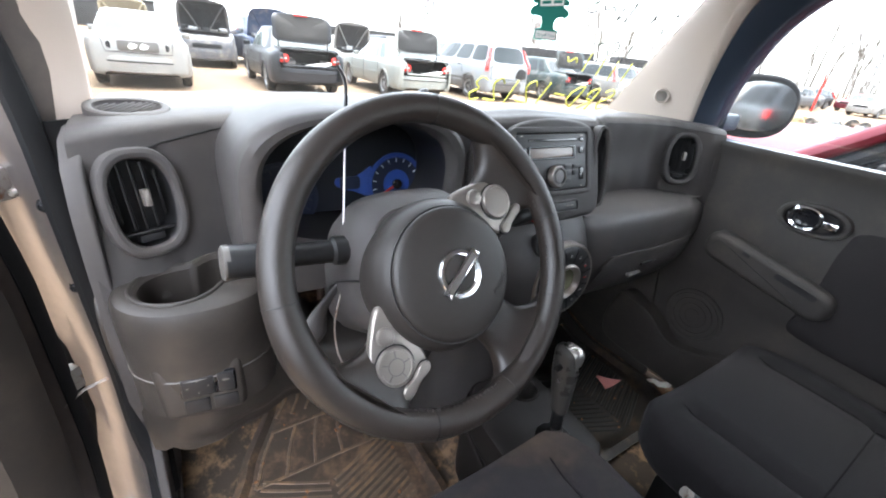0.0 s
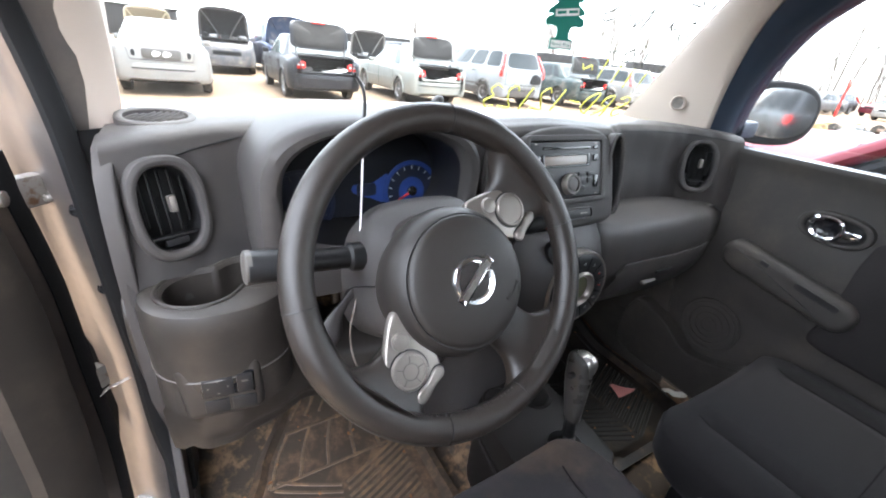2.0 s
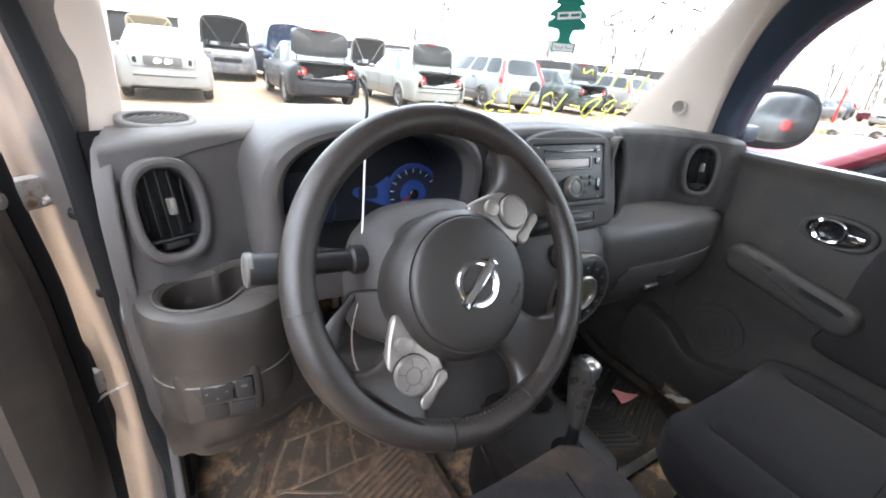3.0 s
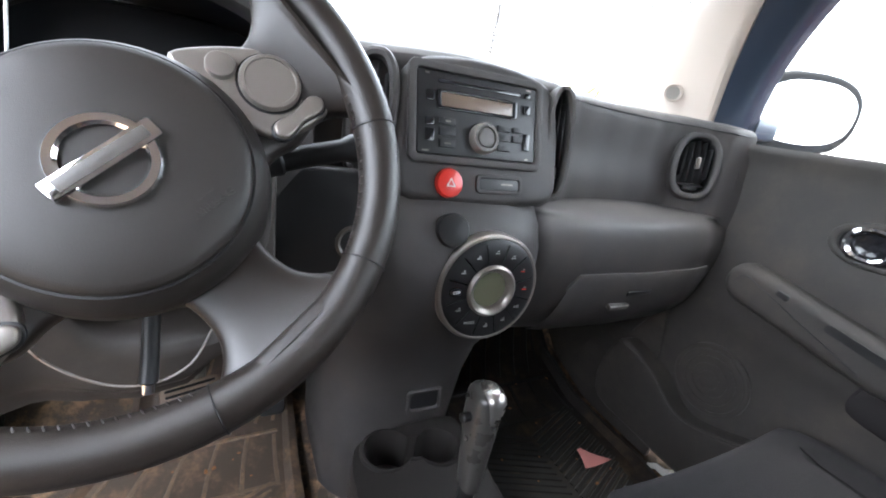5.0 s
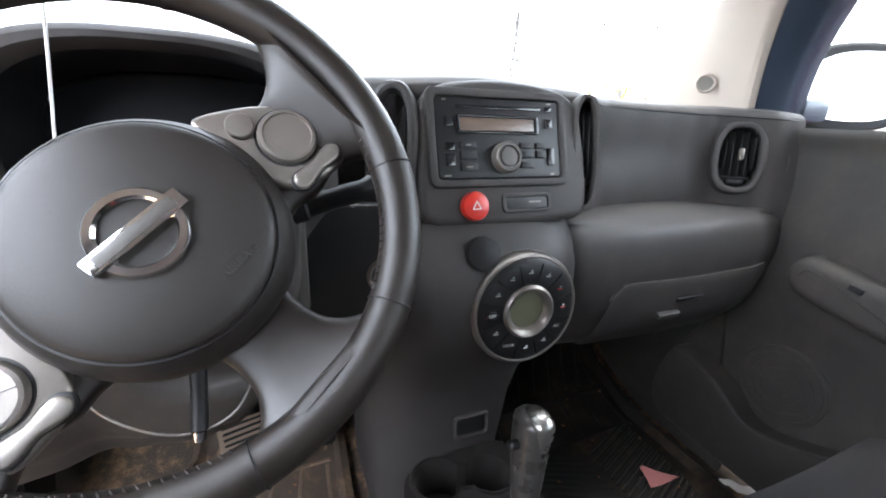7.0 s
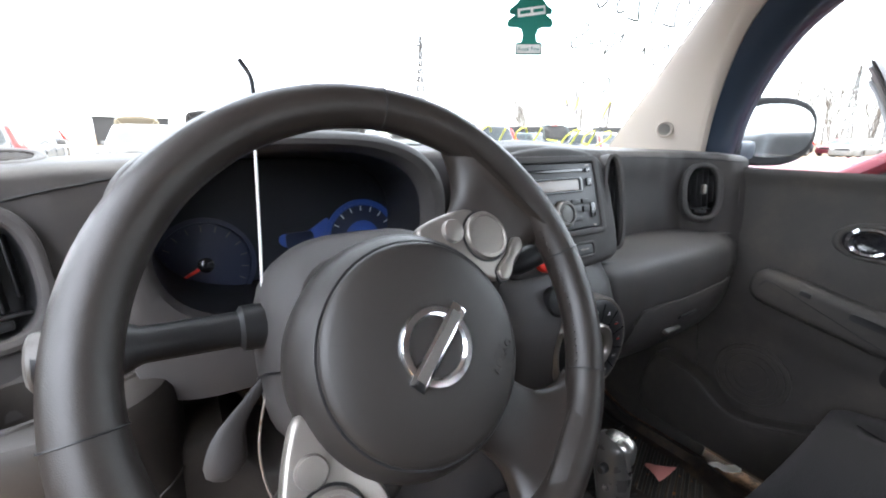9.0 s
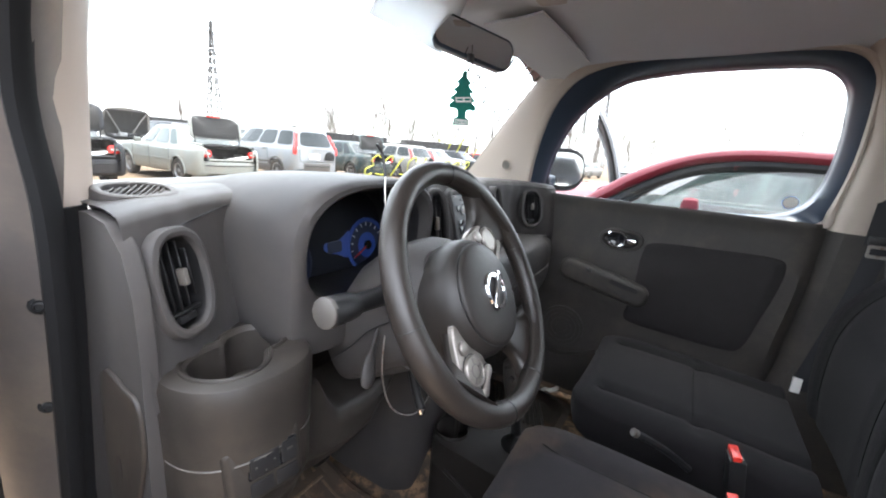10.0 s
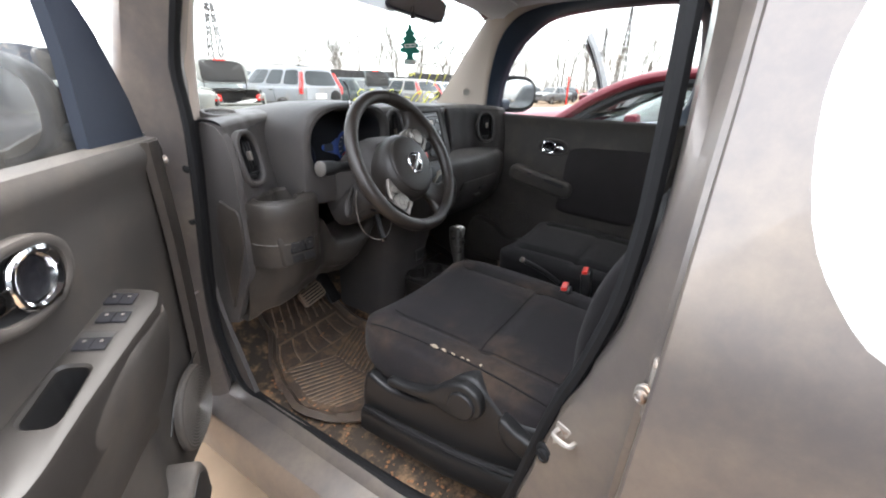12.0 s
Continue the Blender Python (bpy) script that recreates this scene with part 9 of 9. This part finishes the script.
def pylon(x, y, h, turn):
    p = thing("pylon", pose(x, y, 0, 0, 0, turn), "lattice steel power pylon with three cross-arms", "pylon", "power pylons")
    GALV = GREY_PAINT
    w = lambda z: (0.11 * (1 - z / h) ** 1.4 + 0.018) * h
    lv = [h * f for f in (0, 0.14, 0.26, 0.37, 0.47, 0.56, 0.64, 0.71, 0.78, 0.84, 0.90, 0.95, 1.0)]
    for sx, sy in ((1, 1), (1, -1), (-1, 1), (-1, -1)):
        part("leg", tube([(sx * w(z) / 2, sy * w(z) / 2, z) for z in lv], h * 0.0060, 4), GALV, p, local=True)
    bm = bmesh.new()
    for a, b in zip(lv, lv[1:]):
        for sy in (1, -1):
            for s in (1, -1):
                tube([(s * w(a) / 2, sy * w(a) / 2, a), (-s * w(b) / 2, sy * w(b) / 2, b)], h * 0.0050, 3, bm=bm)
                tube([(sy * w(a) / 2, s * w(a) / 2, a), (sy * w(b) / 2, -s * w(b) / 2, b)], h * 0.0036, 3, bm=bm)
    part("bracing", bm, GALV, p, local=True)
    for z, l in ((0.58, 0.24), (0.74, 0.22), (0.90, 0.19)):
        arm = bmesh.new()
        for s in (1, -1):
            for dz in (0, 0.03):
                tube([(0, 0, h * (z + dz)), (s * h * l / 2, 0, h * z)], h * 0.0046, 4, bm=arm)
        part("cross_arm", arm, GALV, p, local=True)


pylon(62.0, 107.0, 28.0, 35)
pylon(140.0, 27.5, 24.0, -10)
pylon(150.0, 36.0, 20.0, -12)
pylon(170.0, -40.0, 24.0, -30)
for k, (x, y, h, ln) in enumerate(((72.0, 23.0, 9.3, 0.3), (80.0, -12.0, 9.0, 0.5), (66.0, 34.0, 7.0, 0), (48.0, 46.0, 8.0, 0))):
    lp_ = thing("utility_pole", (x, y, 0), "leaning wooden utility pole", "pole", "utility poles")
    part("mast", tube([(x, y, 0), (x + ln * 0.1, y - ln, h)], [0.16, 0.10], 8), BARK, lp_)
    part("cross_arm", rbox((0.12, 1.6, 0.12), (x + ln * 0.1, y - ln * 0.9, h * 0.93), 0.01), BARK, lp_)
